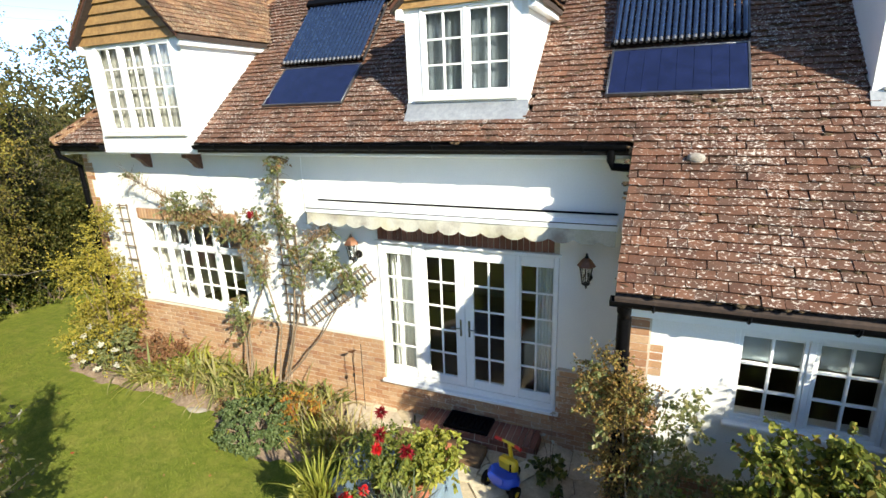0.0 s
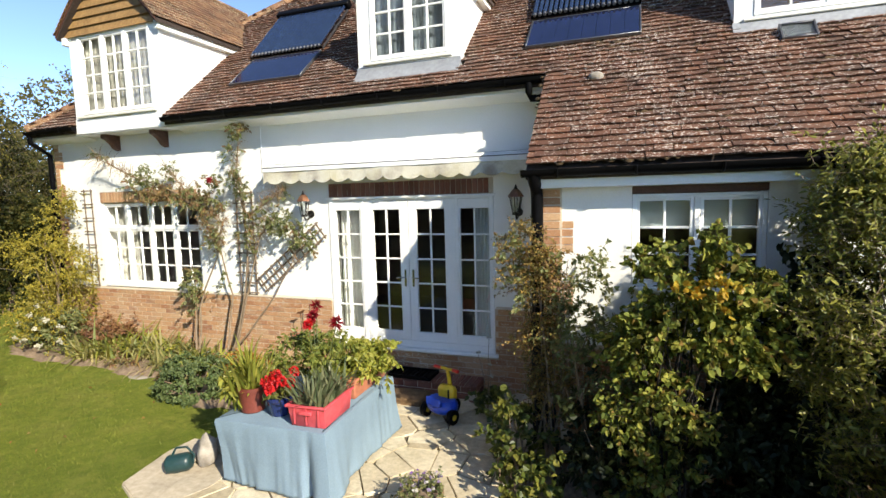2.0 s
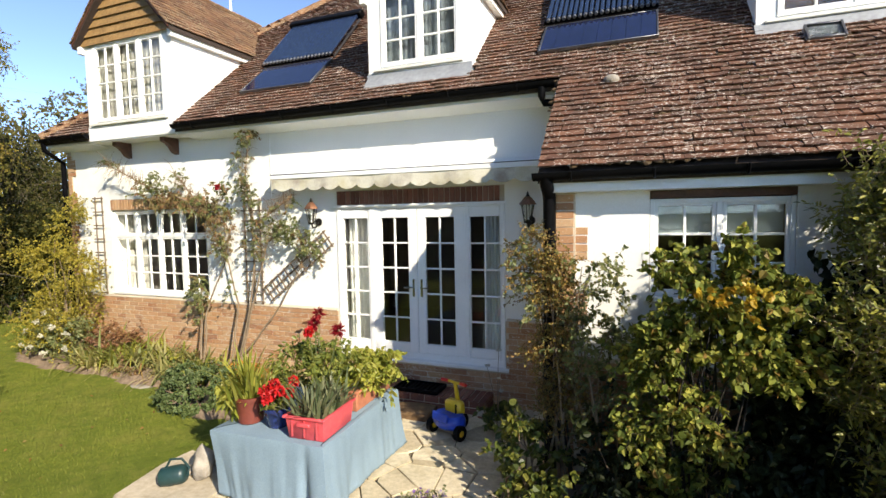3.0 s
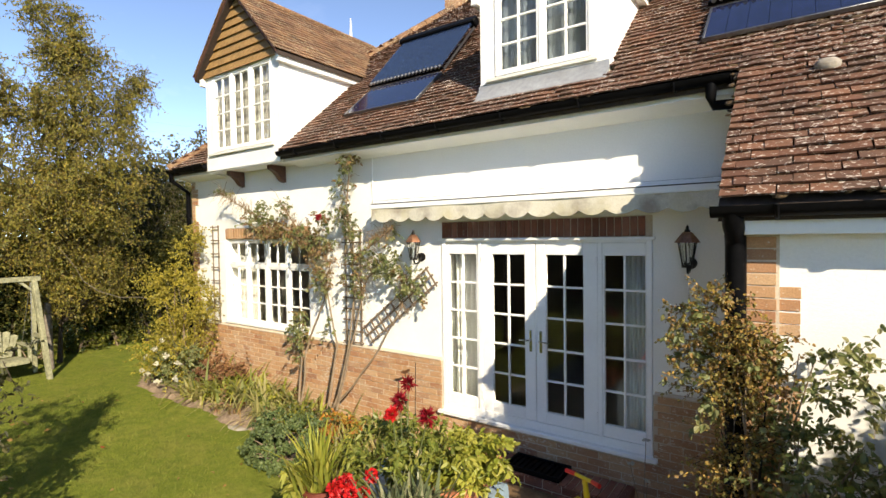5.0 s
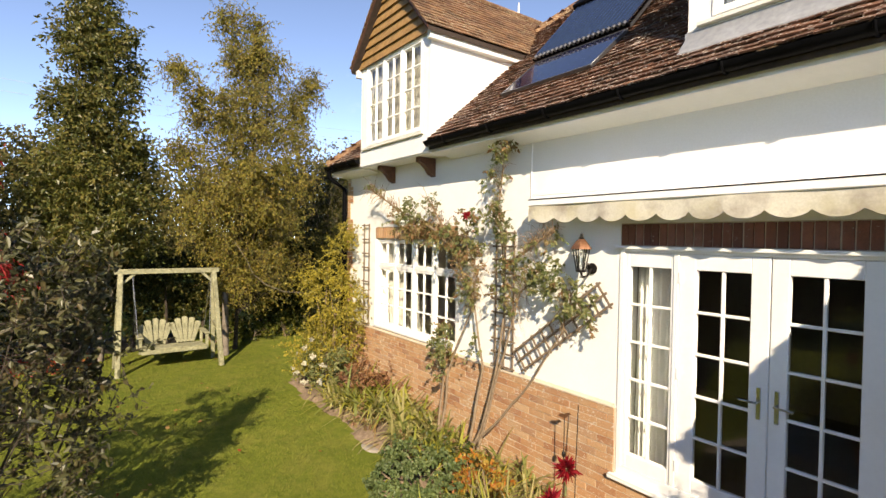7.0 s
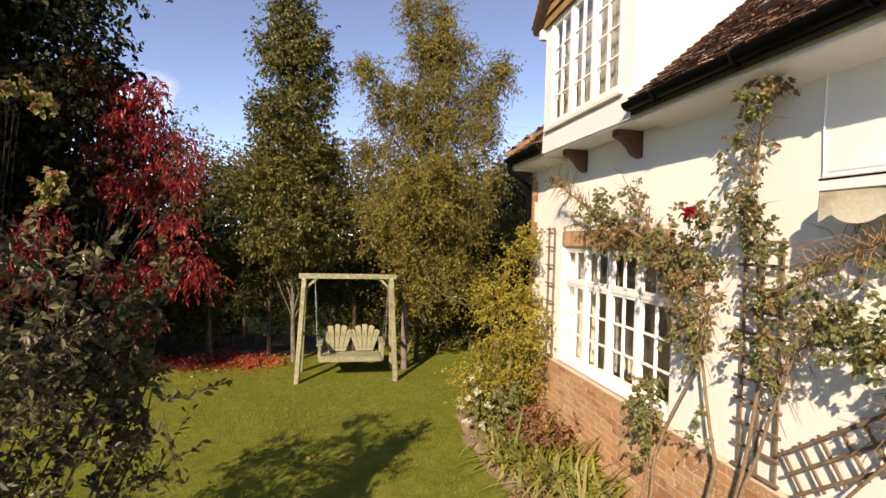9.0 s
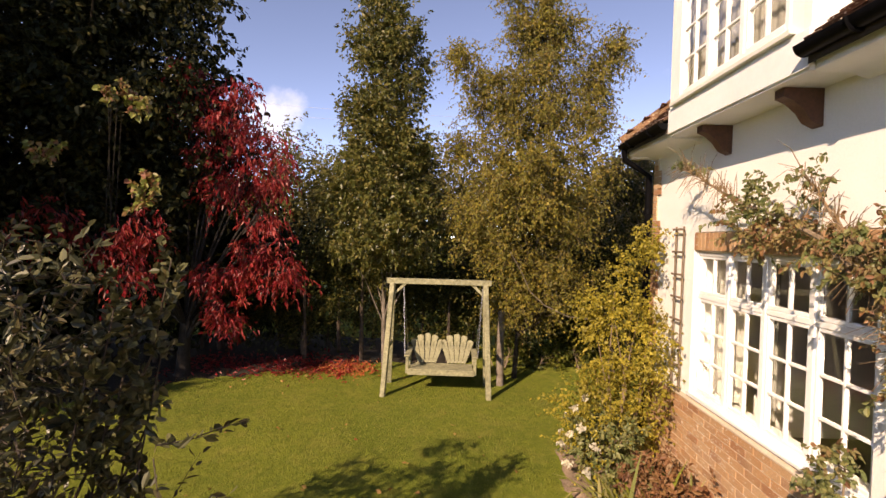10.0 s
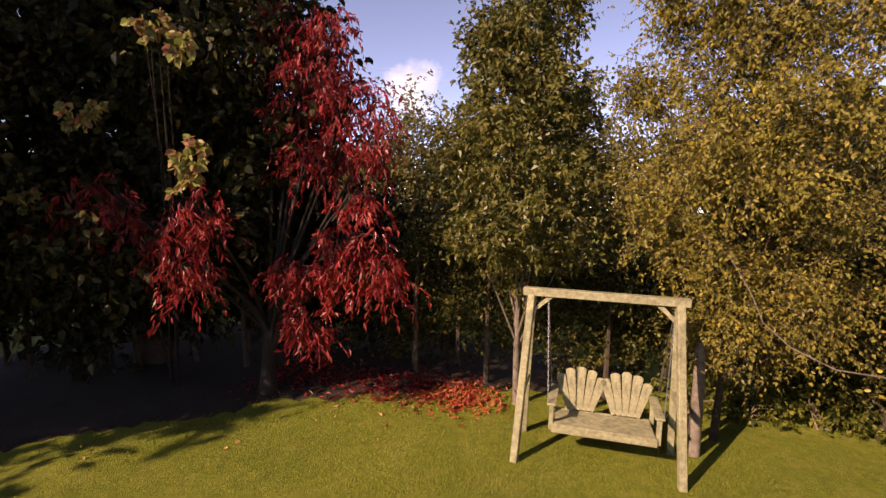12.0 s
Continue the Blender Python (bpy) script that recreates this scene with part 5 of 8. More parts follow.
def crazy_paving():
    """Irregular flat stones of many sizes, laid with open joints."""
    seeds = []
    r = np.random.default_rng(11)
    tries = 0
    while len(seeds) < 230 and tries < 30000:
        tries += 1
        p = np.array([r.uniform(-0.45, 4.1), r.uniform(-5.6, -0.1)])
        edge = 0.12 * noise.noise((p[0] * 2, p[1] * 2, 8))
        laid = p[0] > 0.45 + edge or (p[1] > -0.95 and p[0] > -0.4 + edge)
        if p[0] > 3.05 and p[1] > -3.3 or p[1] < -5.2 + 0.35 * abs(p[0] - 2.2) + 2 * edge:
            laid = False
        if laid and all(np.hypot(*(p - q)) > r.uniform(0.15, 0.46) for q in seeds):
            seeds.append(p)
    weight = r.uniform(-0.04, 0.04, len(seeds))
    gap = r.uniform(0.002, 0.010, len(seeds))
    for i, p in enumerate(seeds):
        turn = r.uniform(0, 1)
        poly = [p + r.uniform(0.22, 0.40) * np.array([math.cos(a + turn), math.sin(a + turn)]) for a in np.linspace(0, 2 * math.pi, 8)[:-1]]
        for j, q in enumerate(seeds):
            if i == j or np.hypot(*(p - q)) > 0.9:
                continue
            n = (q - p) / np.hypot(*(q - p))
            far = np.hypot(*(q - p))
            d = max(0.06, (far * far + weight[i] - weight[j]) / (2 * far)) - gap[i]
            out = []
            for a, b in zip(poly, poly[1:] + poly[:1]):
                da, db = (a - p) @ n - d, (b - p) @ n - d
                if da <= 0:
                    out.append(a)
                if da * db < 0:
                    out.append(a + (b - a) * da / (da - db))
            poly = out
        if len(poly) < 3:
            continue
        bm = bmesh.new()
        h = 0.045 + r.uniform(-0.006, 0.006)
        bottom = [bm.verts.new((x, y, gauge_z(x) + 0.0)) for x, y in poly]
        lip = [bm.verts.new((x, y, gauge_z(x) + h - 0.008)) for x, y in poly]
        top = [bm.verts.new((p[0] + (x - p[0]) * 0.975, p[1] + (y - p[1]) * 0.975, gauge_z(x) + h)) for x, y in poly]
        m = len(poly)
        for k in range(m):
            bm.faces.new([bottom[k], bottom[(k + 1) % m], lip[(k + 1) % m], lip[k]])
            bm.faces.new([lip[k], lip[(k + 1) % m], top[(k + 1) % m], top[k]])
        bm.faces.new(top)
        part("paving_stone", bm, M_PAVING_PIECE, terrace)


def paving_material():
    m, nt, nn, ll, b = nodes_of("crazy_paving_stone")
    base = ramp(nt, piece_random(nt), [(0.0, (0.48, 0.39, 0.26)), (0.5, (0.62, 0.52, 0.37)), (1.0, (0.71, 0.62, 0.46))]).outputs[0]
    n1, n2 = noise_tex(nt, 22, 6, 0.7), noise_tex(nt, 3, 4, 0.6)
    base = mixed(nt, 1.0, base, ramp(nt, n1.outputs[0], [(0.3, (0.7, 0.7, 0.7)), (0.7, (1.1, 1.1, 1.08))]).outputs[0], "MULTIPLY")
    base = mixed(nt, 1.0, base, ramp(nt, n2.outputs[0], [(0.35, (0.80, 0.78, 0.72)), (0.6, (1, 1, 1))]).outputs[0], "MULTIPLY")
    ll.new(base, b.inputs["Base Color"])
    b.inputs["Roughness"].default_value = 0.9
    bump(nt, b, n1.outputs[0], 0.5, 0.008)
    return m


M_PAVING_PIECE = paving_material()
crazy_paving()

# bare ground under the trees; near-black colour and outline carry their cast shade
bed("leaf_mould", [(-5.0, -9.6), (-5.76, -8.72), (-6.4, -7.9), (-7.1, -7.3), (-7.87, -6.72), (-8.35, -5.9), (-9.0, -4.9), (-9.5, -3.6), (-9.5, -1.9), (-11.5, -1.9), (-12.5, -6.5), (-11.0, -11.5), (-5.0, -13.0)], "bare leaf mould under the trees, darkened to carry their shade", 0.012, surface("leaf_mould", (0.010, 0.007, 0.004), (0.032, 0.022, 0.012), 0.98, 0, 25, 2.2, 0.9, 0.02, 0.7), 0.2)

# worn concrete slab at the lawn edge
bm = bmesh.new()
prism(bm, [(-0.36, -2.30), (-0.40, -2.62), (-0.30, -3.20), (0.02, -3.34), (0.42, -3.30), (0.56, -3.0), (0.56, -2.5), (0.1, -2.28)], "z", -0.24, -0.145)
bmesh.ops.bevel(bm, geom=[e for e in bm.edges], offset=0.012, segments=2, affect="EDGES")
alone("concrete_slab", bm, M_PAVING, "worn pale concrete slab between lawn and table", "slab", kind="structure")

bm = bmesh.new()
prism(bm, [(-0.6, -0.16), (-0.45, -0.57), (0.1, -0.62), (0.46, -0.36), (0.2, -0.13)], "z", -0.22, -0.125)
bmesh.ops.bevel(bm, geom=[e for e in bm.edges], offset=0.01, segments=2, affect="EDGES")
alone("stone_slab", bm, M_PAVING, "large flat pale slab at the foot of the wall", "slab", kind="structure")

# step and boot tray below the doors
step = thing("door_step", (0.7, -0.42, -0.24), "low dark brick step below the french doors", "step")
part("mortar_bed", boxes((0.008, 1.592, 0.008, 0.39, 0.0, 0.252)), M_MORTAR, step)
for row in range(3):
    for k in range(8):
        a = 0.2 * k - (0.1 if row % 2 else 0.0)
        lo, hi = max(0.0, a + 0.004), min(1.6, a + 0.196)
        if hi - lo > 0.03:
            part("brick", boxes((lo, hi, 0.0, 0.09, 0.086 * row + 0.004, 0.086 * row + 0.080), bevel=0.004), M_BRICK_DARK, step)
    for side in (0.0, 1.51):
        part("brick", boxes((side, side + 0.09, 0.10, 0.38, 0.086 * row + 0.004, 0.086 * row + 0.080), bevel=0.004), M_BRICK_DARK, step)
for k in range(20):
    part("brick", boxes((0.08 * k + 0.004, 0.08 * k + 0.076, 0.002, 0.385, 0.253, 0.262), bevel=0.003), M_BRICK_DARK, step)
bm = boxes((-0.26, 1.0, -0.36, -0.004, 0.0, 0.17), bevel=0.02)
bmesh.ops.subdivide_edges(bm, edges=list(bm.edges), cuts=4, use_grid_fill=True)
for v in bm.verts:
    v.co += Vector((noise.noise(v.co * 4) * 0.03, noise.noise(v.co * 4 + Vector((5, 0, 0))) * 0.02 - 0.022, noise.noise(v.co * 3) * 0.02 if v.co.z > 0.05 else 0))
part("lower_tread", bm, surface("brown_mossy_stone", (0.10, 0.055, 0.025), (0.24, 0.145, 0.07), 0.95, 0, 14, 3, 0.8, 0.015, 0.6), step, "worn brown mossy stone tread")
bt = thing("boot_tray", (1.05, -0.40, 0.024), "black slotted boot tray on the step", "tray")
part("tray_rim", ring(bmesh.new(), 0, 0.62, 0, 0.34, 0.03, 0.0, 0.05), M_BLACK, bt).matrix_basis = Matrix(((1, 0, 0, 0), (0, 0, 1, 0), (0, -1, 0, 0.05), (0, 0, 0, 1)))
for k in range(9):
    part("slat", boxes((0.035 + 0.062 * k, 0.07 + 0.062 * k, 0.03, 0.31, 0.012, 0.03)), M_BLACK, bt)
part("tray_base", boxes((0.01, 0.61, 0.01, 0.33, 0.0, 0.008)), M_BLACK, bt)

# ---- trees ----
def blob(n, centre, radii, shell=0.35):
    d = unit(rng.normal(size=(n, 3)))
    r = rng.uniform(shell, 1.0, (n, 1)) ** 0.6
    p = np.array(centre) + d * r * np.array(radii)
    p[:, 2] = np.maximum(p[:, 2], 0.04)
    return p


tree("tall_pear_tree", "tall narrow olive-green tree behind the swing seat", "tree", (-9.0, -3.72, 0.0), 7.5, [(1.8, 0.4), (2.3, 1.15), (3.3, 1.15), (4.1, 0.86), (5.2, 0.84), (6.0, 0.66), (6.8, 0.40), (7.5, 0.15)], 0.045, 245, 225, 0.32, 0.07, 0.042, L_PEAR, M_BARK_PALE, (0.2, -0.10), 40, 0.15, 0.4)
# ragged spurs that stand out of the crown of the birch
SPURS = np.concatenate([blob(n, c, r, 0.1) for c, r, n in (((0.15, -0.2, 6.9), (0.2, 0.14, 0.45), 7), ((0.15, 0.35, 6.85), (0.2, 0.2, 0.5), 7), ((0.15, -0.85, 5.2), (0.25, 0.25, 0.35), 9), ((0.15, -1.15, 5.85), (0.15, 0.16, 0.35), 6), ((0.15, 1.35, 5.45), (0.25, 0.25, 0.4), 9), ((0.15, 1.75, 5.95), (0.2, 0.2, 0.35), 7), ((0.15, -1.05, 4.3), (0.3, 0.25, 0.4), 8), ((0.35, 0.2, 2.9), (0.5, 0.8, 0.4), 9), ((0.2, 0.9, 1.9), (0.5, 0.6, 0.5), 14), ((-0.3, 0.5, 1.3), (0.4, 0.8, 0.5), 12), ((0.1, -0.3, 2.2), (0.5, 0.5, 0.4), 10), ((0.45, 0.25, 1.7), (0.25, 0.45, 0.3), 9), ((0.4, -0.1, 1.35), (0.2, 0.3, 0.25), 7), ((0.15, 0.1, 6.2), (0.4, 0.5, 0.4), 10))])
tree("birch_tree", "tall birch with thin yellow-brown autumn leaves", "tree", (-8.75, -1.3, 0.0), 7.2, [(1.7, 0.5), (2.5, 1.25), (3.6, 1.5), (5.0, 1.3), (5.8, 0.95), (6.6, 0.45)], 0.04, 250, 290, 0.33, 0.044, 0.030, L_BIRCH, M_BARK, (0.3, 0.5), 96, 0.35, 0.35, "", 1.1, more=SPURS, twigs=0.003)
tree("birch_tree", "slender birch with brown autumn leaves behind the house corner", "tree", (-11.6, 1.6, 0.0), 4.2, [(1.0, 0.8), (2.2, 1.9), (3.2, 1.7), (4.0, 1.0), (4.6, 0.4)], 0.10, 170, 220, 0.40, 0.055, 0.038, L_HEDGE, M_BARK_PALE, (0.2, 0.5), 34, 0.4, 0.35, "", 1.0, twigs=0.003)
SUMAC = (-8.15, -7.15, 0.0)


def sumac():
    """Crimson sumac: leaning stems that end in drooping fans of leaves."""
    fans = [((-8.0, -6.95, 4.9), (0.4, 0.4, 0.5), 14), ((-8.0, -6.4, 4.5), (0.5, 0.5, 0.5), 18), ((-8.0, -5.85, 4.05), (0.4, 0.45, 0.4), 15), ((-7.9, -5.4, 3.55), (0.35, 0.35, 0.3), 9), ((-8.0, -6.65, 3.95), (0.45, 0.5, 0.4), 13), ((-7.9, -5.95, 3.35), (0.4, 0.4, 0.25), 9), ((-7.9, -6.4, 3.3), (0.35, 0.4, 0.3), 9), ((-7.9, -5.75, 2.85), (0.3, 0.4, 0.2), 6), ((-7.95, -6.1, 4.9), (0.35, 0.35, 0.35), 9),
            ((-7.6, -5.65, 2.3), (0.3, 0.45, 0.3), 15), ((-7.55, -5.15, 1.95), (0.25, 0.28, 0.2), 8), ((-7.55, -6.0, 1.85), (0.3, 0.4, 0.2), 10), ((-7.5, -6.05, 1.25), (0.22, 0.25, 0.25), 9), ((-7.6, -6.5, 1.85), (0.25, 0.25, 0.15), 5),
            ((-6.8, -7.1, 2.6), (0.35, 0.4, 0.3), 9), ((-6.8, -7.7, 2.3), (0.35, 0.4, 0.35), 9), ((-6.8, -8.35, 2.75), (0.4, 0.5, 0.2), 9), ((-6.9, -9.2, 2.45), (0.4, 0.5, 0.25), 7), ((-6.7, -7.1, 1.95), (0.3, 0.3, 0.2), 6)]
    root = thing("sumac_tree", SUMAC, "sumac with drooping crimson autumn leaves", "tree")
    o = np.array(SUMAC)
    bm = bmesh.new()
    clumps = []
    for c, r, n in fans:
        c = np.array(c) - o
        p = blob(n, c, r, 0.2)
        clumps.append(p)
        a = Vector((0.06, 0.08, 0.9 if c[2] > 1.9 else 0.6))
        m = a.lerp(Vector(c), 0.45) + Vector((0, 0, 0.18))
        tube(bm, [a, a.lerp(m, 0.5) + Vector((0, 0, 0.08)), m, m.lerp(Vector(c), 0.55) + Vector((0, 0, 0.06)), Vector(c)], [0.030, 0.025, 0.019, 0.013, 0.006], 7)
        for q in p:
            tube(bm, [m.lerp(Vector(c), 0.6), Vector(c).lerp(Vector(q), 0.5) + Vector((0, 0, 0.05)), Vector(q)], [0.012, 0.008, 0.004], 4, False)
    tube(bm, [(0, 0, -0.1), (0.0, 0.02, 0.15), (0.04, 0.05, 0.5), (0.06, 0.08, 0.95)], [0.17, 0.12, 0.10, 0.085], 10)
    part("trunk", bm, M_BARK_DARK, root)
    at, ways = leaf_cloud(np.concatenate(clumps), 66, 0.27, 0.9, 0.6)
    ob = leaves("crown", at, ways, 0.088, 0.028, L_RED)
    ob.parent = root
    tagged(ob, kind="stuff")


sumac()
tree("oak_tree", "large broad-leaved tree, its leaves coloured near black for deep shade", "tree", (-8.7, -9.7, 0.0), 8.6, [(1.0, 1.8), (2.5, 2.6), (4.5, 2.8), (6.5, 2.5), (8.5, 1.9), (9.8, 0.6)], 0.25, 430, 280, 0.6, 0.10, 0.068, L_OAK_SHADE, M_BARK, (0.4, 0.6), 50, 0.3, 0.35, fine=True)
tree("oak_tree", "large tree in the shaded corner, its leaves coloured near black for shade", "tree", (-5.1, -11.9, 0.0), 8.4, [(0.8, 1.8), (2.5, 2.9), (4.5, 3.0), (7.0, 2.4), (9.2, 0.6)], 0.22, 320, 240, 0.6, 0.10, 0.068, L_OAK_SHADE, M_BARK, (0.2, 0.4), 40, 0.3, 0.4, fine=True)
# trees on the sunny side of the garden that throw the shade over its corner
tree("beech_tree", "tall dark beech beyond the sunny end of the lawn", "tree", (0.7, -16.3, 0.0), 11.5, [(1.0, 2.0), (3.5, 3.2), (7.0, 3.4), (10.0, 2.6), (12.4, 0.8)], 0.3, 330, 180, 0.75, 0.26, 0.17, L_SHADE, M_BARK, (0, 0), 40, 0.3, 0.3)
tree("beech_tree", "broad dark beech beyond the sunny end of the lawn", "tree", (-3.9, -14.6, 0.0), 10.0, [(0.8, 2.0), (3.5, 3.6), (6.5, 3.4), (9.0, 2.4), (11.0, 0.8)], 0.3, 330, 180, 0.75, 0.26, 0.17, L_SHADE, M_BARK, (0, 0), 40, 0.3, 0.3)


def hedge(name, label, row, n_clumps, per, size, leaf, width, material, kind="", bark=None):
    """A long uneven bank of shrubs along a line of (x, y, height, depth)."""
    root = thing(name, (row[0][0], row[0][1], 0), label, "hedge", kind=kind)
    o = np.array([row[0][0], row[0][1], 0])
    row = np.array(row, float)
    u = rng.uniform(0, len(row) - 1.001, n_clumps)
    i = u.astype(int)
    p = row[i] + (row[i + 1] - row[i]) * (u - i)[:, None]
    h = p[:, 2] * (0.80 + 0.35 * np.array([noise.noise((a * 0.9, b * 0.9, 3)) for a, b in p[:, :2]]))
    z = h * np.sqrt(rng.uniform(0.01, 1, n_clumps))
    c = np.stack([p[:, 0] + p[:, 3] * rng.uniform(-0.5, 0.5, n_clumps), p[:, 1] + p[:, 3] * rng.uniform(-0.5, 0.5, n_clumps), z], 1) - o
    at, ways = leaf_cloud(c, per, size, 0.2)
    ob = leaves("foliage", at, ways, leaf, width, material)
    ob.parent = root
    tagged(ob, kind="stuff")
    bm = bmesh.new()
    for k in range(0, n_clumps, max(1, n_clumps // 26)):
        t = c[k]
        tube(bm, [(t[0], t[1], 0.0), (t[0] + 0.1, t[1], t[2] * 0.5), tuple(t)], [0.05, 0.035, 0.012], 6)
    tagged(part("foliage_stem", bm, bark or M_BARK, root), kind="stuff")
    return root


hedge("mixed_hedge", "dense dark mixed hedge behind the swing seat", [(-10.4, -7.5, 2.6, 1.2), (-10.2, -4.5, 2.5, 1.2), (-10.3, -2.0, 2.6, 1.2), (-10.3, -0.4, 2.7, 1.2), (-10.0, 0.9, 2.8, 1.2), (-9.0, 2.2, 3.0, 1.2), (-8.0, 4.5, 3.4, 1.4)], 600, 260, 0.42, 0.058, 0.040, L_HEDGE)
# maple sprays that catch the sun in front of the dark trees
maple = [((-6.2, -7.1, 4.47), 5), ((-6.2, -8.02, 3.57), 4), ((-6.2, -6.55, 3.18), 4), ((-6.2, -6.68, 2.95), 3), ((-6.2, -9.0, 2.67), 3), ((-6.2, -6.82, 4.22), 4)]
MAPLE_AT = np.concatenate([blob(n, c, (0.14, 0.15, 0.14), 0.1) for c, n in maple]) - np.array((-7.9, -8.6, 0.0))
hedge("mixed_hedge", "tangled hedge behind the red tree, its leaves coloured near black for shade", [(-3.0, -12.8, 3.4, 2.0), (-6.5, -11.6, 4.0, 2.0), (-9.8, -9.3, 4.2, 2.0), (-11.2, -6.5, 3.0, 2.0)], 520, 170, 0.5, 0.11, 0.075, L_SHADE)
hedge("woodland_edge", "distant autumn woodland beyond the garden", [(-16, -16, 4.5, 3.0), (-19, -9, 6.2, 4.0), (-19, -3, 5.8, 4.0), (-17, 3, 6.2, 4.0), (-13, 10, 7.0, 4.0), (-6, 15, 6.5, 4.0)], 800, 230, 1.0, 0.13, 0.085, L_WOOD)


def shrub(name, label, category, base, clumps, per, size, leaf, width, material, stems=10, droop=0.2, bark=None, flat=0.8, group="", fold=0.25, twigs=0.0, fine=True):
    """A bush: stems from the ground out to leafy clumps."""
    root = thing(name, base, label, category, group)
    clumps = np.asarray(clumps, float)
    bm = bmesh.new()
    for t in clumps[:stems]:
        a = Vector((rng.normal() * 0.06, rng.normal() * 0.06, -0.05))
        mid = a.lerp(Vector(t), 0.5) + Vector((rng.normal() * 0.06, rng.normal() * 0.06, 0.08))
        tube(bm, [a, mid, Vector(t)], [0.014, 0.009, 0.003], 5)
    tagged(part("foliage_stem", bm, bark or M_STEM, root), kind="stuff")
    at, ways = leaf_cloud(clumps, per, size, droop, flat)
    keep = at[:, 2] > 0.0
    ob = leaves("foliage", at[keep], ways[keep], leaf, width, material, fold, fine=fine)
    ob.parent = root
    tagged(ob, kind="stuff")
    if twigs:
        ob = twig_mesh("foliage_twig", bark or M_STEM, twigs)
        ob.parent = root
        tagged(ob, kind="stuff")
    return root


shrub("maple_tree", "maple with yellow-green leaves turning pink", "tree", (-7.9, -8.6, 0.0), MAPLE_AT, 33, 0.12, 0.075, 0.06, L_MAPLE, 6, 0.4, M_BARK_DARK)
for x, y, n, h in ((-9.55, -0.75, 16, 0.22), (-9.65, 0.15, 22, 0.30), (-9.5, 0.9, 18, 0.25), (-9.75, -0.3, 26, 0.75), (-9.8, 0.6, 24, 0.65), (-9.5, -1.5, 14, 0.5)):
    shrub("bramble_bush", "low sunlit bramble leaves at the back edge of the lawn", "shrub", (x, y, 0.0), blob(n, (0, 0, h * 0.8), (0.3, 0.5, h)), 44, 0.17, 0.06, 0.042, L_GREEN, 8, 0.2, group="brambles at the back of the lawn")
bm = tube(bmesh.new(), [(-7.7, -1.55, 2.35), (-7.6, -1.35, 1.99), (-7.6, -1.23, 1.72), (-7.6, -0.98, 1.50), (-7.6, -0.6, 1.33), (-7.65, -0.2, 1.29), (-7.9, 0.4, 1.1), (-8.6, 1.0, 0.5), (-9.4, 1.3, 0.0)], [0.003, 0.005, 0.006, 0.007, 0.007, 0.008, 0.009, 0.010, 0.011], 6)
alone("trailing_bramble", bm, M_BARK_PALE, "long pale bramble shoot arching out of the hedge", "bramble")
bm = tube(bmesh.new(), [(-9.72, 0.72, -0.1), (-9.70, 0.70, 0.25), (-9.74, 0.66, 0.6), (-9.70, 0.62, 1.0), (-9.75, 0.50, 1.7)], [0.10, 0.075, 0.07, 0.05, 0.03], 9)
alone("hedge_trunk", bm, M_BARK_PALE, "pale crooked hedge trunk at the back of the lawn", "trunk")
# golden shrub on the house corner
shrub("golden_shrub", "tall golden-leaved shrub against the house corner", "shrub", (-5.42, -0.52, 0.0), np.concatenate([blob(74, (0.05, 0.1, 1.15), (0.54, 0.42, 1.15), 0.4), blob(10, (0.08, 0.2, 2.35), (0.26, 0.2, 0.35)), blob(26, (0.05, -0.25, 0.5), (0.62, 0.42, 0.5)), blob(8, (-0.3, -0.2, 1.7), (0.25, 0.2, 0.3))]), 130, 0.22, 0.034, 0.024, L_YELLOW, 16)
# grey-green shrub close to the path of the lawn
near = np.concatenate([blob(64, (0.3, -0.1, 1.9), (0.9, 0.9, 0.95)), blob(14, (0.25, 0.68, 1.3), (0.38, 0.32, 0.75)), blob(9, (0.2, 0.55, 2.2), (0.38, 0.3, 0.3)), blob(3, (-0.1, 0.95, 1.4), (0.12, 0.12, 0.35))])
shrub("apple_tree", "small apple tree with grey-green leaves and bare twigs", "tree", (-1.75, -4.85, -0.1), near, 100, 0.28, 0.056, 0.024, L_SILVER, 60, -0.1, M_BARK, twigs=0.004)
# its upright leafy shoots towards the lawn
apple = bpy.data.objects["apple_tree"]
for x, y, top, n in ((-0.22, 1.02, 2.50, 7), (-0.12, 0.92, 2.28, 6), (0.02, 0.93, 2.42, 6), (-0.30, 0.95, 2.12, 5), (0.10, 0.86, 2.10, 6), (-0.14, 1.0, 1.92, 5), (0.02, 0.9, 1.9, 6), (-0.25, 0.85, 1.85, 5)):
    bm = bmesh.new()
    foot = Vector((x + 0.1, y - 0.25, top - 0.95))
    tip = Vector((x, y, top))
    bend = foot.lerp(tip, 0.5) + Vector((-0.02, 0.05, 0.0))
    tube(bm, [foot, bend, tip], [0.009, 0.006, 0.003], 5)
    part("shoot", bm, M_BARK, apple)
    steps = np.array([tuple(bend.lerp(tip, k / n)) if k > -1 else tuple(foot.lerp(bend, 0.6)) for k in range(-1, n)])
    spots, ways = leaf_cloud(steps, 22, 0.085, -0.5, 1.1)
    spray = leaves("shoot_foliage", spots, ways, 0.056, 0.034, L_SILVER, fine=True)
    spray.parent = apple
    tagged(spray, kind="stuff")
# bed along the house
shrub("white_rose_bush", "low rose bush with white flowers", "rose bush", (-5.08, -0.66, -0.02), blob(64, (0.05, -0.08, 0.34), (0.62, 0.36, 0.36)), 50, 0.15, 0.045, 0.03, L_ROSE, 14)
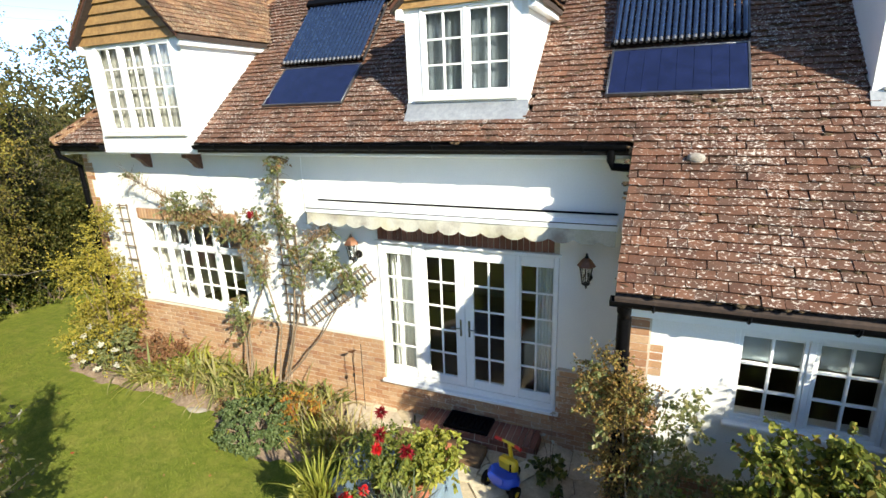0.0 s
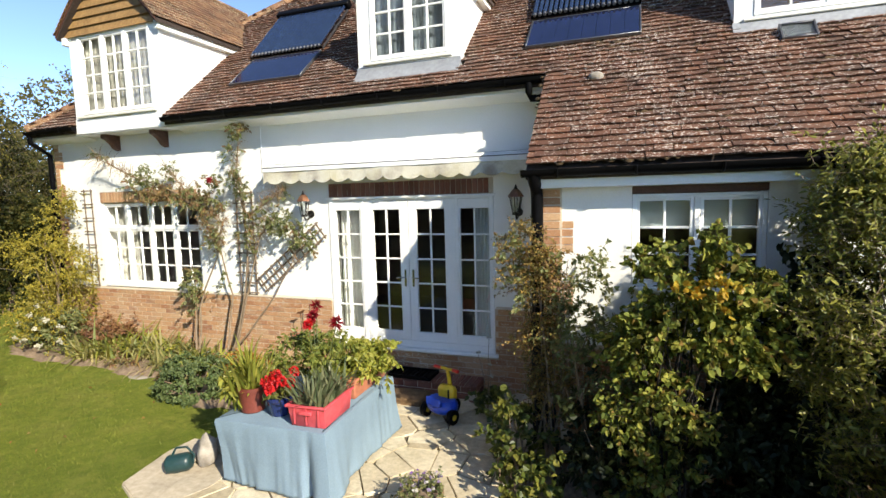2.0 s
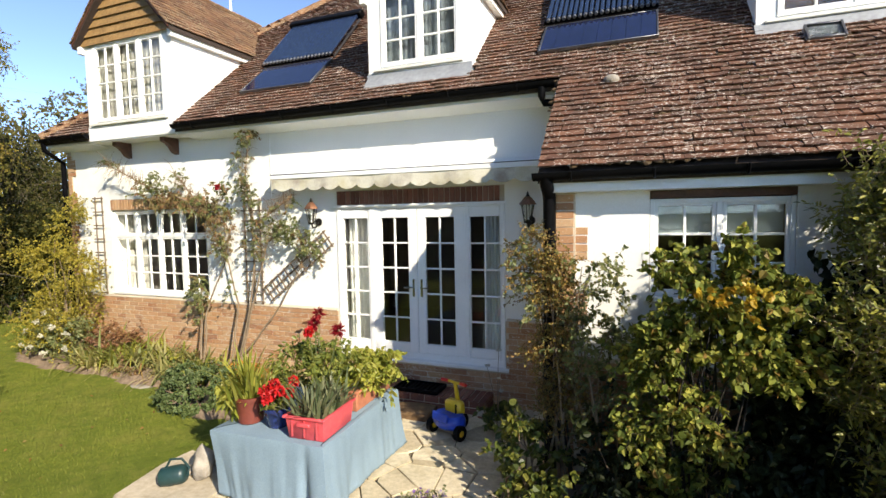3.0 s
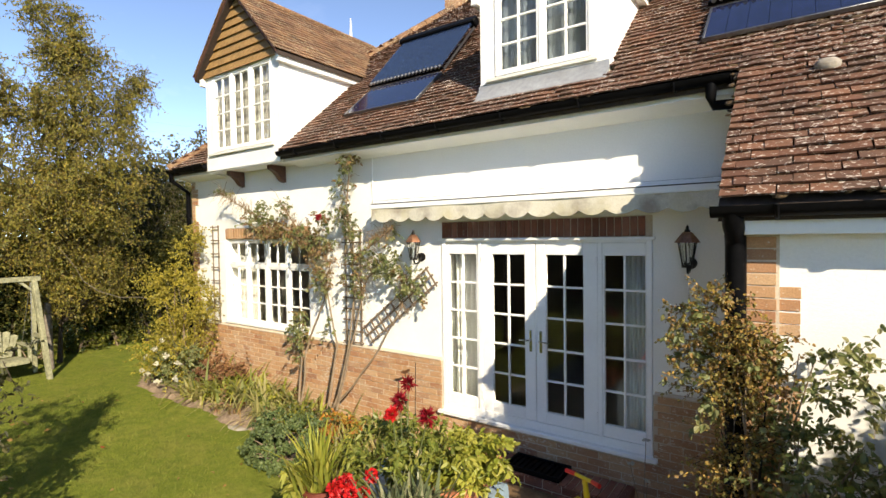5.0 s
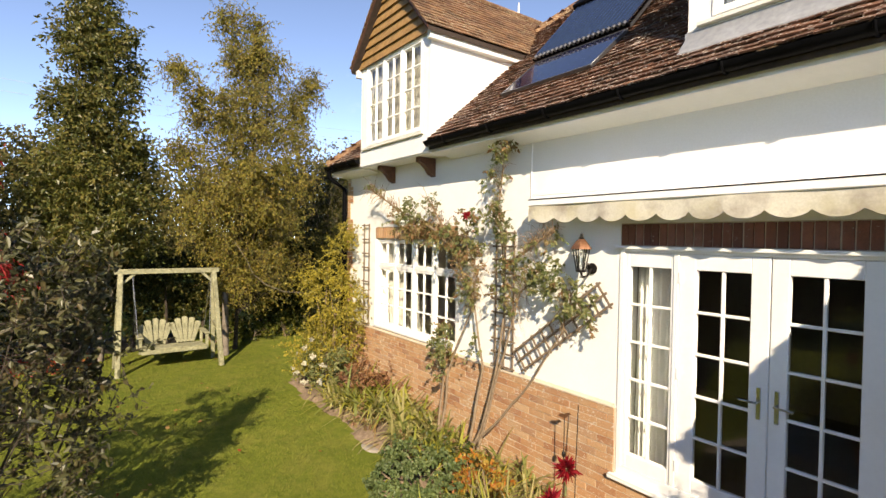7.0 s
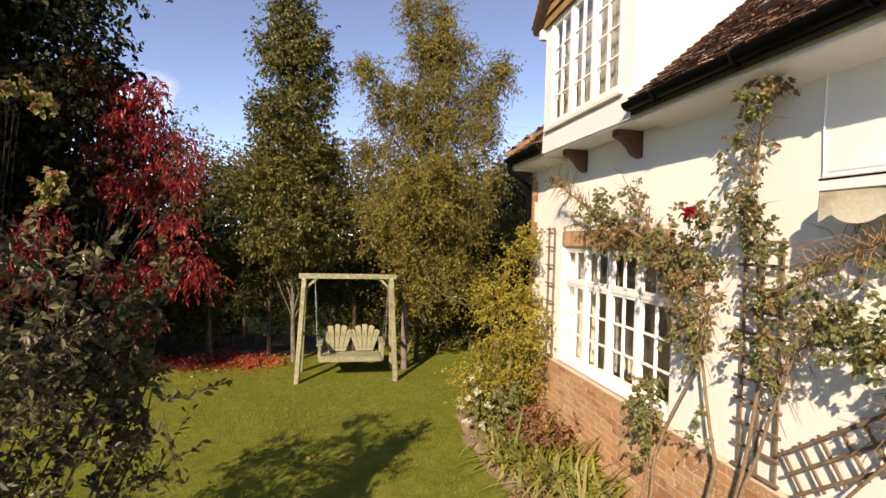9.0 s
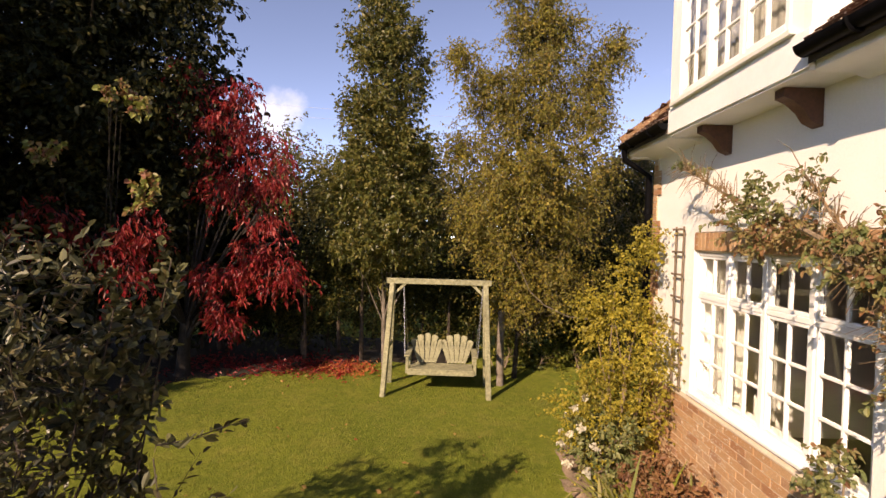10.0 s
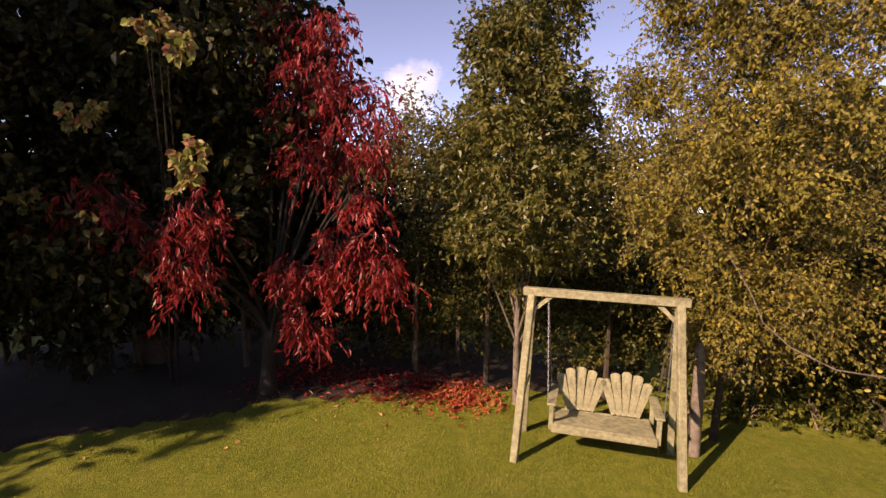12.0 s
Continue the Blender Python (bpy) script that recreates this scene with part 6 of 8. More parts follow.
shrub("sedum_clump", "rust-brown fading sedum clump in the bed", "plant", (-4.15, -0.50, -0.05), blob(52, (0, 0, 0.32), (0.48, 0.30, 0.32)), 44, 0.12, 0.06, 0.026, L_PLUM, 16)
shrub("sedum_mound", "dense blue-green rounded sedum mound", "plant", (-1.40, -1.28, -0.15), blob(130, (0, 0, 0.17), (0.52, 0.44, 0.35), 0.8), 60, 0.075, 0.036, 0.028, L_SEDUM, 12)
shrub("orange_foliage_plant", "small plant with rusty orange leaves by the wall", "plant", (-0.92, -0.88, -0.15), blob(20, (0, 0, 0.28), (0.30, 0.24, 0.26)), 34, 0.10, 0.05, 0.026, L_ORANGE, 12)
orange = bpy.data.objects["orange_foliage_plant"]
for leaf_kind, n, part_name in ((L_LIME, 55, "strap_foliage"), (L_STRAW, 45, "strap_foliage"), (L_ORANGE, 40, "strap_foliage")):
    ob = straps(part_name, np.c_[rng.normal(size=(n, 2)) * 0.14, np.zeros(n)], np.c_[rng.normal(size=(n, 2)) * 0.5, np.ones(n)], 0.62, 0.024, leaf_kind, 0.6)
    ob.parent = orange
    tagged(ob, kind="stuff")
shrub("pink_geranium", "sprawling low green leaves in the bed", "plant", (-3.0, -0.40, -0.05), blob(20, (0, 0, 0.12), (0.6, 0.22, 0.12)), 30, 0.12, 0.05, 0.032, L_LIME, 8)
shrub("low_green_plant", "low green leaves under the climbing rose", "plant", (-2.0, -0.55, -0.08), blob(26, (0, 0, 0.14), (0.5, 0.25, 0.14)), 40, 0.12, 0.05, 0.03, L_GREEN, 8)



def strap_clump(name, label, place, n, length, width, material, spread=0.16, bend=0.5, lean=0.45, group=""):
    root = thing(name, place, label, "plant", group)
    at = np.c_[rng.normal(size=(n, 2)) * spread, np.zeros(n)]
    ways = np.c_[rng.normal(size=(n, 2)) * lean, np.ones(n)]
    ob = straps("foliage", at, ways, length, width, material, bend)
    ob.parent = root
    tagged(ob, kind="stuff")
    return root


for k, (x, y, size, n) in enumerate(((-4.05, -0.82, 0.95, 60), (-3.7, -0.72, 1.05, 70), (-3.3, -0.60, 1.0, 55), (-3.9, -0.45, 0.9, 45), (-3.4, -0.33, 0.9, 45), (-2.8, -0.48, 0.95, 60), (-2.3, -0.42, 0.85, 45), (-1.9, -0.72, 0.8, 40), (-1.3, -0.5, 0.8, 45), (-2.55, -0.78, 0.7, 40), (-4.45, -0.72, 0.6, 35), (-0.95, -0.36, 0.7, 40))):
    root = strap_clump("day_lily_clump", "arching green and straw-coloured day lily leaves in the bed", (x, y, gauge_z(x) + 0.03), n, 0.84 * size, 0.042, (L_STRAP, L_LIME, L_STRAP)[k % 3], 0.14, 0.7, 0.5, "strap-leaved clumps along the bed")
    m = n // 2
    dry = straps("withered_foliage", np.c_[rng.normal(size=(m, 2)) * 0.16, np.zeros(m)], np.c_[rng.normal(size=(m, 2)) * 0.8, np.ones(m)], 0.62 * size, 0.028, L_STRAW, 0.9)
    dry.parent = root
    tagged(dry, "dry straw-coloured leaves", kind="stuff")
for x, y, w in ((-3.25, -0.95, 0.3), (-2.2, -0.98, 0.22), (-1.75, -0.42, 0.3), (-2.75, -0.28, 0.3)):
    shrub("low_rusty_plant", "low rusty and green leaves between the day lilies", "plant", (x, y, gauge_z(x) + 0.02), blob(16, (0, 0, 0.10), (w, 0.16, 0.10)), 30, 0.09, 0.04, 0.022, L_CANE_ROSE, 6, group="low plants between the day lilies")
for x, y, leaf_kind in ((-0.52, -1.05, L_STRAP), (-0.30, -1.28, L_LIME), (-0.12, -0.95, L_STRAW)):
    strap_clump("crocosmia_clump", "upright yellowing strap leaves at the terrace edge", (x, y, -0.17), 75, 0.72, 0.024, leaf_kind, 0.12, 0.45, 0.42, "yellowing strap leaves at the terrace edge")
strap_clump("crocosmia_clump", "green strap leaves beside the covered table", (0.28, -2.0, -0.17), 60, 0.6, 0.026, L_LIME, 0.10, 0.5, 0.5)

# ---- climbing roses and trellis ----
def trellis(name, m, w, h, nx, nz, label, t=0.022, d=0.014):
    root = new(name)
    root.matrix_basis = m
    tagged(root, label, "trellis", "trellis on the garden wall")
    for k in range(nx):
        x = w * k / (nx - 1)
        part("upright", boxes((x - t / 2, x + t / 2, -d, 0, 0, h), bevel=0.002), M_TRELLIS, root)
    for k in range(nz):
        z = 0.03 + (h - 0.06) * k / (nz - 1)
        part("rung", boxes((-0.05, w + 0.05, -2 * d - 0.001, -d - 0.001, z - t / 2, z + t / 2), bevel=0.002), M_TRELLIS, root)
    return root


trellis("trellis", pose(-1.66, -0.03, 0.98), 0.30, 1.62, 3, 11, "upright brown trellis strip behind the climbing rose")
trellis("trellis", pose(-1.12, -0.05, 1.04, 0, -37.5, 0), 1.36, 0.29, 10, 3, "fallen trellis panel hanging aslant on the wall")
trellis("trellis", pose(-5.09, -0.03, 0.98), 0.18, 1.75, 2, 8, "narrow brown trellis by the house corner")


def climbing_rose():
    root = thing("climbing_rose", (-1.9, -0.28, 0.0), "old climbing rose with bare stems, brown twigs and one red flower", "climbing rose")
    o = Vector((-1.9, -0.28, 0.0))
    canes = [
        [(-2.36, -0.32, 0.0), (-2.36, -0.24, 0.35), (-2.42, -0.16, 0.78), (-2.28, -0.12, 1.15), (-2.0, -0.14, 1.6), (-1.83, -0.18, 2.1), (-2.1, -0.2, 2.5)],
        [(-1.70, -0.34, 0.0), (-1.64, -0.24, 0.3), (-1.52, -0.14, 0.95), (-1.42, -0.12, 1.7), (-1.46, -0.12, 2.3), (-1.52, -0.14, 2.9), (-1.40, -0.16, 3.5)],
        [(-1.92, -0.34, 0.0), (-1.65, -0.30, 0.14), (-1.34, -0.2, 0.5), (-0.95, -0.13, 1.0), (-0.58, -0.12, 1.56), (-0.40, -0.18, 2.0)],
        [(-1.75, -0.34, 0.0), (-1.78, -0.22, 0.5), (-1.75, -0.14, 0.96), (-1.96, -0.12, 1.66), (-2.3, -0.16, 2.3), (-2.5, -0.2, 2.6)],
        [(-2.40, -0.32, 0.0), (-2.46, -0.24, 0.4), (-2.50, -0.16, 0.8), (-2.48, -0.16, 1.3)],
        [(-1.62, -0.32, 0.0), (-1.56, -0.22, 0.5), (-1.40, -0.14, 1.2), (-1.15, -0.14, 1.9), (-0.8, -0.2, 2.2)],
        [(-2.3, -0.16, 2.3), (-2.7, -0.2, 2.6), (-3.1, -0.2, 2.75), (-3.6, -0.22, 2.88), (-4.0, -0.26, 3.08), (-4.37, -0.3, 3.26)],
        [(-1.44, -0.12, 2.2), (-1.1, -0.16, 2.35), (-0.8, -0.2, 2.5), (-0.6, -0.22, 2.58)],
        [(-2.3, -0.16, 2.3), (-2.6, -0.18, 2.7), (-2.9, -0.2, 3.05)],
    ]
    for c in canes:
        n = len(c)
        fine = []
        for k in range(n - 1):
            for u in (0.0, 0.33, 0.67):
                p = Vector(c[k]).lerp(Vector(c[k + 1]), u) - o
                fine.append(p + 0.018 * Vector((noise.noise(p * 5), 0.4 * noise.noise(p * 5 + Vector((3, 0, 0))), noise.noise(p * 4))))
        fine.append(Vector(c[-1]) - o)
        part("cane", tube(bmesh.new(), fine, [0.017 * (1 - 0.85 * k / (len(fine) - 1)) + 0.0025 for k in range(len(fine))], 7), M_STEM, root)
    bm = bmesh.new()
    twig_at = []
    for k in range(900):
        c = canes[rng.integers(0, 9)]
        i = rng.integers(max(0, len(c) - 3), len(c) - 1)
        a = Vector(c[i]).lerp(Vector(c[i + 1]), rng.uniform()) - o
        if a.z < 1.6:
            continue
        d = Vector((np.clip(rng.normal() * 0.16, -0.26, 0.26), -min(0.16, abs(rng.normal()) * 0.09), np.clip(rng.normal() * 0.13, -0.2, 0.2) + 0.02))
        m = a + d * 0.5 + Vector((0, 0, 0.05))
        e = a + d
        e.y = min(e.y, 0.22)
        tube(bm, [a, m, e], [0.0035, 0.0025, 0.0012], 4, False)
        twig_at.append(e)
    tagged(part("flower_twig", bm, M_TWIG, root), kind="stuff")
    # (x, z), (spread), clumps, share of bronze leaves
    sprays = [((-1.52, 3.0), (0.10, 0.42), 20, 0.1), ((-1.40, 3.50), (0.16, 0.09), 9, 0.75), ((-3.62, 2.85), (0.20, 0.14), 7, 0.1), ((-3.2, 2.92), (0.22, 0.14), 9, 0.15), ((-2.9, 3.0), (0.12, 0.16), 5, 0.1), ((-3.0, 2.62), (0.45, 0.12), 26, 0.7), ((-2.45, 2.58), (0.32, 0.18), 24, 0.6), ((-2.05, 2.4), (0.28, 0.24), 28, 0.5), ((-1.95, 1.95), (0.20, 0.28), 20, 0.5), ((-1.85, 2.72), (0.20, 0.14), 8, 0.3), ((-3.35, 2.72), (0.35, 0.10), 10, 0.4),
              ((-1.15, 2.2), (0.26, 0.16), 14, 0.2), ((-0.75, 2.15), (0.26, 0.17), 18, 0.1), ((-0.5, 2.0), (0.2, 0.14), 12, 0.1), ((-0.30, 1.83), (0.13, 0.18), 10, 0.05), ((-0.68, 2.52), (0.12, 0.10), 4, 0.5), ((-1.3, 1.85), (0.18, 0.2), 8, 0.3), ((-2.49, 1.12), (0.19, 0.27), 27, 0.15), ((-2.48, 0.75), (0.1, 0.12), 3, 0.2), ((-1.85, 1.3), (0.12, 0.16), 3, 0.1), ((-4.36, 3.25), (0.09, 0.06), 3, 0.0), ((-1.3, 2.62), (0.16, 0.12), 5, 0.4)]
    pts, bronze = [], []
    for (x, z), (rx, rz), n, share in sprays:
        for _ in range(n):
            a, q = rng.uniform(0, 6.283), math.sqrt(rng.uniform(0, 1))
            pts.append((x + rx * q * math.cos(a) - o.x, -0.14 - 0.17 * rng.uniform() - o.y, z + rz * q * math.sin(a)))
            bronze.append(rng.uniform() < share)
    pts, bronze = np.array(pts), np.array(bronze)
    for sel, mat, nm, per in ((~bronze, L_ROSE, "leaves", 38), (bronze, L_CANE_ROSE, "withered_leaves", 36)):
        at, ways = leaf_cloud(pts[sel], per, 0.11, 0.35)
        at[:, 1] = np.minimum(at[:, 1], 0.24)
        ob = leaves(nm, at, ways, 0.034, 0.023, mat, fine=True)
        ob.parent = root
        tagged(ob, kind="stuff")
    c = np.array((-1.86, -0.34, 2.775)) - np.array(o)
    n = 44
    ob = leaves("flower", c + rng.normal(size=(n, 3)) * 0.016, rng.normal(size=(n, 3)) + np.array([0, -0.6, 0.4]), 0.04, 0.042, L_PETAL_DARK, 0.4)
    ob.parent = root
    return root


climbing_rose()


# ---- covered table with pots ----
TABLE = Matrix.Translation((1.13, -2.19, -0.15)) @ Matrix.Rotation(radians(2.5), 4, "Z")


def covered_table(w=1.12, d=1.40, h=0.62):
    root = new("garden_table")
    root.matrix_basis = TABLE
    tagged(root, "garden table draped to the ground with a grey-blue sheet", "table")
    part("tabletop", boxes((-w / 2 + 0.02, w / 2 - 0.02, -d / 2 + 0.02, d / 2 - 0.02, h - 0.04, h - 0.008), bevel=0.006), M_WEATHERED, root)
    for x in (-1, 1):
        for y in (-1, 1):
            part("leg", boxes((x * (w / 2 - 0.07) - 0.03, x * (w / 2 - 0.07) + 0.03, y * (d / 2 - 0.07) - 0.03, y * (d / 2 - 0.07) + 0.03, 0.0, h - 0.041), bevel=0.004), M_WEATHERED, root)
    # draped sheet: the top and a skirt that falls in folds
    per = []
    n = 56
    for k in range(4 * n):
        s, u = divmod(k, n)
        u = u / n * 2 - 1
        q = [(u * w / 2, -d / 2), (w / 2, u * d / 2), (-u * w / 2, d / 2), (-w / 2, -u * d / 2)][s]
        per.append(q)
    rings = []
    for zf, out, amp in ((1.0, -0.03, 0.0), (0.985, 0.004, 0.002), (0.94, 0.010, 0.004), (0.75, 0.012, 0.010), (0.5, 0.015, 0.020), (0.25, 0.018, 0.030), (0.06, 0.022, 0.036), (0.02, 0.028, 0.038)):
        r = []
        for k, (x, y) in enumerate(per):
            a = math.atan2(y / d, x / w)
            corner = max(0.0, abs(math.sin(2 * a)) - 0.8) * 5
            fold = amp * (0.9 * noise.noise((k * 0.09, zf * 0.9, 2)) + 0.5 * noise.noise((k * 0.3, zf * 1.5, 5))) + amp * (1.2 * corner - 2.4 * math.exp(-((k - 48) / 2.2) ** 2) - 1.6 * math.exp(-((k - 216) / 2.5) ** 2))
            nx, ny = x / (w / 2), y / (d / 2)
            l = math.hypot(nx, ny)
            edge = max(abs(nx), abs(ny))
            ox, oy = (nx if abs(nx) > 0.98 * edge else 0.0), (ny if abs(ny) > 0.98 * edge else 0.0)
            # the sheet is tucked in at its lower front corner and flares at the other
            tuck = (1 - zf) * (0.15 * math.exp(-((x + w / 2) ** 2 + (y + d / 2) ** 2) / 0.09) - 0.05 * math.exp(-((x - w / 2) ** 2 + (y + d / 2) ** 2) / 0.03))
            x, y = x * (1 - tuck), y * (1 - tuck)
            r.append((x + (out + fold) * ox, y + (out + fold) * oy, h * zf + 0.006 + (0.012 * noise.noise((x * 4, y * 4, zf)) if zf < 0.97 else 0)))
        rings.append(r)
    bm = bmesh.new()
    vs = [[bm.verts.new(p) for p in r] for r in rings]
    for r0, r1 in zip(vs, vs[1:]):
        for k in range(4 * n):
            f = bm.faces.new([r0[k], r0[(k + 1) % (4 * n)], r1[(k + 1) % (4 * n)], r1[k]])
            f.smooth = True
    bm.faces.new(vs[0])
    sheet = alone("table_cover", bm, M_CLOTH, "faded grey-blue sheet hanging in folds over the table", "cloth")
    sheet.matrix_basis = TABLE
    sheet.modifiers.new("thickness", "SOLIDIFY").thickness = 0.003
    return h + 0.01


TOP = covered_table()


def on_table(x, y, turn=0.0):
    return TABLE @ pose(x, y, TOP, 0, 0, turn)


def pot(name, m, r0, r1, h, material, label, category="pot", rim=0.012):
    root = new(name)
    root.matrix_basis = m
    tagged(root, label, category, "plant pots on the table")
    part("pot_body", lathe(bmesh.new(), [(r0 * 0.9, 0.0), (r0, 0.01), (r1, h - 0.03), (r1 + rim, h - 0.03), (r1 + rim, h), (r1 - 0.008, h), (r1 - 0.02, h - 0.05)], 24), material, root)
    part("soil", lathe(bmesh.new(), [(r1 - 0.022, h - 0.055), (r1 - 0.03, h - 0.045)], 18), M_SOIL, root)
    return root


p1 = pot("plant_pot", on_table(-0.34, -0.46), 0.108, 0.124, 0.24, M_BROWNPOT, "red-brown plastic pot of spiky yellow-green leaves")
ob = straps("foliage", np.c_[rng.normal(size=(80, 2)) * 0.05, np.full(80, 0.2)], np.c_[rng.normal(size=(80, 2)) * 0.33, np.ones(80)], 0.55, 0.028, L_LIME, 0.3)
ob.parent = p1
at, ways = leaf_cloud(blob(14, (-0.12, 0, 0.22), (0.16, 0.14, 0.16)), 18, 0.08, 0.5)
ob = leaves("leaves", at, ways, 0.10, 0.035, L_LIME)
ob.parent = p1

p2 = pot("plant_pot", on_table(-0.03, -0.47), 0.085, 0.115, 0.18, M_BLUEPOT, "blue glazed pot of scarlet geraniums")
at, ways = leaf_cloud(blob(16, (0, 0, 0.24), (0.13, 0.13, 0.08)), 16, 0.07, 0.2)
ob = leaves("leaves", at, ways, 0.05, 0.05, L_GREEN)
ob.parent = p2
bm = bmesh.new()
heads = []
for k in range(11):
    a, q = rng.uniform(0, 6.28), 0.18 * math.sqrt(rng.uniform(0.05, 1))
    e = (q * math.cos(a), q * math.sin(a) - 0.03, 0.29 + rng.uniform(0, 0.16))
    tube(bm, [(0.02 * math.cos(a), 0.02 * math.sin(a), 0.13), (e[0] * 0.6, e[1] * 0.6, e[2] - 0.08), e], 0.004, 5)
    heads.append(e)
tagged(part("stalks", bm, M_STEM, p2), kind="stuff")
for e in heads:
    n = 55
    d = unit(rng.normal(size=(n, 3)))
    ob = leaves("flower_head", np.array(e) + d * 0.028, d + rng.normal(size=(n, 3)) * 0.4, 0.028, 0.028, L_PETAL_RED, 0.3)
    ob.parent = p2

crate = new("plastic_crate")
crate.matrix_basis = on_table(0.37, -0.42, 1)
tagged(crate, "faded red plastic crate planted with grey-green iris leaves", "crate")
bm = bmesh.new()
cw, cd, ch = 0.36, 0.50, 0.19
for a, b, c, e in ((-cw / 2, cw / 2, -cd / 2, -cd / 2 + 0.012), (-cw / 2, cw / 2, cd / 2 - 0.012, cd / 2), (-cw / 2, -cw / 2 + 0.012, -cd / 2 + 0.012, cd / 2 - 0.012), (cw / 2 - 0.012, cw / 2, -cd / 2 + 0.012, cd / 2 - 0.012)):
    box(bm, a, b, c, e, 0.0, ch, 0.002)
box(bm, -cw / 2 + 0.012, cw / 2 - 0.012, -cd / 2 + 0.012, cd / 2 - 0.012, 0.0, 0.012)
for v in bm.verts:
    s = 0.90 + 0.10 * v.co.z / ch
    v.co.x, v.co.y = v.co.x * s, v.co.y * s
part("crate_body", bm, M_CRATE, crate)
bm = bmesh.new()
ring(bm, -cw / 2 - 0.018, cw / 2 + 0.018, -cd / 2 - 0.018, cd / 2 + 0.018, 0.03, 0.0, 0.02)
part("crate_rim", bm, M_CRATE, crate).matrix_basis = Matrix(((1, 0, 0, 0), (0, 0, 1, 0), (0, 1, 0, ch - 0.012), (0, 0, 0, 1)))
for s in (-1, 1):
    for k in range(3):
        part("rib", boxes((cw * (k - 1) * 0.32 - 0.006, cw * (k - 1) * 0.32 + 0.006, s * (cd / 2 + 0.001) - 0.004, s * (cd / 2 + 0.001) + 0.004, 0.03, ch - 0.02)), M_CRATE, crate)
    part("handle", boxes((-0.06, 0.06, s * (cd / 2 + 0.012) - 0.012, s * (cd / 2 + 0.012) + 0.012, ch - 0.07, ch - 0.04), bevel=0.004), M_CRATE, crate)
part("soil", boxes((-cw / 2 + 0.014, cw / 2 - 0.014, -cd / 2 + 0.014, cd / 2 - 0.014, 0.10, 0.135)), M_SOIL, crate)
n = 150
ob = straps("foliage", np.c_[rng.uniform(-0.15, 0.15, n), rng.uniform(-0.22, 0.22, n), np.full(n, 0.13)], np.c_[rng.normal(size=(n, 2)) * 0.42, np.ones(n)], 0.42, 0.034, L_IRIS, 0.3)
ob.parent = crate

trough = new("terracotta_trough")
trough.matrix_basis = on_table(0.38, 0.33, -1)
tagged(trough, "long terracotta trough overflowing with yellow-green leaves", "trough")
bm = boxes((-0.13, 0.13, -0.36, 0.36, 0.0, 0.20), bevel=0.012)
for v in bm.verts:
    s = 0.88 + 0.12 * v.co.z / 0.2
    v.co.x, v.co.y = v.co.x * s, v.co.y * (0.95 + 0.05 * v.co.z / 0.2)
part("trough_body", bm, M_TERRACOTTA, trough)
part("trough_rim", boxes((-0.145, 0.145, -0.375, 0.375, 0.178, 0.204), bevel=0.006), M_TERRACOTTA, trough)
at, ways = leaf_cloud(blob(72, (0.06, 0.0, 0.33), (0.27, 0.43, 0.17)), 30, 0.11, 0.35)
ob = leaves("foliage", at, ways, 0.054, 0.032, L_LIME, fine=True)
ob.parent = trough
tagged(ob, kind="stuff")

# ---- dahlia in a pot among the others ----
pot("plant_pot", on_table(0.08, -0.02), 0.085, 0.11, 0.19, M_BROWNPOT, "red-brown pot half hidden behind the other pots")
dahlia = new("dahlia_plant")
dahlia.matrix_basis = on_table(0.08, -0.02) @ Matrix.Translation((0, 0, 0.165))
tagged(dahlia, "potted dahlia with dark red and scarlet flowers on the table", "dahlia")
pts = blob(66, (-0.04, 0.04, 0.24), (0.40, 0.36, 0.24))
pts[:, 2] = np.maximum(pts[:, 2], 0.06)
at, ways = leaf_cloud(pts, 44, 0.12, 0.2)
ob = leaves("foliage", at, ways, 0.050, 0.022, L_DAHLIA, fine=True)
ob.parent = dahlia
tagged(ob, kind="stuff")
bm = bmesh.new()
HEADS = [(0.12, -0.28, 0.64, 0), (0.41, -0.27, 0.67, 1), (-0.04, 0.12, 0.72, 1), (0.09, -0.15, 0.69, 1)]
for x, y, z, _ in HEADS:
    tube(bm, [(x * 0.2, y * 0.2, -0.03), (x * 0.7, y * 0.7, z * 0.6), (x, y, z)], [0.008, 0.006, 0.004], 6)
for t in pts[:12]:
    tube(bm, [(0, 0, -0.03), (t[0] * 0.5, t[1] * 0.5, t[2] * 0.6), tuple(t)], [0.008, 0.006, 0.003], 5)
tagged(part("flower_stem", bm, surface("green_stalk", (0.10, 0.13, 0.04), (0.18, 0.20, 0.07), 0.6), dahlia), kind="stuff")
for x, y, z, dark in HEADS:
    n = 110
    d = unit(rng.normal(size=(n, 3)) + np.array([0, -0.5, 0.4]))
    ob = leaves("flower", np.array([x, y, z]) + d * 0.012, d, 0.058 if dark else 0.040, 0.015 if dark else 0.024, L_PETAL_DARK if dark else L_PETAL_RED, 0.3, 0.05)
    ob.parent = dahlia

# ---- small things by the terrace ----
can = thing("watering_can", (0.10, -2.88, -0.13), "dark green plastic watering can lying on its side", "watering can", turn=25)
can.matrix_basis = can.matrix_basis @ pose(0, 0, 0.085, 0, 82, 0)
part("can_body", lathe(bmesh.new(), [(0.075, -0.13), (0.085, -0.12), (0.085, 0.06), (0.07, 0.09), (0.05, 0.10)], 20), M_CAN, can)
part("spout", tube(bmesh.new(), [(0.08, 0, -0.09), (0.16, 0, 0.02), (0.22, 0, 0.13)], [0.022, 0.016, 0.013], 10), M_CAN, can)
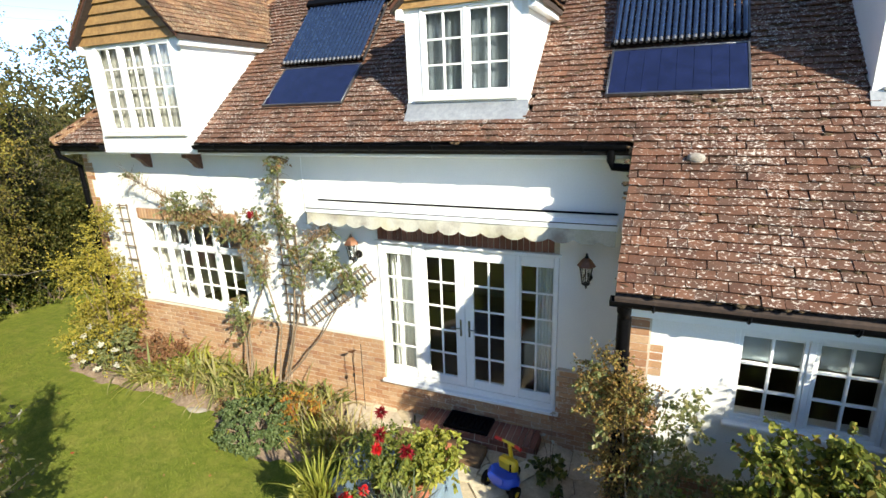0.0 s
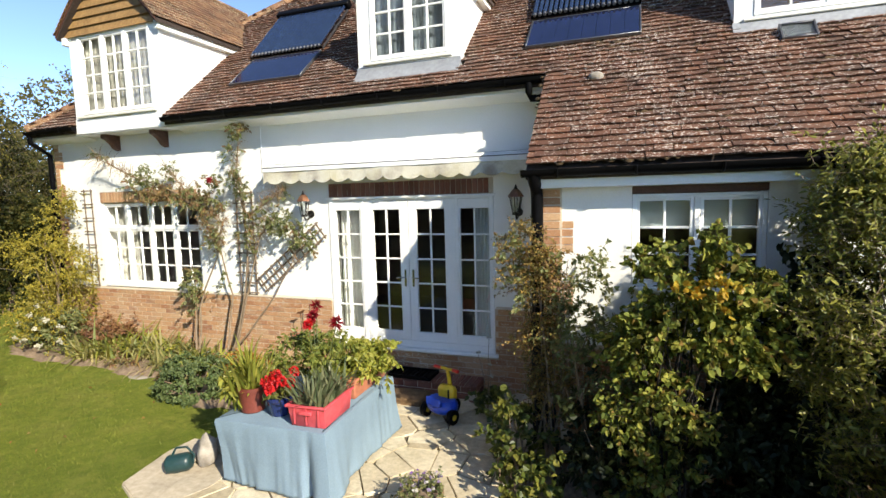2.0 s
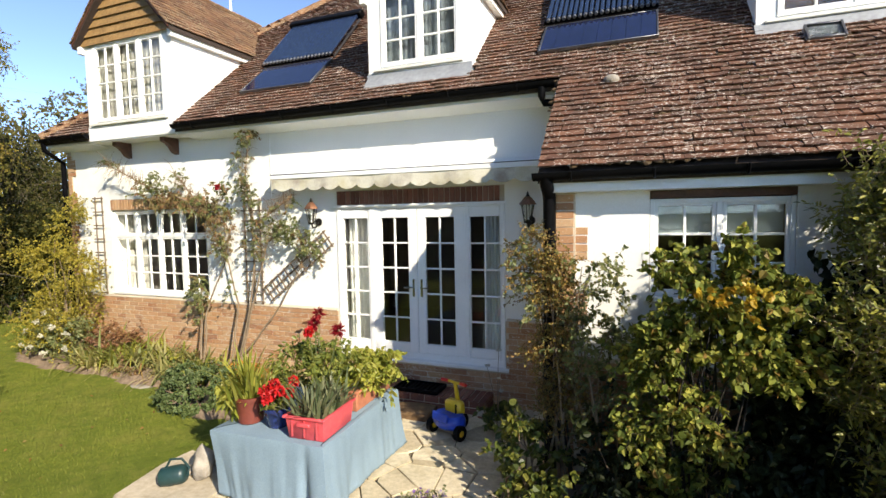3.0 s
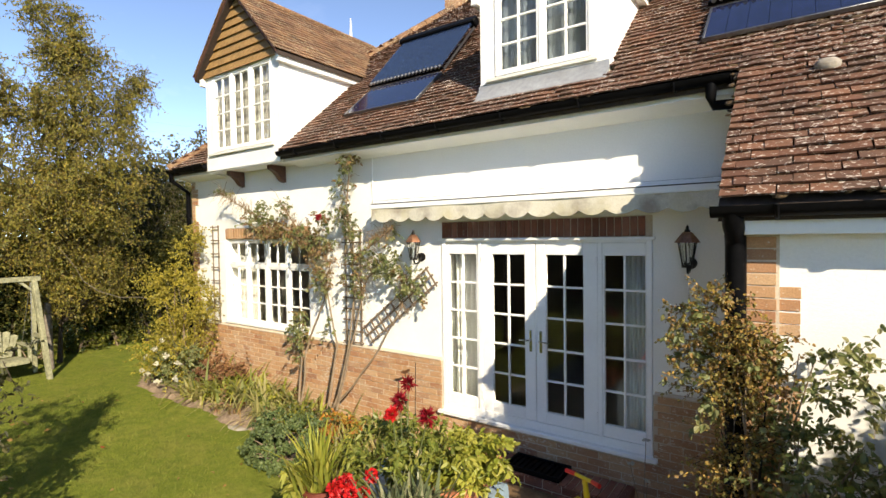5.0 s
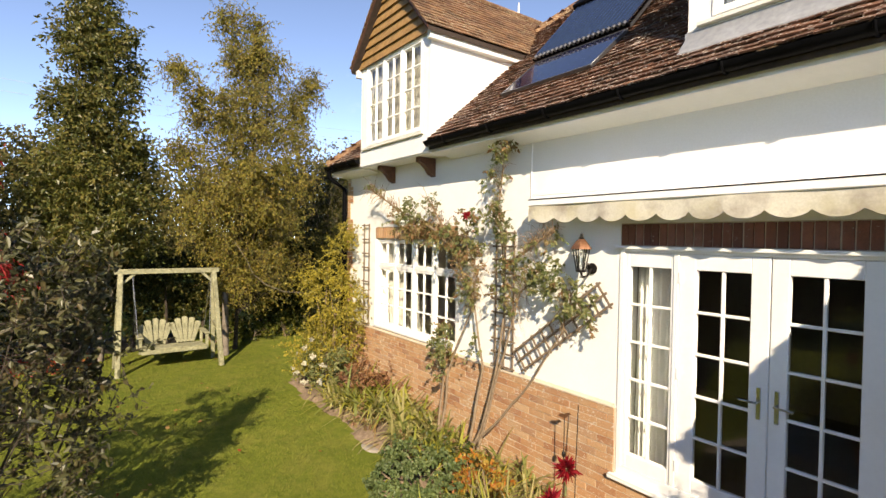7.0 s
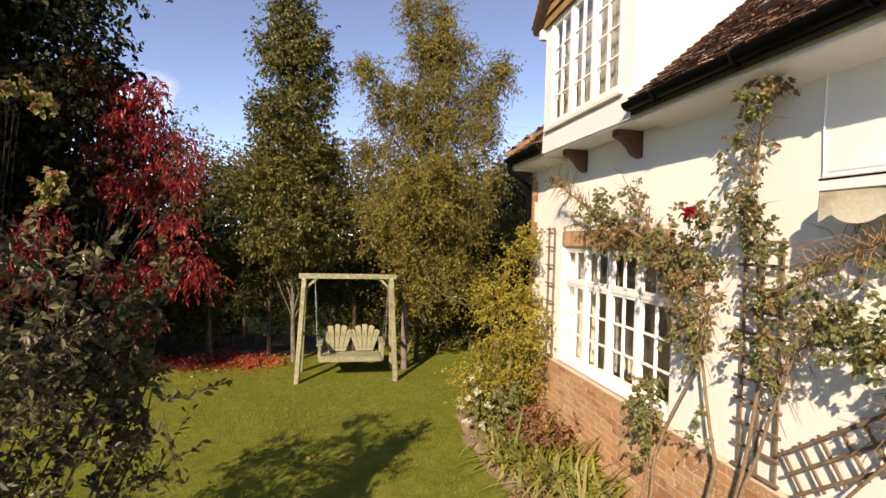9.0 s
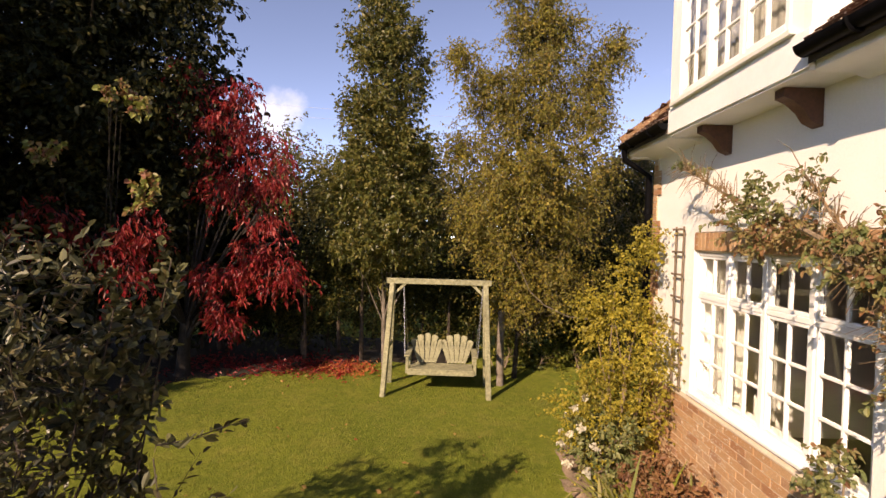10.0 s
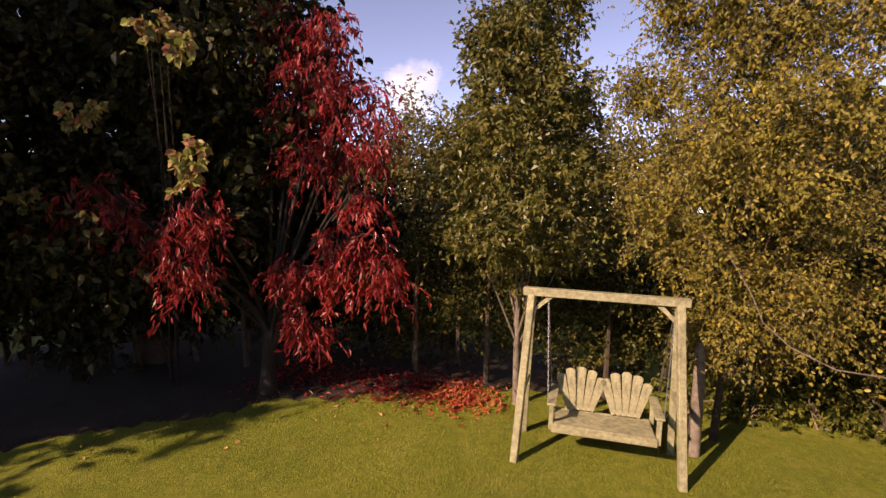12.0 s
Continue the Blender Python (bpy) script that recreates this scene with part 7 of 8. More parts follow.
part("rose", lathe(bmesh.new(), [(0.014, 0.12), (0.035, 0.15), (0.035, 0.158)], 14, (0.225, 0, 0)), M_CAN, can)
part("handle", tube(bmesh.new(), [(-0.07, 0, -0.08), (-0.15, 0, -0.02), (-0.14, 0, 0.08), (-0.05, 0, 0.13), (0.03, 0, 0.10)], 0.011, 8), M_CAN, can)


def rock(place, size, label, seed):
    bm = bmesh.new()
    bmesh.ops.create_icosphere(bm, subdivisions=3, radius=1.0)
    for v in bm.verts:
        k = 1 + 0.28 * noise.noise(v.co * 1.3 + Vector((seed, 0, 0))) + 0.08 * noise.noise(v.co * 4 + Vector((0, seed, 0)))
        v.co = Vector((v.co.x * size[0], v.co.y * size[1], v.co.z * size[2])) * k
    ob = alone("rock", bm, M_STONE, label, "rock", "stones at the terrace edge")
    ob.matrix_basis = Matrix.Translation(place)
    return ob


rock((0.24, -2.70, 0.0), (0.10, 0.09, 0.17), "upright pale rock beside the covered table", 1)
rock((0.22, -2.42, -0.06), (0.16, 0.12, 0.10), "brown flat rock beside the covered table", 5)
rock((0.02, -2.72, -0.10), (0.10, 0.08, 0.05), "small pale stone at the lawn edge", 9)
rock((-2.75, -1.12, -0.125), (0.30, 0.17, 0.03), "flat stone set in the edge of the bed", 13)

basket = thing("flower_basket", (2.52, -2.70, -0.16), "round wicker basket of small white and violet pansies", "basket")
bm = bmesh.new()
for k in range(7):
    z, r = 0.018 + 0.026 * k, 0.13 + 0.008 * k
    tube(bm, [(r * math.cos(a) + 0.004 * math.cos(9 * a + k), r * math.sin(a), z + 0.006 * math.sin(11 * a + 3 * k)) for a in np.linspace(0, 2 * math.pi, 37)], 0.013, 6, False)
part("wicker_side", bm, M_WICKER, basket)
part("base", lathe(bmesh.new(), [(0.125, 0.0), (0.165, 0.15), (0.15, 0.155)], 24), M_SOIL, basket)
at, ways = leaf_cloud(blob(34, (0, 0, 0.20), (0.18, 0.18, 0.07)), 22, 0.07, 0.1)
ob = leaves("foliage", at, ways, 0.03, 0.02, L_ROSE)
ob.parent = basket
n = 60
a, q = rng.uniform(0, 6.28, n), 0.19 * np.sqrt(rng.uniform(0, 1, n))
ob = leaves("flowers", np.c_[q * np.cos(a), q * np.sin(a), rng.uniform(0.23, 0.28, n)], rng.normal(size=(n, 3)) + np.array([0, 0, 0.8]), 0.032, 0.032, leaf_material("pale_pansy_petal", [(0.55, 0.5, 0.6), (0.16, 0.06, 0.30), (0.62, 0.60, 0.52), (0.10, 0.04, 0.22)]))
ob.parent = basket
tagged(ob, "small white and violet pansies", kind="stuff")


def tricycle():
    root = thing("toy_tricycle", (2.07, -1.0, -0.16), "child's plastic tricycle in yellow, blue and red", "tricycle", turn=-20)
    bm = bmesh.new()
    bmesh.ops.create_uvsphere(bm, u_segments=20, v_segments=10, radius=1.0)
    for v in bm.verts:
        v.co = Vector((v.co.x * 0.21, v.co.y * 0.15, max(-0.5, min(0.55, v.co.z)) * 0.14 + 0.17))
    part("tub", bm, M_BLUE, root, "deep blue tub seat")
    for x, y in ((-0.20, -0.06), (0.20, -0.06), (0.0, 0.22)):
        w = part("wheel", tube(bmesh.new(), [(-0.028, 0, 0), (0.028, 0, 0)], 0.085, 18), M_BLACK, root)
        w.matrix_basis = pose(x, y, 0.085)
        part("hub", tube(bmesh.new(), [(-0.032, 0, 0), (0.032, 0, 0)], 0.035, 12), M_YELLOW, w)
    bm = boxes((-0.12, 0.12, 0.03, 0.16, 0.20, 0.37), bevel=0.035)
    part("front_body", bm, M_YELLOW, root, "yellow front fairing")
    part("stripe", boxes((0.055, 0.085, 0.027, 0.163, 0.235, 0.345), bevel=0.004), M_BLACK, root)
    part("fork", tube(bmesh.new(), [(0, 0.20, 0.10), (0, 0.15, 0.34), (0, 0.11, 0.56)], [0.025, 0.028, 0.022], 10), M_YELLOW, root)
    part("handlebar", tube(bmesh.new(), [(-0.09, 0.10, 0.57), (0, 0.115, 0.56), (0.09, 0.10, 0.57)], 0.017, 10), M_YELLOW, root)
    for s in (-1, 1):
        part("grip", tube(bmesh.new(), [(s * 0.09, 0.10, 0.57), (s * 0.18, 0.08, 0.575)], 0.02, 10), M_RED, root)
    part("seat_back", boxes((-0.11, 0.11, -0.17, -0.14, 0.20, 0.30), bevel=0.012), M_BLUE, root)
    return root


tricycle()

orn = thing("bird_stake", (-0.45, -0.20, -0.22), "rusty metal bird ornament on a thin stake", "garden ornament")
part("stake", tube(bmesh.new(), [(0, 0, 0), (0.004, 0, 0.5), (0, 0, 1.0)], 0.0045, 6), M_IRON, orn)
part("knot", lathe(bmesh.new(), [(0.004, 0.58), (0.016, 0.60), (0.020, 0.62), (0.015, 0.64), (0.004, 0.66)], 8), M_IRON, orn)
bm = bmesh.new()
prism(bm, [(-0.075, 0.982), (-0.05, 1.008), (0.0, 1.018), (0.04, 1.040), (0.068, 1.044), (0.080, 1.030), (0.055, 1.018), (0.015, 0.978), (-0.025, 0.974)], "y", -0.004, 0.004)
part("bird_plate", bm, M_COPPER, orn)
alone("cane", tube(bmesh.new(), [(-0.29, -0.22, -0.2), (-0.29, -0.21, 0.4), (-0.30, -0.18, 0.92)], 0.0045, 6), M_IRON, "thin dark plant cane by the wall", "cane")

anem = thing("japanese_anemone", (2.55, -0.75, -0.15), "thin-stemmed anemone with white flowers by the doors", "plant")
bm = bmesh.new()
FL = [(0.05, -0.05, 0.62), (-0.05, -0.2, 0.80), (0.12, -0.25, 0.55), (0.0, 0.1, 0.9)]
for x, y, z in FL:
    tube(bm, [(0, 0, 0), (x * 0.4, y * 0.4, z * 0.6), (x, y, z)], 0.003, 5)
tagged(part("stalks", bm, M_STEM, anem), kind="stuff")
for x, y, z in FL:
    n = 9
    ob = leaves("flower", np.tile((x, y, z), (n, 1)), np.c_[rng.normal(size=(n, 2)), np.full(n, 0.3)], 0.035, 0.03, L_PETAL_WHITE, 0.1, 0.0)
    ob.parent = anem
at, ways = leaf_cloud(blob(14, (0, 0, 0.14), (0.2, 0.2, 0.14)), 18, 0.08)
ob = leaves("foliage", at, ways, 0.07, 0.05, L_GREEN)
ob.parent = anem

# white roses on the low bush
wr = np.array((-0.16, 0.10, 0.0)) + np.array([(-5.05, -1.15, 0.66), (-4.75, -1.25, 0.48), (-5.3, -1.15, 0.5), (-4.55, -1.2, 0.62), (-4.95, -1.32, 0.30), (-5.35, -1.22, 0.28), (-4.6, -1.3, 0.22), (-4.35, -1.1, 0.5), (-4.25, -1.2, 0.3), (-5.0, -1.05, 0.8)])
for k, p in enumerate(wr):
    n = 24
    ob = tagged(leaves("rose_bloom", p + rng.normal(size=(n, 3)) * 0.014, rng.normal(size=(n, 3)), 0.040, 0.042, L_PETAL_WHITE, 0.4), "open white rose on the low bush", "flower", "white roses")

# ---- shrubs by the wing ----
shrub("corner_climber", "straggly brown and yellow climber on the corner of the wing", "climber", (3.45, -1.70, -0.15), np.concatenate([blob(62, (-0.12, 0.0, 1.45), (0.2, 0.13, 0.85)), blob(34, (-0.22, 0.0, 1.92), (0.32, 0.13, 0.28)), blob(5, (-0.28, 0.02, 2.22), (0.12, 0.08, 0.14)), blob(24, (0.0, -0.05, 0.8), (0.24, 0.16, 0.5))]), 84, 0.14, 0.021, 0.016, L_RUST, 8, 0.1, M_BARK_DARK, twigs=0.0025)
shrub("corner_climber", "green leaves of a climber on the corner of the wing", "climber", (3.40, -1.75, -0.15), np.concatenate([blob(12, (0.15, 0.0, 1.6), (0.42, 0.12, 0.5)), blob(16, (-0.3, 0.05, 1.9), (0.2, 0.1, 0.3))]), 24, 0.13, 0.036, 0.026, L_ROSE, 6)
FIG = [(34, (0.0, 0, 1.62), (0.40, 0.32, 0.30)), (7, (0.13, 0.0, 2.16), (0.08, 0.08, 0.2)), (6, (-0.22, 0.0, 2.0), (0.09, 0.08, 0.14)), (22, (-0.32, 0.0, 1.40), (0.22, 0.22, 0.32)), (22, (0.34, 0.0, 1.58), (0.22, 0.22, 0.32)), (9, (0.42, 0.0, 1.95), (0.13, 0.1, 0.14)), (14, (-0.08, -0.1, 1.0), (0.26, 0.22, 0.24)), (11, (-0.16, -0.12, 0.58), (0.18, 0.15, 0.24)), (8, (-0.42, -0.1, 0.85), (0.14, 0.13, 0.16)), (4, (-0.32, -0.1, 0.30), (0.07, 0.06, 0.08))]
shrub("fig_shrub", "large green leafy shrub with a patch of yellow leaves", "shrub", (4.49, -2.28, -0.15), np.concatenate([blob(n, c, r) for n, c, r in FIG]), 74, 0.14, 0.046, 0.039, L_FIG, 16, 0.3, M_BARK_DARK, twigs=0.003)
shrub("rose_shrub", "leafy green shrub against the wall of the wing", "shrub", (3.75, -1.68, -0.15), np.concatenate([blob(22, (-0.02, -0.1, 1.35), (0.34, 0.16, 0.40)), blob(12, (0.1, -0.1, 0.6), (0.4, 0.2, 0.4)), blob(12, (0.35, -0.25, 1.15), (0.3, 0.25, 0.35)), blob(6, (0.1, -0.1, 1.85), (0.3, 0.12, 0.16)), blob(9, (0.8, -0.3, 1.5), (0.3, 0.25, 0.35))]), 66, 0.15, 0.036, 0.024, L_ROSE, 10, 0.1, twigs=0.002)
fig = bpy.data.objects["fig_shrub"]
spots, ways = leaf_cloud(blob(8, (0.08, -0.30, 1.92), (0.14, 0.08, 0.11)), 20, 0.075)
spray = leaves("turning_leaves", spots, ways, 0.042, 0.034, leaf_material("orange_yellow_leaf", [(0.42, 0.22, 0.02), (0.5, 0.34, 0.04), (0.35, 0.33, 0.05)]), fine=True)
spray.parent = fig
tagged(spray, "yellow and orange turning leaves", kind="stuff")
shrub("hellebore", "low large-lobed green leaves at the terrace edge", "plant", (3.12, -2.0, -0.15), np.concatenate([blob(34, (0, 0.1, 0.34), (0.26, 0.40, 0.38)), blob(14, (0.25, -0.5, 0.2), (0.33, 0.3, 0.22)), blob(7, (0.85, -0.95, 0.18), (0.2, 0.2, 0.18))]), 34, 0.15, 0.055, 0.047, L_GREEN, 20, 0.3)
shrub("laurel_bush", "dense tall dark evergreen bush beside the wing", "shrub", (5.82, -2.2, -0.15), np.concatenate([blob(250, (0.1, 0, 1.55), (0.74, 0.44, 1.25), 0.7), blob(50, (-0.05, 0.1, 2.45), (0.5, 0.35, 0.35))]), 170, 0.19, 0.046, 0.017, L_LAUREL, 20, -0.2, twigs=0.003)
shrub("laurel_bush", "dark evergreen bush closing the end of the shrub bed", "shrub", (7.4, -2.8, -0.15), blob(130, (0, 0, 0.5), (1.1, 0.9, 0.8), 0.6), 80, 0.28, 0.07, 0.03, L_SHADE, 20, 0.4)
# stands out of view, added only to block sun from the lower shrubs
shrub("laurel_bush", "unseen evergreen bush added to shade the foot of the shrubs", "shrub", (6.65, -3.75, -0.15), blob(210, (0, 0, 1.10), (0.8, 0.85, 1.15), 0.2), 90, 0.26, 0.08, 0.035, L_LAUREL, 20, 0.2)
# added near-black foliage that stands for the shade in the shrub gaps
shrub("ivy_bank", "near-black leaves added to stand for the shade between the shrubs", "shrub", (5.2, -1.95, -0.15), np.concatenate([blob(70, (0.05, 0, 0.7), (0.42, 0.3, 0.95), 0.2), blob(16, (0.2, 0.0, 1.8), (0.25, 0.2, 0.6)), blob(90, (1.1, 0.0, 1.0), (0.6, 0.25, 1.2), 0.2)]), 90, 0.2, 0.075, 0.05, L_SHADE, 16, 0.3)
# low foliage whose near-black leaves carry the shade under the shrub
shrub("under_shrub", "low foliage under the large shrub, coloured near black for its shade", "shrub", (4.3, -2.1, -0.15), blob(100, (0.2, 0, 0.5), (1.0, 0.36, 0.55)), 46, 0.2, 0.06, 0.045, L_SHADE, 16, 0.3)

# ---- swing seat ----
def swing_seat():
    # the two frames stand along y; the seat faces the house end of the lawn
    root = thing("garden_swing", (-7.78, -2.69, 0.0), "weathered timber swing frame standing on the lawn", "swing frame", turn=0)
    H, half = 1.81, 0.79
    for s in (-1, 1):
        y = s * half
        for dx, nm in ((0.36, "front_leg"), (-0.42, "back_leg")):
            m = Vector((dx, y + s * 0.05, 0.0))
            t = Vector((-0.05 if dx > 0 else -0.12, y - s * 0.02, H - 0.04))
            d = (t - m)
            q = d.to_track_quat("Z", "X").to_matrix().to_4x4()
            bm = boxes((-0.04, 0.04, -0.04, 0.04, -0.06, d.length), bevel=0.008)
            ob = part(nm, bm, M_WEATHERED, root)
            ob.matrix_basis = Matrix.Translation(m) @ q
        part("cross_brace", boxes((-0.22, 0.16, y - 0.018, y + 0.018, 0.72, 0.80), bevel=0.006), M_WEATHERED, root)
        bm = bmesh.new()
        prism(bm, [(y - s * 0.02, H - 0.22), (y - s * 0.05, H - 0.24), (y - s * 0.26, H - 0.05), (y - s * 0.2, H - 0.04)], "x", -0.11, -0.06)
        part("corner_brace", bm, M_WEATHERED, root)
    part("top_beam", boxes((-0.14, -0.03, -half - 0.08, half + 0.08, H - 0.05, H + 0.04), bevel=0.008), M_WEATHERED, root)
    seat = thing("swing_bench", (-7.96, -2.62, 0.385), "two-place timber swing bench with fan backs hanging on chains", "bench")
    L = 0.52
    for k in range(5):
        x = 0.32 - 0.115 * k
        part("seat_slat", boxes((x - 0.05, x + 0.05, -L, L, 0.0 - 0.012 * k, 0.024 - 0.012 * k), bevel=0.004), M_WEATHERED, seat)
    part("front_rail", boxes((0.33, 0.365, -L - 0.02, L + 0.02, -0.075, 0.012), bevel=0.005), M_WEATHERED, seat)
    part("back_rail", boxes((-0.24, -0.20, -L, L, -0.10, -0.02), bevel=0.005), M_WEATHERED, seat)
    for c in (-0.255, 0.255):
        for k in range(5):
            u = k - 2
            h = 0.50 - 0.022 * u * u
            bm = bmesh.new()
            w0, w1 = 0.030, 0.054
            n = 6
            a = [(-w0, 0.0), (w0, 0.0), (w1, h - 0.03)] + [(w1 * math.cos(t), h - 0.03 + 0.03 * math.sin(t)) for t in np.linspace(0.3, math.pi - 0.3, 5)] + [(-w1, h - 0.03)]
            prism(bm, a, "x", -0.011, 0.011)
            ob = part("back_slat", bm, M_WEATHERED, seat)
            ob.matrix_basis = Matrix.Translation((-0.185, c + u * 0.062, 0.0)) @ pose(0, 0, 0, -u * 8.5, -16, 0)
        part("back_batten", boxes((-0.30, -0.27, c - 0.19, c + 0.19, 0.22, 0.27), bevel=0.004), M_WEATHERED, seat)
    for s in (-1, 1):
        part("armrest", boxes((-0.30, 0.36, s * (L + 0.03) - 0.05, s * (L + 0.03) + 0.05, 0.215, 0.24), bevel=0.006), M_WEATHERED, seat)
        part("arm_post", boxes((0.29, 0.34, s * (L + 0.03) - 0.025, s * (L + 0.03) + 0.025, -0.06, 0.214), bevel=0.005), M_WEATHERED, seat)
        part("arm_post", boxes((-0.28, -0.24, s * (L + 0.03) - 0.025, s * (L + 0.03) + 0.025, -0.08, 0.214), bevel=0.005), M_WEATHERED, seat)
        bm = bmesh.new()
        for x in (0.31, -0.26):
            a, b = Vector((x, s * (L + 0.07), 0.2)), Vector((0.09, s * (L + 0.14), 1.40))
            n = 46
            for k in range(n):
                p, q = a.lerp(b, k / n), a.lerp(b, (k + 1.25) / n)
                o = Vector((0.006, 0, 0)) if k % 2 else Vector((0, 0.006, 0))
                tube(bm, [p - o, p + (q - p) * 0.5 - o * 1.1, q - o * 0.2], 0.003, 4, False)
                tube(bm, [p + o, p + (q - p) * 0.5 + o * 1.1, q + o * 0.2], 0.003, 4, False)
        part("chain", bm, M_STEEL_TUBE, seat)
    return root


swing_seat()
post = tube(bmesh.new(), [(-8.25, -1.60, -0.1), (-8.25, -1.61, 0.6), (-8.29, -1.60, 1.3)], [0.07, 0.065, 0.06], 12)
alone("old_post", post, M_BARK_PALE, "grey weathered round post behind the swing seat", "post")

# ---- fallen leaves ----
n = 2600
y = rng.uniform(-7.6, -4.3, n)
x = rng.normal(-8.95 - 0.06 * (y + 7.6), 0.38, n)
at = np.c_[x, y, [gauge_z(a) + 0.02 for a in x]]
ob = tagged(leaves("fallen_red_leaves", at, np.c_[rng.normal(size=(n, 2)), rng.normal(size=n) * 0.35], 0.085, 0.03, L_RED, 0.3, 0.0), "drift of fallen crimson leaves by the swing seat", "fallen leaves", kind="stuff")
n = 700
x, y = rng.normal(-8.95, 0.28, n), rng.normal(-4.4, 0.28, n)
at = np.c_[x, y, [gauge_z(a) + 0.02 for a in x]]
tagged(leaves("fallen_red_leaves", at, np.c_[rng.normal(size=(n, 2)), rng.normal(size=n) * 0.4 + 0.2], 0.085, 0.03, L_FALLEN_SUNLIT, 0.3, 0.0), "patch of fallen scarlet leaves, coloured brighter for the sun on it", "fallen leaves", kind="stuff")
n = 120
x, y = rng.uniform(-9, -1, n), rng.uniform(-8, -1.6, n)
at = np.c_[x, y, [gauge_z(a) + 0.022 for a in x]]
tagged(leaves("fallen_leaves", at, np.c_[rng.normal(size=(n, 2)), rng.normal(size=n) * 0.3], 0.06, 0.035, L_FALLEN, 0.2, 0.0), "scattered brown fallen leaves on the lawn", "fallen leaves", kind="stuff")

# grass blades on the near lawn
n = 60000
x, y = rng.uniform(-9.5, 0.4, n), rng.uniform(-8.5, -0.9, n)
keep = ~((y > -1.35 - 0.05 * np.sin(x * 3)) & (x > -6)) & ~((x > -0.15) & (y < -2.6)) & ~((x > 0.2) & (y > -2.6))
x, y = x[keep], y[keep]
at = np.c_[x, y, [gauge_z(a) + 0.0 for a in x]]
ob = straps("lawn_grass", at, np.c_[rng.normal(size=(len(x), 2)) * 0.5, np.ones(len(x))], 0.04, 0.006, L_GRASS, 0.3, 1)
tagged(ob, "short grass blades of the lawn", "grass", kind="stuff")


# ---- roof tiles ----
def tile_places():
    """Frames of all clay tiles on the main slope, row by row from the eaves."""
    g, w = 0.093, 0.146
    out = []
    holes = [(-4.66, -2.65, -0.55, 1.30), (0.565, 2.06, -0.06, 1.40), (5.11, 6.78, -0.03, 1.60)]
    rows_n = int((4.05 + 1.64) / (g * RC))
    for r in range(rows_n):
        y = -1.64 + r * g * RC
        x0, x1 = (3.2, 9.4) if y < -0.38 else (-5.90 + max(0.0, y + 0.36), 9.4)
        x = 3.2 - 66 * w + (w / 2 if r % 2 else 0.0)
        while x + w / 2 < x0 - 0.001:
            x += w
        while x < x1:
            xc = x + w / 2
            x += w
            size = 1.0
            if y < -0.38 and xc - w / 2 < x0 - 0.01:
                if xc + w / 2 < x0 + 0.03:
                    continue
                xc, size = x0 + w / 4, 0.5
            if any(a + tuck < xc < b - tuck and c < y + 0.05 < d for a, b, c, d in holes for tuck in [0.075 if y > c + 0.25 else 0.0]):
                continue
            # dormer valleys
            skip = False
            for mid, half, zt, yf, slope in ((-3.655, 1.105, 5.205, -0.34, 1.08), (1.3125, 0.857, 5.27, 0.02, 0.9), (5.945, 0.945, 5.47, 0.05, 0.9)):
                zd = zt + (half - abs(xc - mid)) * slope
                if y > yf and abs(xc - mid) < half and roof_z(y) < zd and roof_z(y) > zt - 0.15:
                    skip = True
            if not skip:
                out.append((xc, y, size))
    return out


def tile_mesh():
    bm = bmesh.new()
    box(bm, -0.072, 0.072, 0.0, 0.145, 0.0, 0.015)
    for v in bm.verts:
        if v.co.y < 0.01:
            v.co.z += 0.032
            v.co.x *= 0.99
    me = bpy.data.meshes.new("tile")
    bmesh.ops.recalc_face_normals(bm, faces=bm.faces)
    bm.to_mesh(me)
    bm.free()
    me.materials.append(M_TILE)
    return me


TILE = tile_mesh()
tv = np.array([v.co[:] for v in TILE.vertices])
tf = np.array([p.vertices[:] for p in TILE.polygons])
rt = np.random.default_rng(3)
single, V, F = 0, [], []
for xc, y, size in tile_places():
    m = on_roof(xc + rt.normal() * 0.003, y, 0.004) @ pose(0, rt.normal() * 0.003, rt.uniform(0, 0.008), rt.normal() * 1.8, rt.normal() * 2.3, rt.normal() * 1.3) @ Matrix.Diagonal((size, 1, 1, 1))
    if single < 300 and 3.1 < xc < 6.6 and y < -0.3:
        ob = new("tile", TILE)
        ob.parent, ob.matrix_basis = roof, m
        single += 1
    else:
        M3, T = np.array(m.to_3x3()), np.array(m.translation)
        F.append(tf + 8 * len(V))
        V.append(tv @ M3.T + T)
ob = quads("roof_tiles", np.concatenate(V), np.concatenate(F), M_TILE)
ob.parent = roof
tagged(ob, kind="stuff")
# west hip slope: joined tiles
V, F = [], []
for r in range(43):
    d = r * 0.093 * RC
    y = -0.36 + d + 0.05 - (0.073 if r % 2 else 0)
    while y < 8.4 - d:
        m = Matrix.Translation((-5.90 + d, y, roof_z(-0.36) + PITCH * d + 0.004)) @ Matrix.Rotation(-math.pi / 2, 4, "Z") @ Matrix.Rotation(math.atan(PITCH), 4, "X") @ pose(0, 0, rt.uniform(0, 0.008), rt.normal(), rt.normal() * 1.3, rt.normal())
        M3, T = np.array(m.to_3x3()), np.array(m.translation)
        F.append(tf + 8 * len(V))
        V.append(tv @ M3.T + T)
        y += 0.146
ob = quads("hip_tiles", np.concatenate(V), np.concatenate(F), M_TILE)
ob.parent = roof
tagged(ob, kind="stuff")
# hip and ridge caps
bm = bmesh.new()
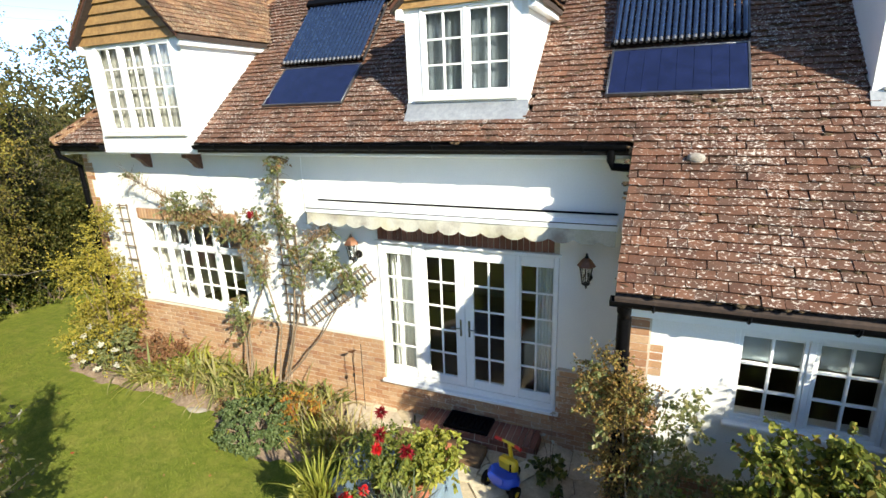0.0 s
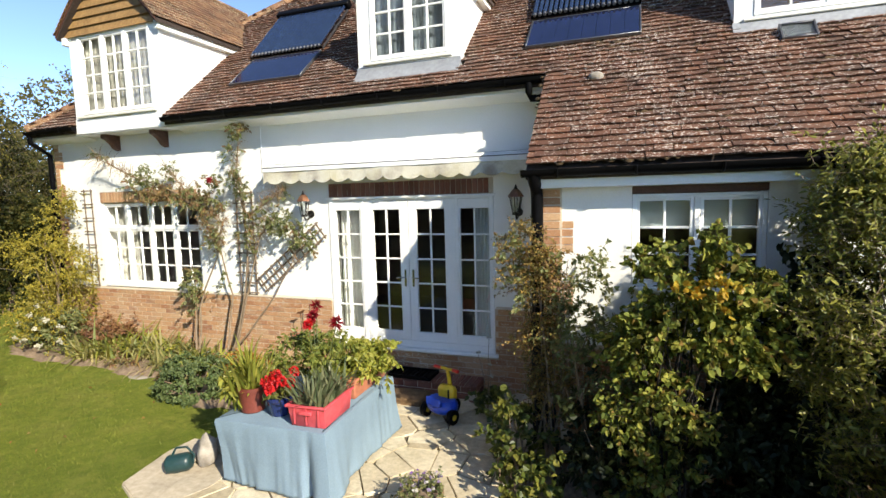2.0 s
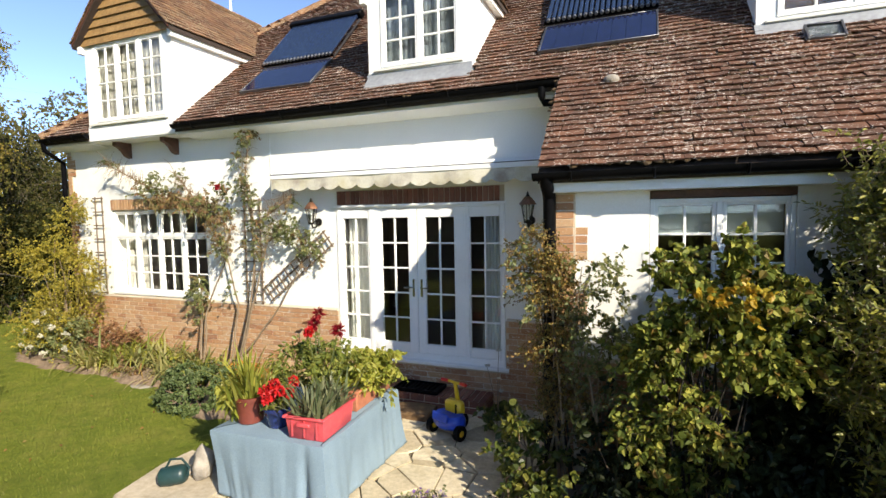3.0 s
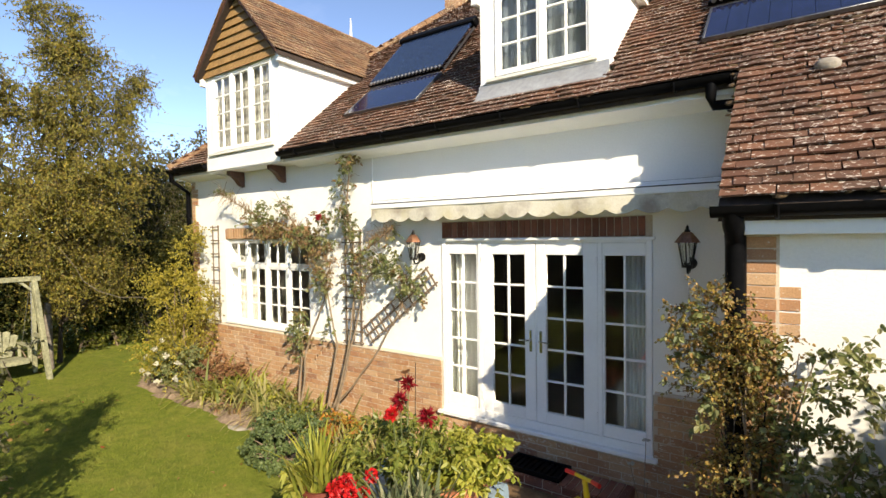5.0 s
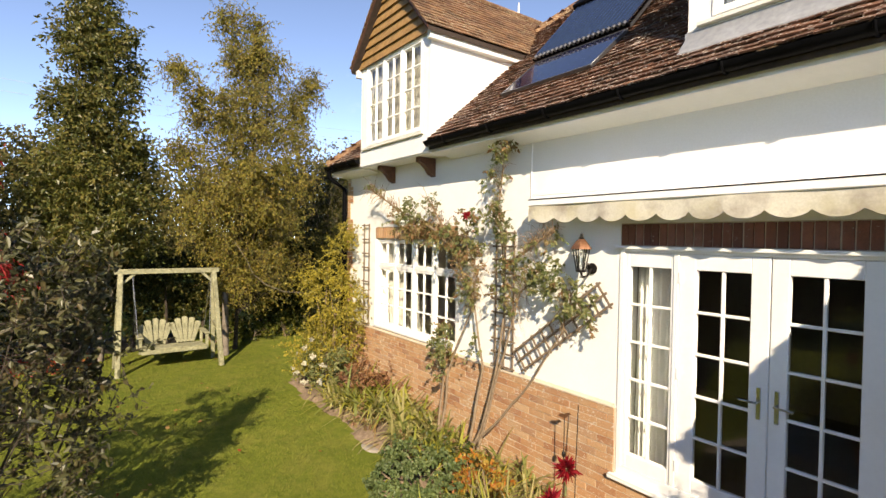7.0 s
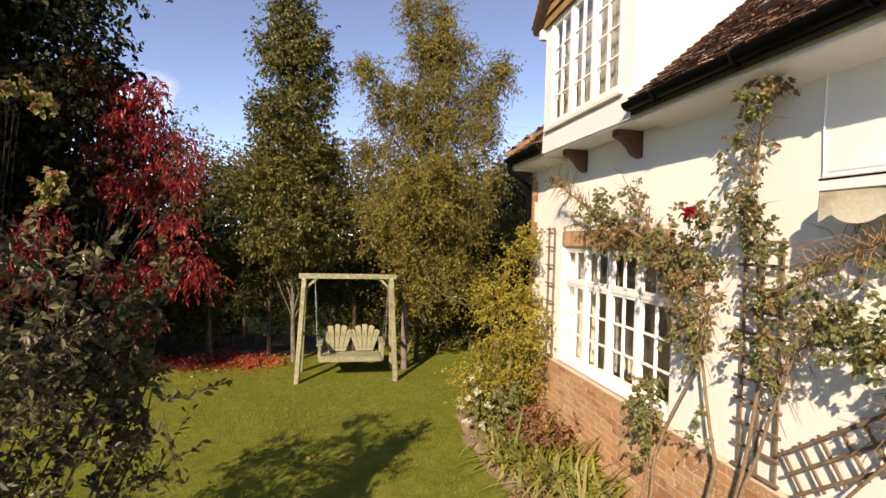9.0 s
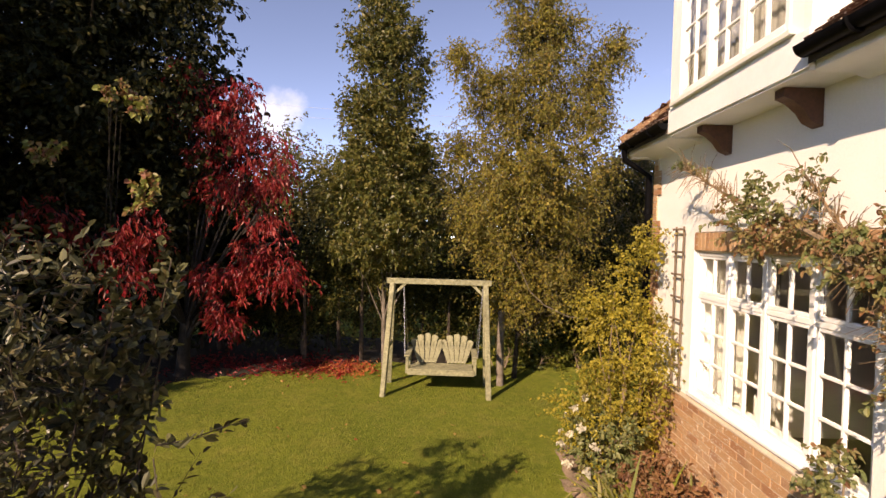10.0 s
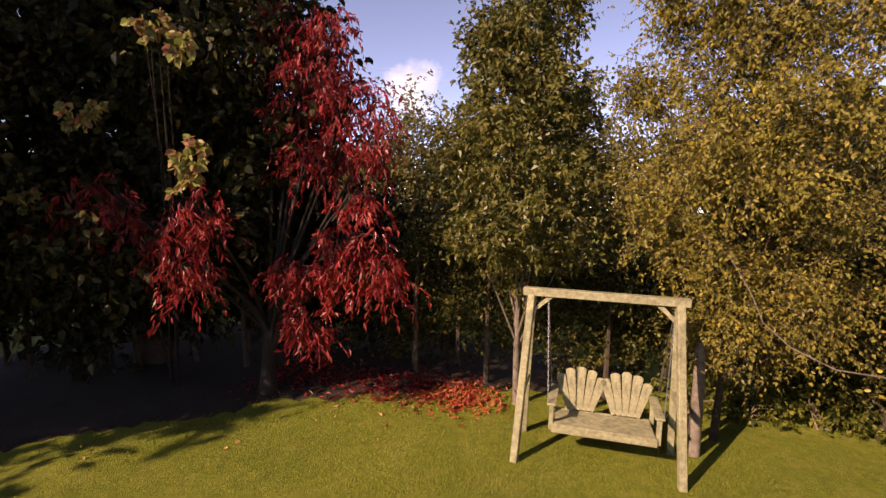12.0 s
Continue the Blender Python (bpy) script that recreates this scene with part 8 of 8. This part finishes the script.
a, b = Vector((-5.90, -0.36, roof_z(-0.36) + 0.03)), Vector((-1.49, 4.05, roof_z(4.05) + 0.03))
n = 22
for k in range(n):
    tube(bm, [a.lerp(b, k / n) , a.lerp(b, (k + 0.97) / n) + Vector((0, 0, 0.012))], [0.10, 0.085], 10)
a, b = b, Vector((11.2, 4.05, roof_z(4.05) + 0.03))
for k in range(40):
    tube(bm, [a.lerp(b, k / 40), a.lerp(b, (k + 0.985) / 40)], 0.10, 10)
part("ridge_caps", bm, M_TILE_OLD, roof)

# moss cushions in the joints
bm = bmesh.new()
base = bmesh.new()
bmesh.ops.create_icosphere(base, subdivisions=1, radius=1.0)
bv, bf = np.array([v.co[:] for v in base.verts]), np.array([[v.index for v in f.verts] for f in base.faces])
base.free(), bm.free()
V, F = [], []
places = tile_places()
for k in rt.integers(0, len(places), 19000):
    xc, y, _ = places[k]
    thick = 0.55 * noise.noise((xc * 2.6, y * 3.4, 4)) + 0.45 * noise.noise((xc * 0.8, y * 1.4, 4)) + 0.15 * (y > 0) + (0.16 if xc > 3.6 and y > -1.1 else 0) + (0.35 if 2.7 < xc < 4.4 and -0.35 < y < 0.1 else 0)
    if thick < 0.06:
        continue
    s = rt.uniform(0.012, 0.036) * (0.7 + thick)
    m = on_roof(xc + rt.uniform(-0.1, 0.1), y + rt.uniform(-0.02, 0.03), 0.028)
    M3, T = np.array(m.to_3x3()), np.array(m.translation)
    q = bv * np.array([s * rt.uniform(0.9, 1.8), s, s * 0.45]) * (1 + 0.25 * rt.normal(size=(len(bv), 1)))
    F.append(bf + len(bv) * len(V))
    V.append(q @ M3.T + T)
ob = tagged(quads("roof_moss", np.concatenate(V), np.concatenate(F), M_MOSS, True), "dark brown moss cushions on the roof tiles", "moss", kind="stuff")

# ---- bricks ----
def brick_mesh(name, w, h, d, material):
    bm = bmesh.new()
    box(bm, -w / 2, w / 2, -d, 0.0, -h / 2, h / 2)
    for v in bm.verts:
        if v.co.y < -d / 2:
            v.co.x *= 0.985
            v.co.z *= 0.96
    me = bpy.data.meshes.new(name)
    bmesh.ops.recalc_face_normals(bm, faces=bm.faces)
    bm.to_mesh(me)
    bm.free()
    me.materials.append(material)
    return me


STRETCHER = brick_mesh("brick", 0.217, 0.066, 0.006, M_BRICK)
HALF = brick_mesh("brick", 0.104, 0.066, 0.006, M_BRICK)
SOLDIER = brick_mesh("brick", 0.064, 0.19, 0.014, M_BRICK_DARK)
SOLDIER_PALE = brick_mesh("brick", 0.064, 0.175, 0.014, M_BRICK)


def brick_at(me, parent, x, y, z, size=1.0):
    ob = new("brick", me)
    ob.parent = parent
    ob.matrix_basis = pose(x + rt.normal() * 0.0015, y + rt.uniform(-0.002, 0.002), z + rt.normal() * 0.0012, rt.normal() * 0.4, rt.normal() * 0.3, rt.normal() * 0.3) @ Matrix.Diagonal((size, 1, 1, 1))


count = 0
V, F = [], []
sv = np.array([v.co[:] for v in STRETCHER.vertices])
sf = np.array([p.vertices[:] for p in STRETCHER.polygons])
for r in range(17):
    z = 0.91 - 0.075 * r
    x = -5.71 - (0.1125 if r % 2 else 0)
    while x < 3.2:
        lo, hi = x - 0.1075, x + 0.1075
        free = hi < -0.01 or (lo > 2.47) or z < 0.29
        if free and lo > -5.83:
            if -2.7 < x < 2.5 and count < 300 and z > -0.1:
                brick_at(STRETCHER, plinth, x, -0.022, z)
                count += 1
            else:
                F.append(sf + 8 * len(V))
                V.append(sv + np.array([x, -0.022 + rt.uniform(-0.002, 0.002), z]))
        x += 0.225
ob = quads("brickwork", np.concatenate(V), np.concatenate(F), M_BRICK)
ob.parent = plinth
tagged(ob, kind="stuff")
# cut bricks beside the doors
for r in range(9):
    z = 0.91 - 0.075 * r
    start = -5.71 - (0.1125 if r % 2 else 0)
    k = int((-0.01 - 0.1075 - start) / 0.225)
    last = start + 0.225 * k + 0.1075
    k = int((2.47 + 0.1075 - start) / 0.225) + 1
    first = start + 0.225 * k - 0.1075
    for a, b in ((last + 0.008, -0.014), (2.474, first - 0.008)):
        if b - a > 0.03:
            brick_at(STRETCHER, plinth, (a + b) / 2, -0.022, z, (b - a) / 0.217)
# plinth of the wing
V, F = [], []
for r in range(17):
    z = 0.91 - 0.075 * r
    for k in range(14):
        x = 3.62 + 0.225 * k + (0.1125 if r % 2 else 0)
        F.append(sf + 8 * len(V))
        V.append(sv + np.array([x, -1.438 + rt.uniform(-0.002, 0.002), z]))
    for k in range(6):
        y = -1.30 + 0.225 * k + (0.09 if r % 2 else 0)
        F.append(sf + 8 * len(V))
        V.append(np.c_[sv[:, 1], -sv[:, 0], sv[:, 2]] + np.array([3.262 + rt.uniform(-0.002, 0.002), y, z]))
ob = quads("brickwork", np.concatenate(V), np.concatenate(F), M_BRICK)
ob.parent = plinth_wing
tagged(ob, kind="stuff")
# sloping brick-on-edge cap of the plinth
for x0, x1 in ((-5.81, -0.02), (2.48, 3.26)):
    bm = bmesh.new()
    prism(bm, [(-0.036, 0.945), (-0.036, 0.958), (-0.002, 0.98), (-0.002, 0.945)], "x", x0, x1)
    part("plinth_cap", bm, M_MORTAR, plinth)
for k in range(int(2.46 / 0.075)):
    brick_at(SOLDIER, lintel_door, 0.042 + 0.0749 * k, 0.008, 2.556)
for k in range(int(2.25 / 0.075)):
    brick_at(SOLDIER_PALE, lintel_window, -4.702 + 0.0749 * k, 0.008, 2.572)
for k in range(36):
    z = -0.2 + 0.075 * k
    block = (k // 4) % 2
    brick_at(STRETCHER, quoin_wing, 3.375, -1.438, z)
    if block:
        brick_at(HALF, quoin_wing, 3.55, -1.421, z)
for k in range(33):
    z = 1.06 + 0.075 * k
    if (k // 4) % 2:
        brick_at(STRETCHER, quoin_house, -5.705, -0.014, z)
    else:
        brick_at(HALF, quoin_house, -5.76, -0.014, z)
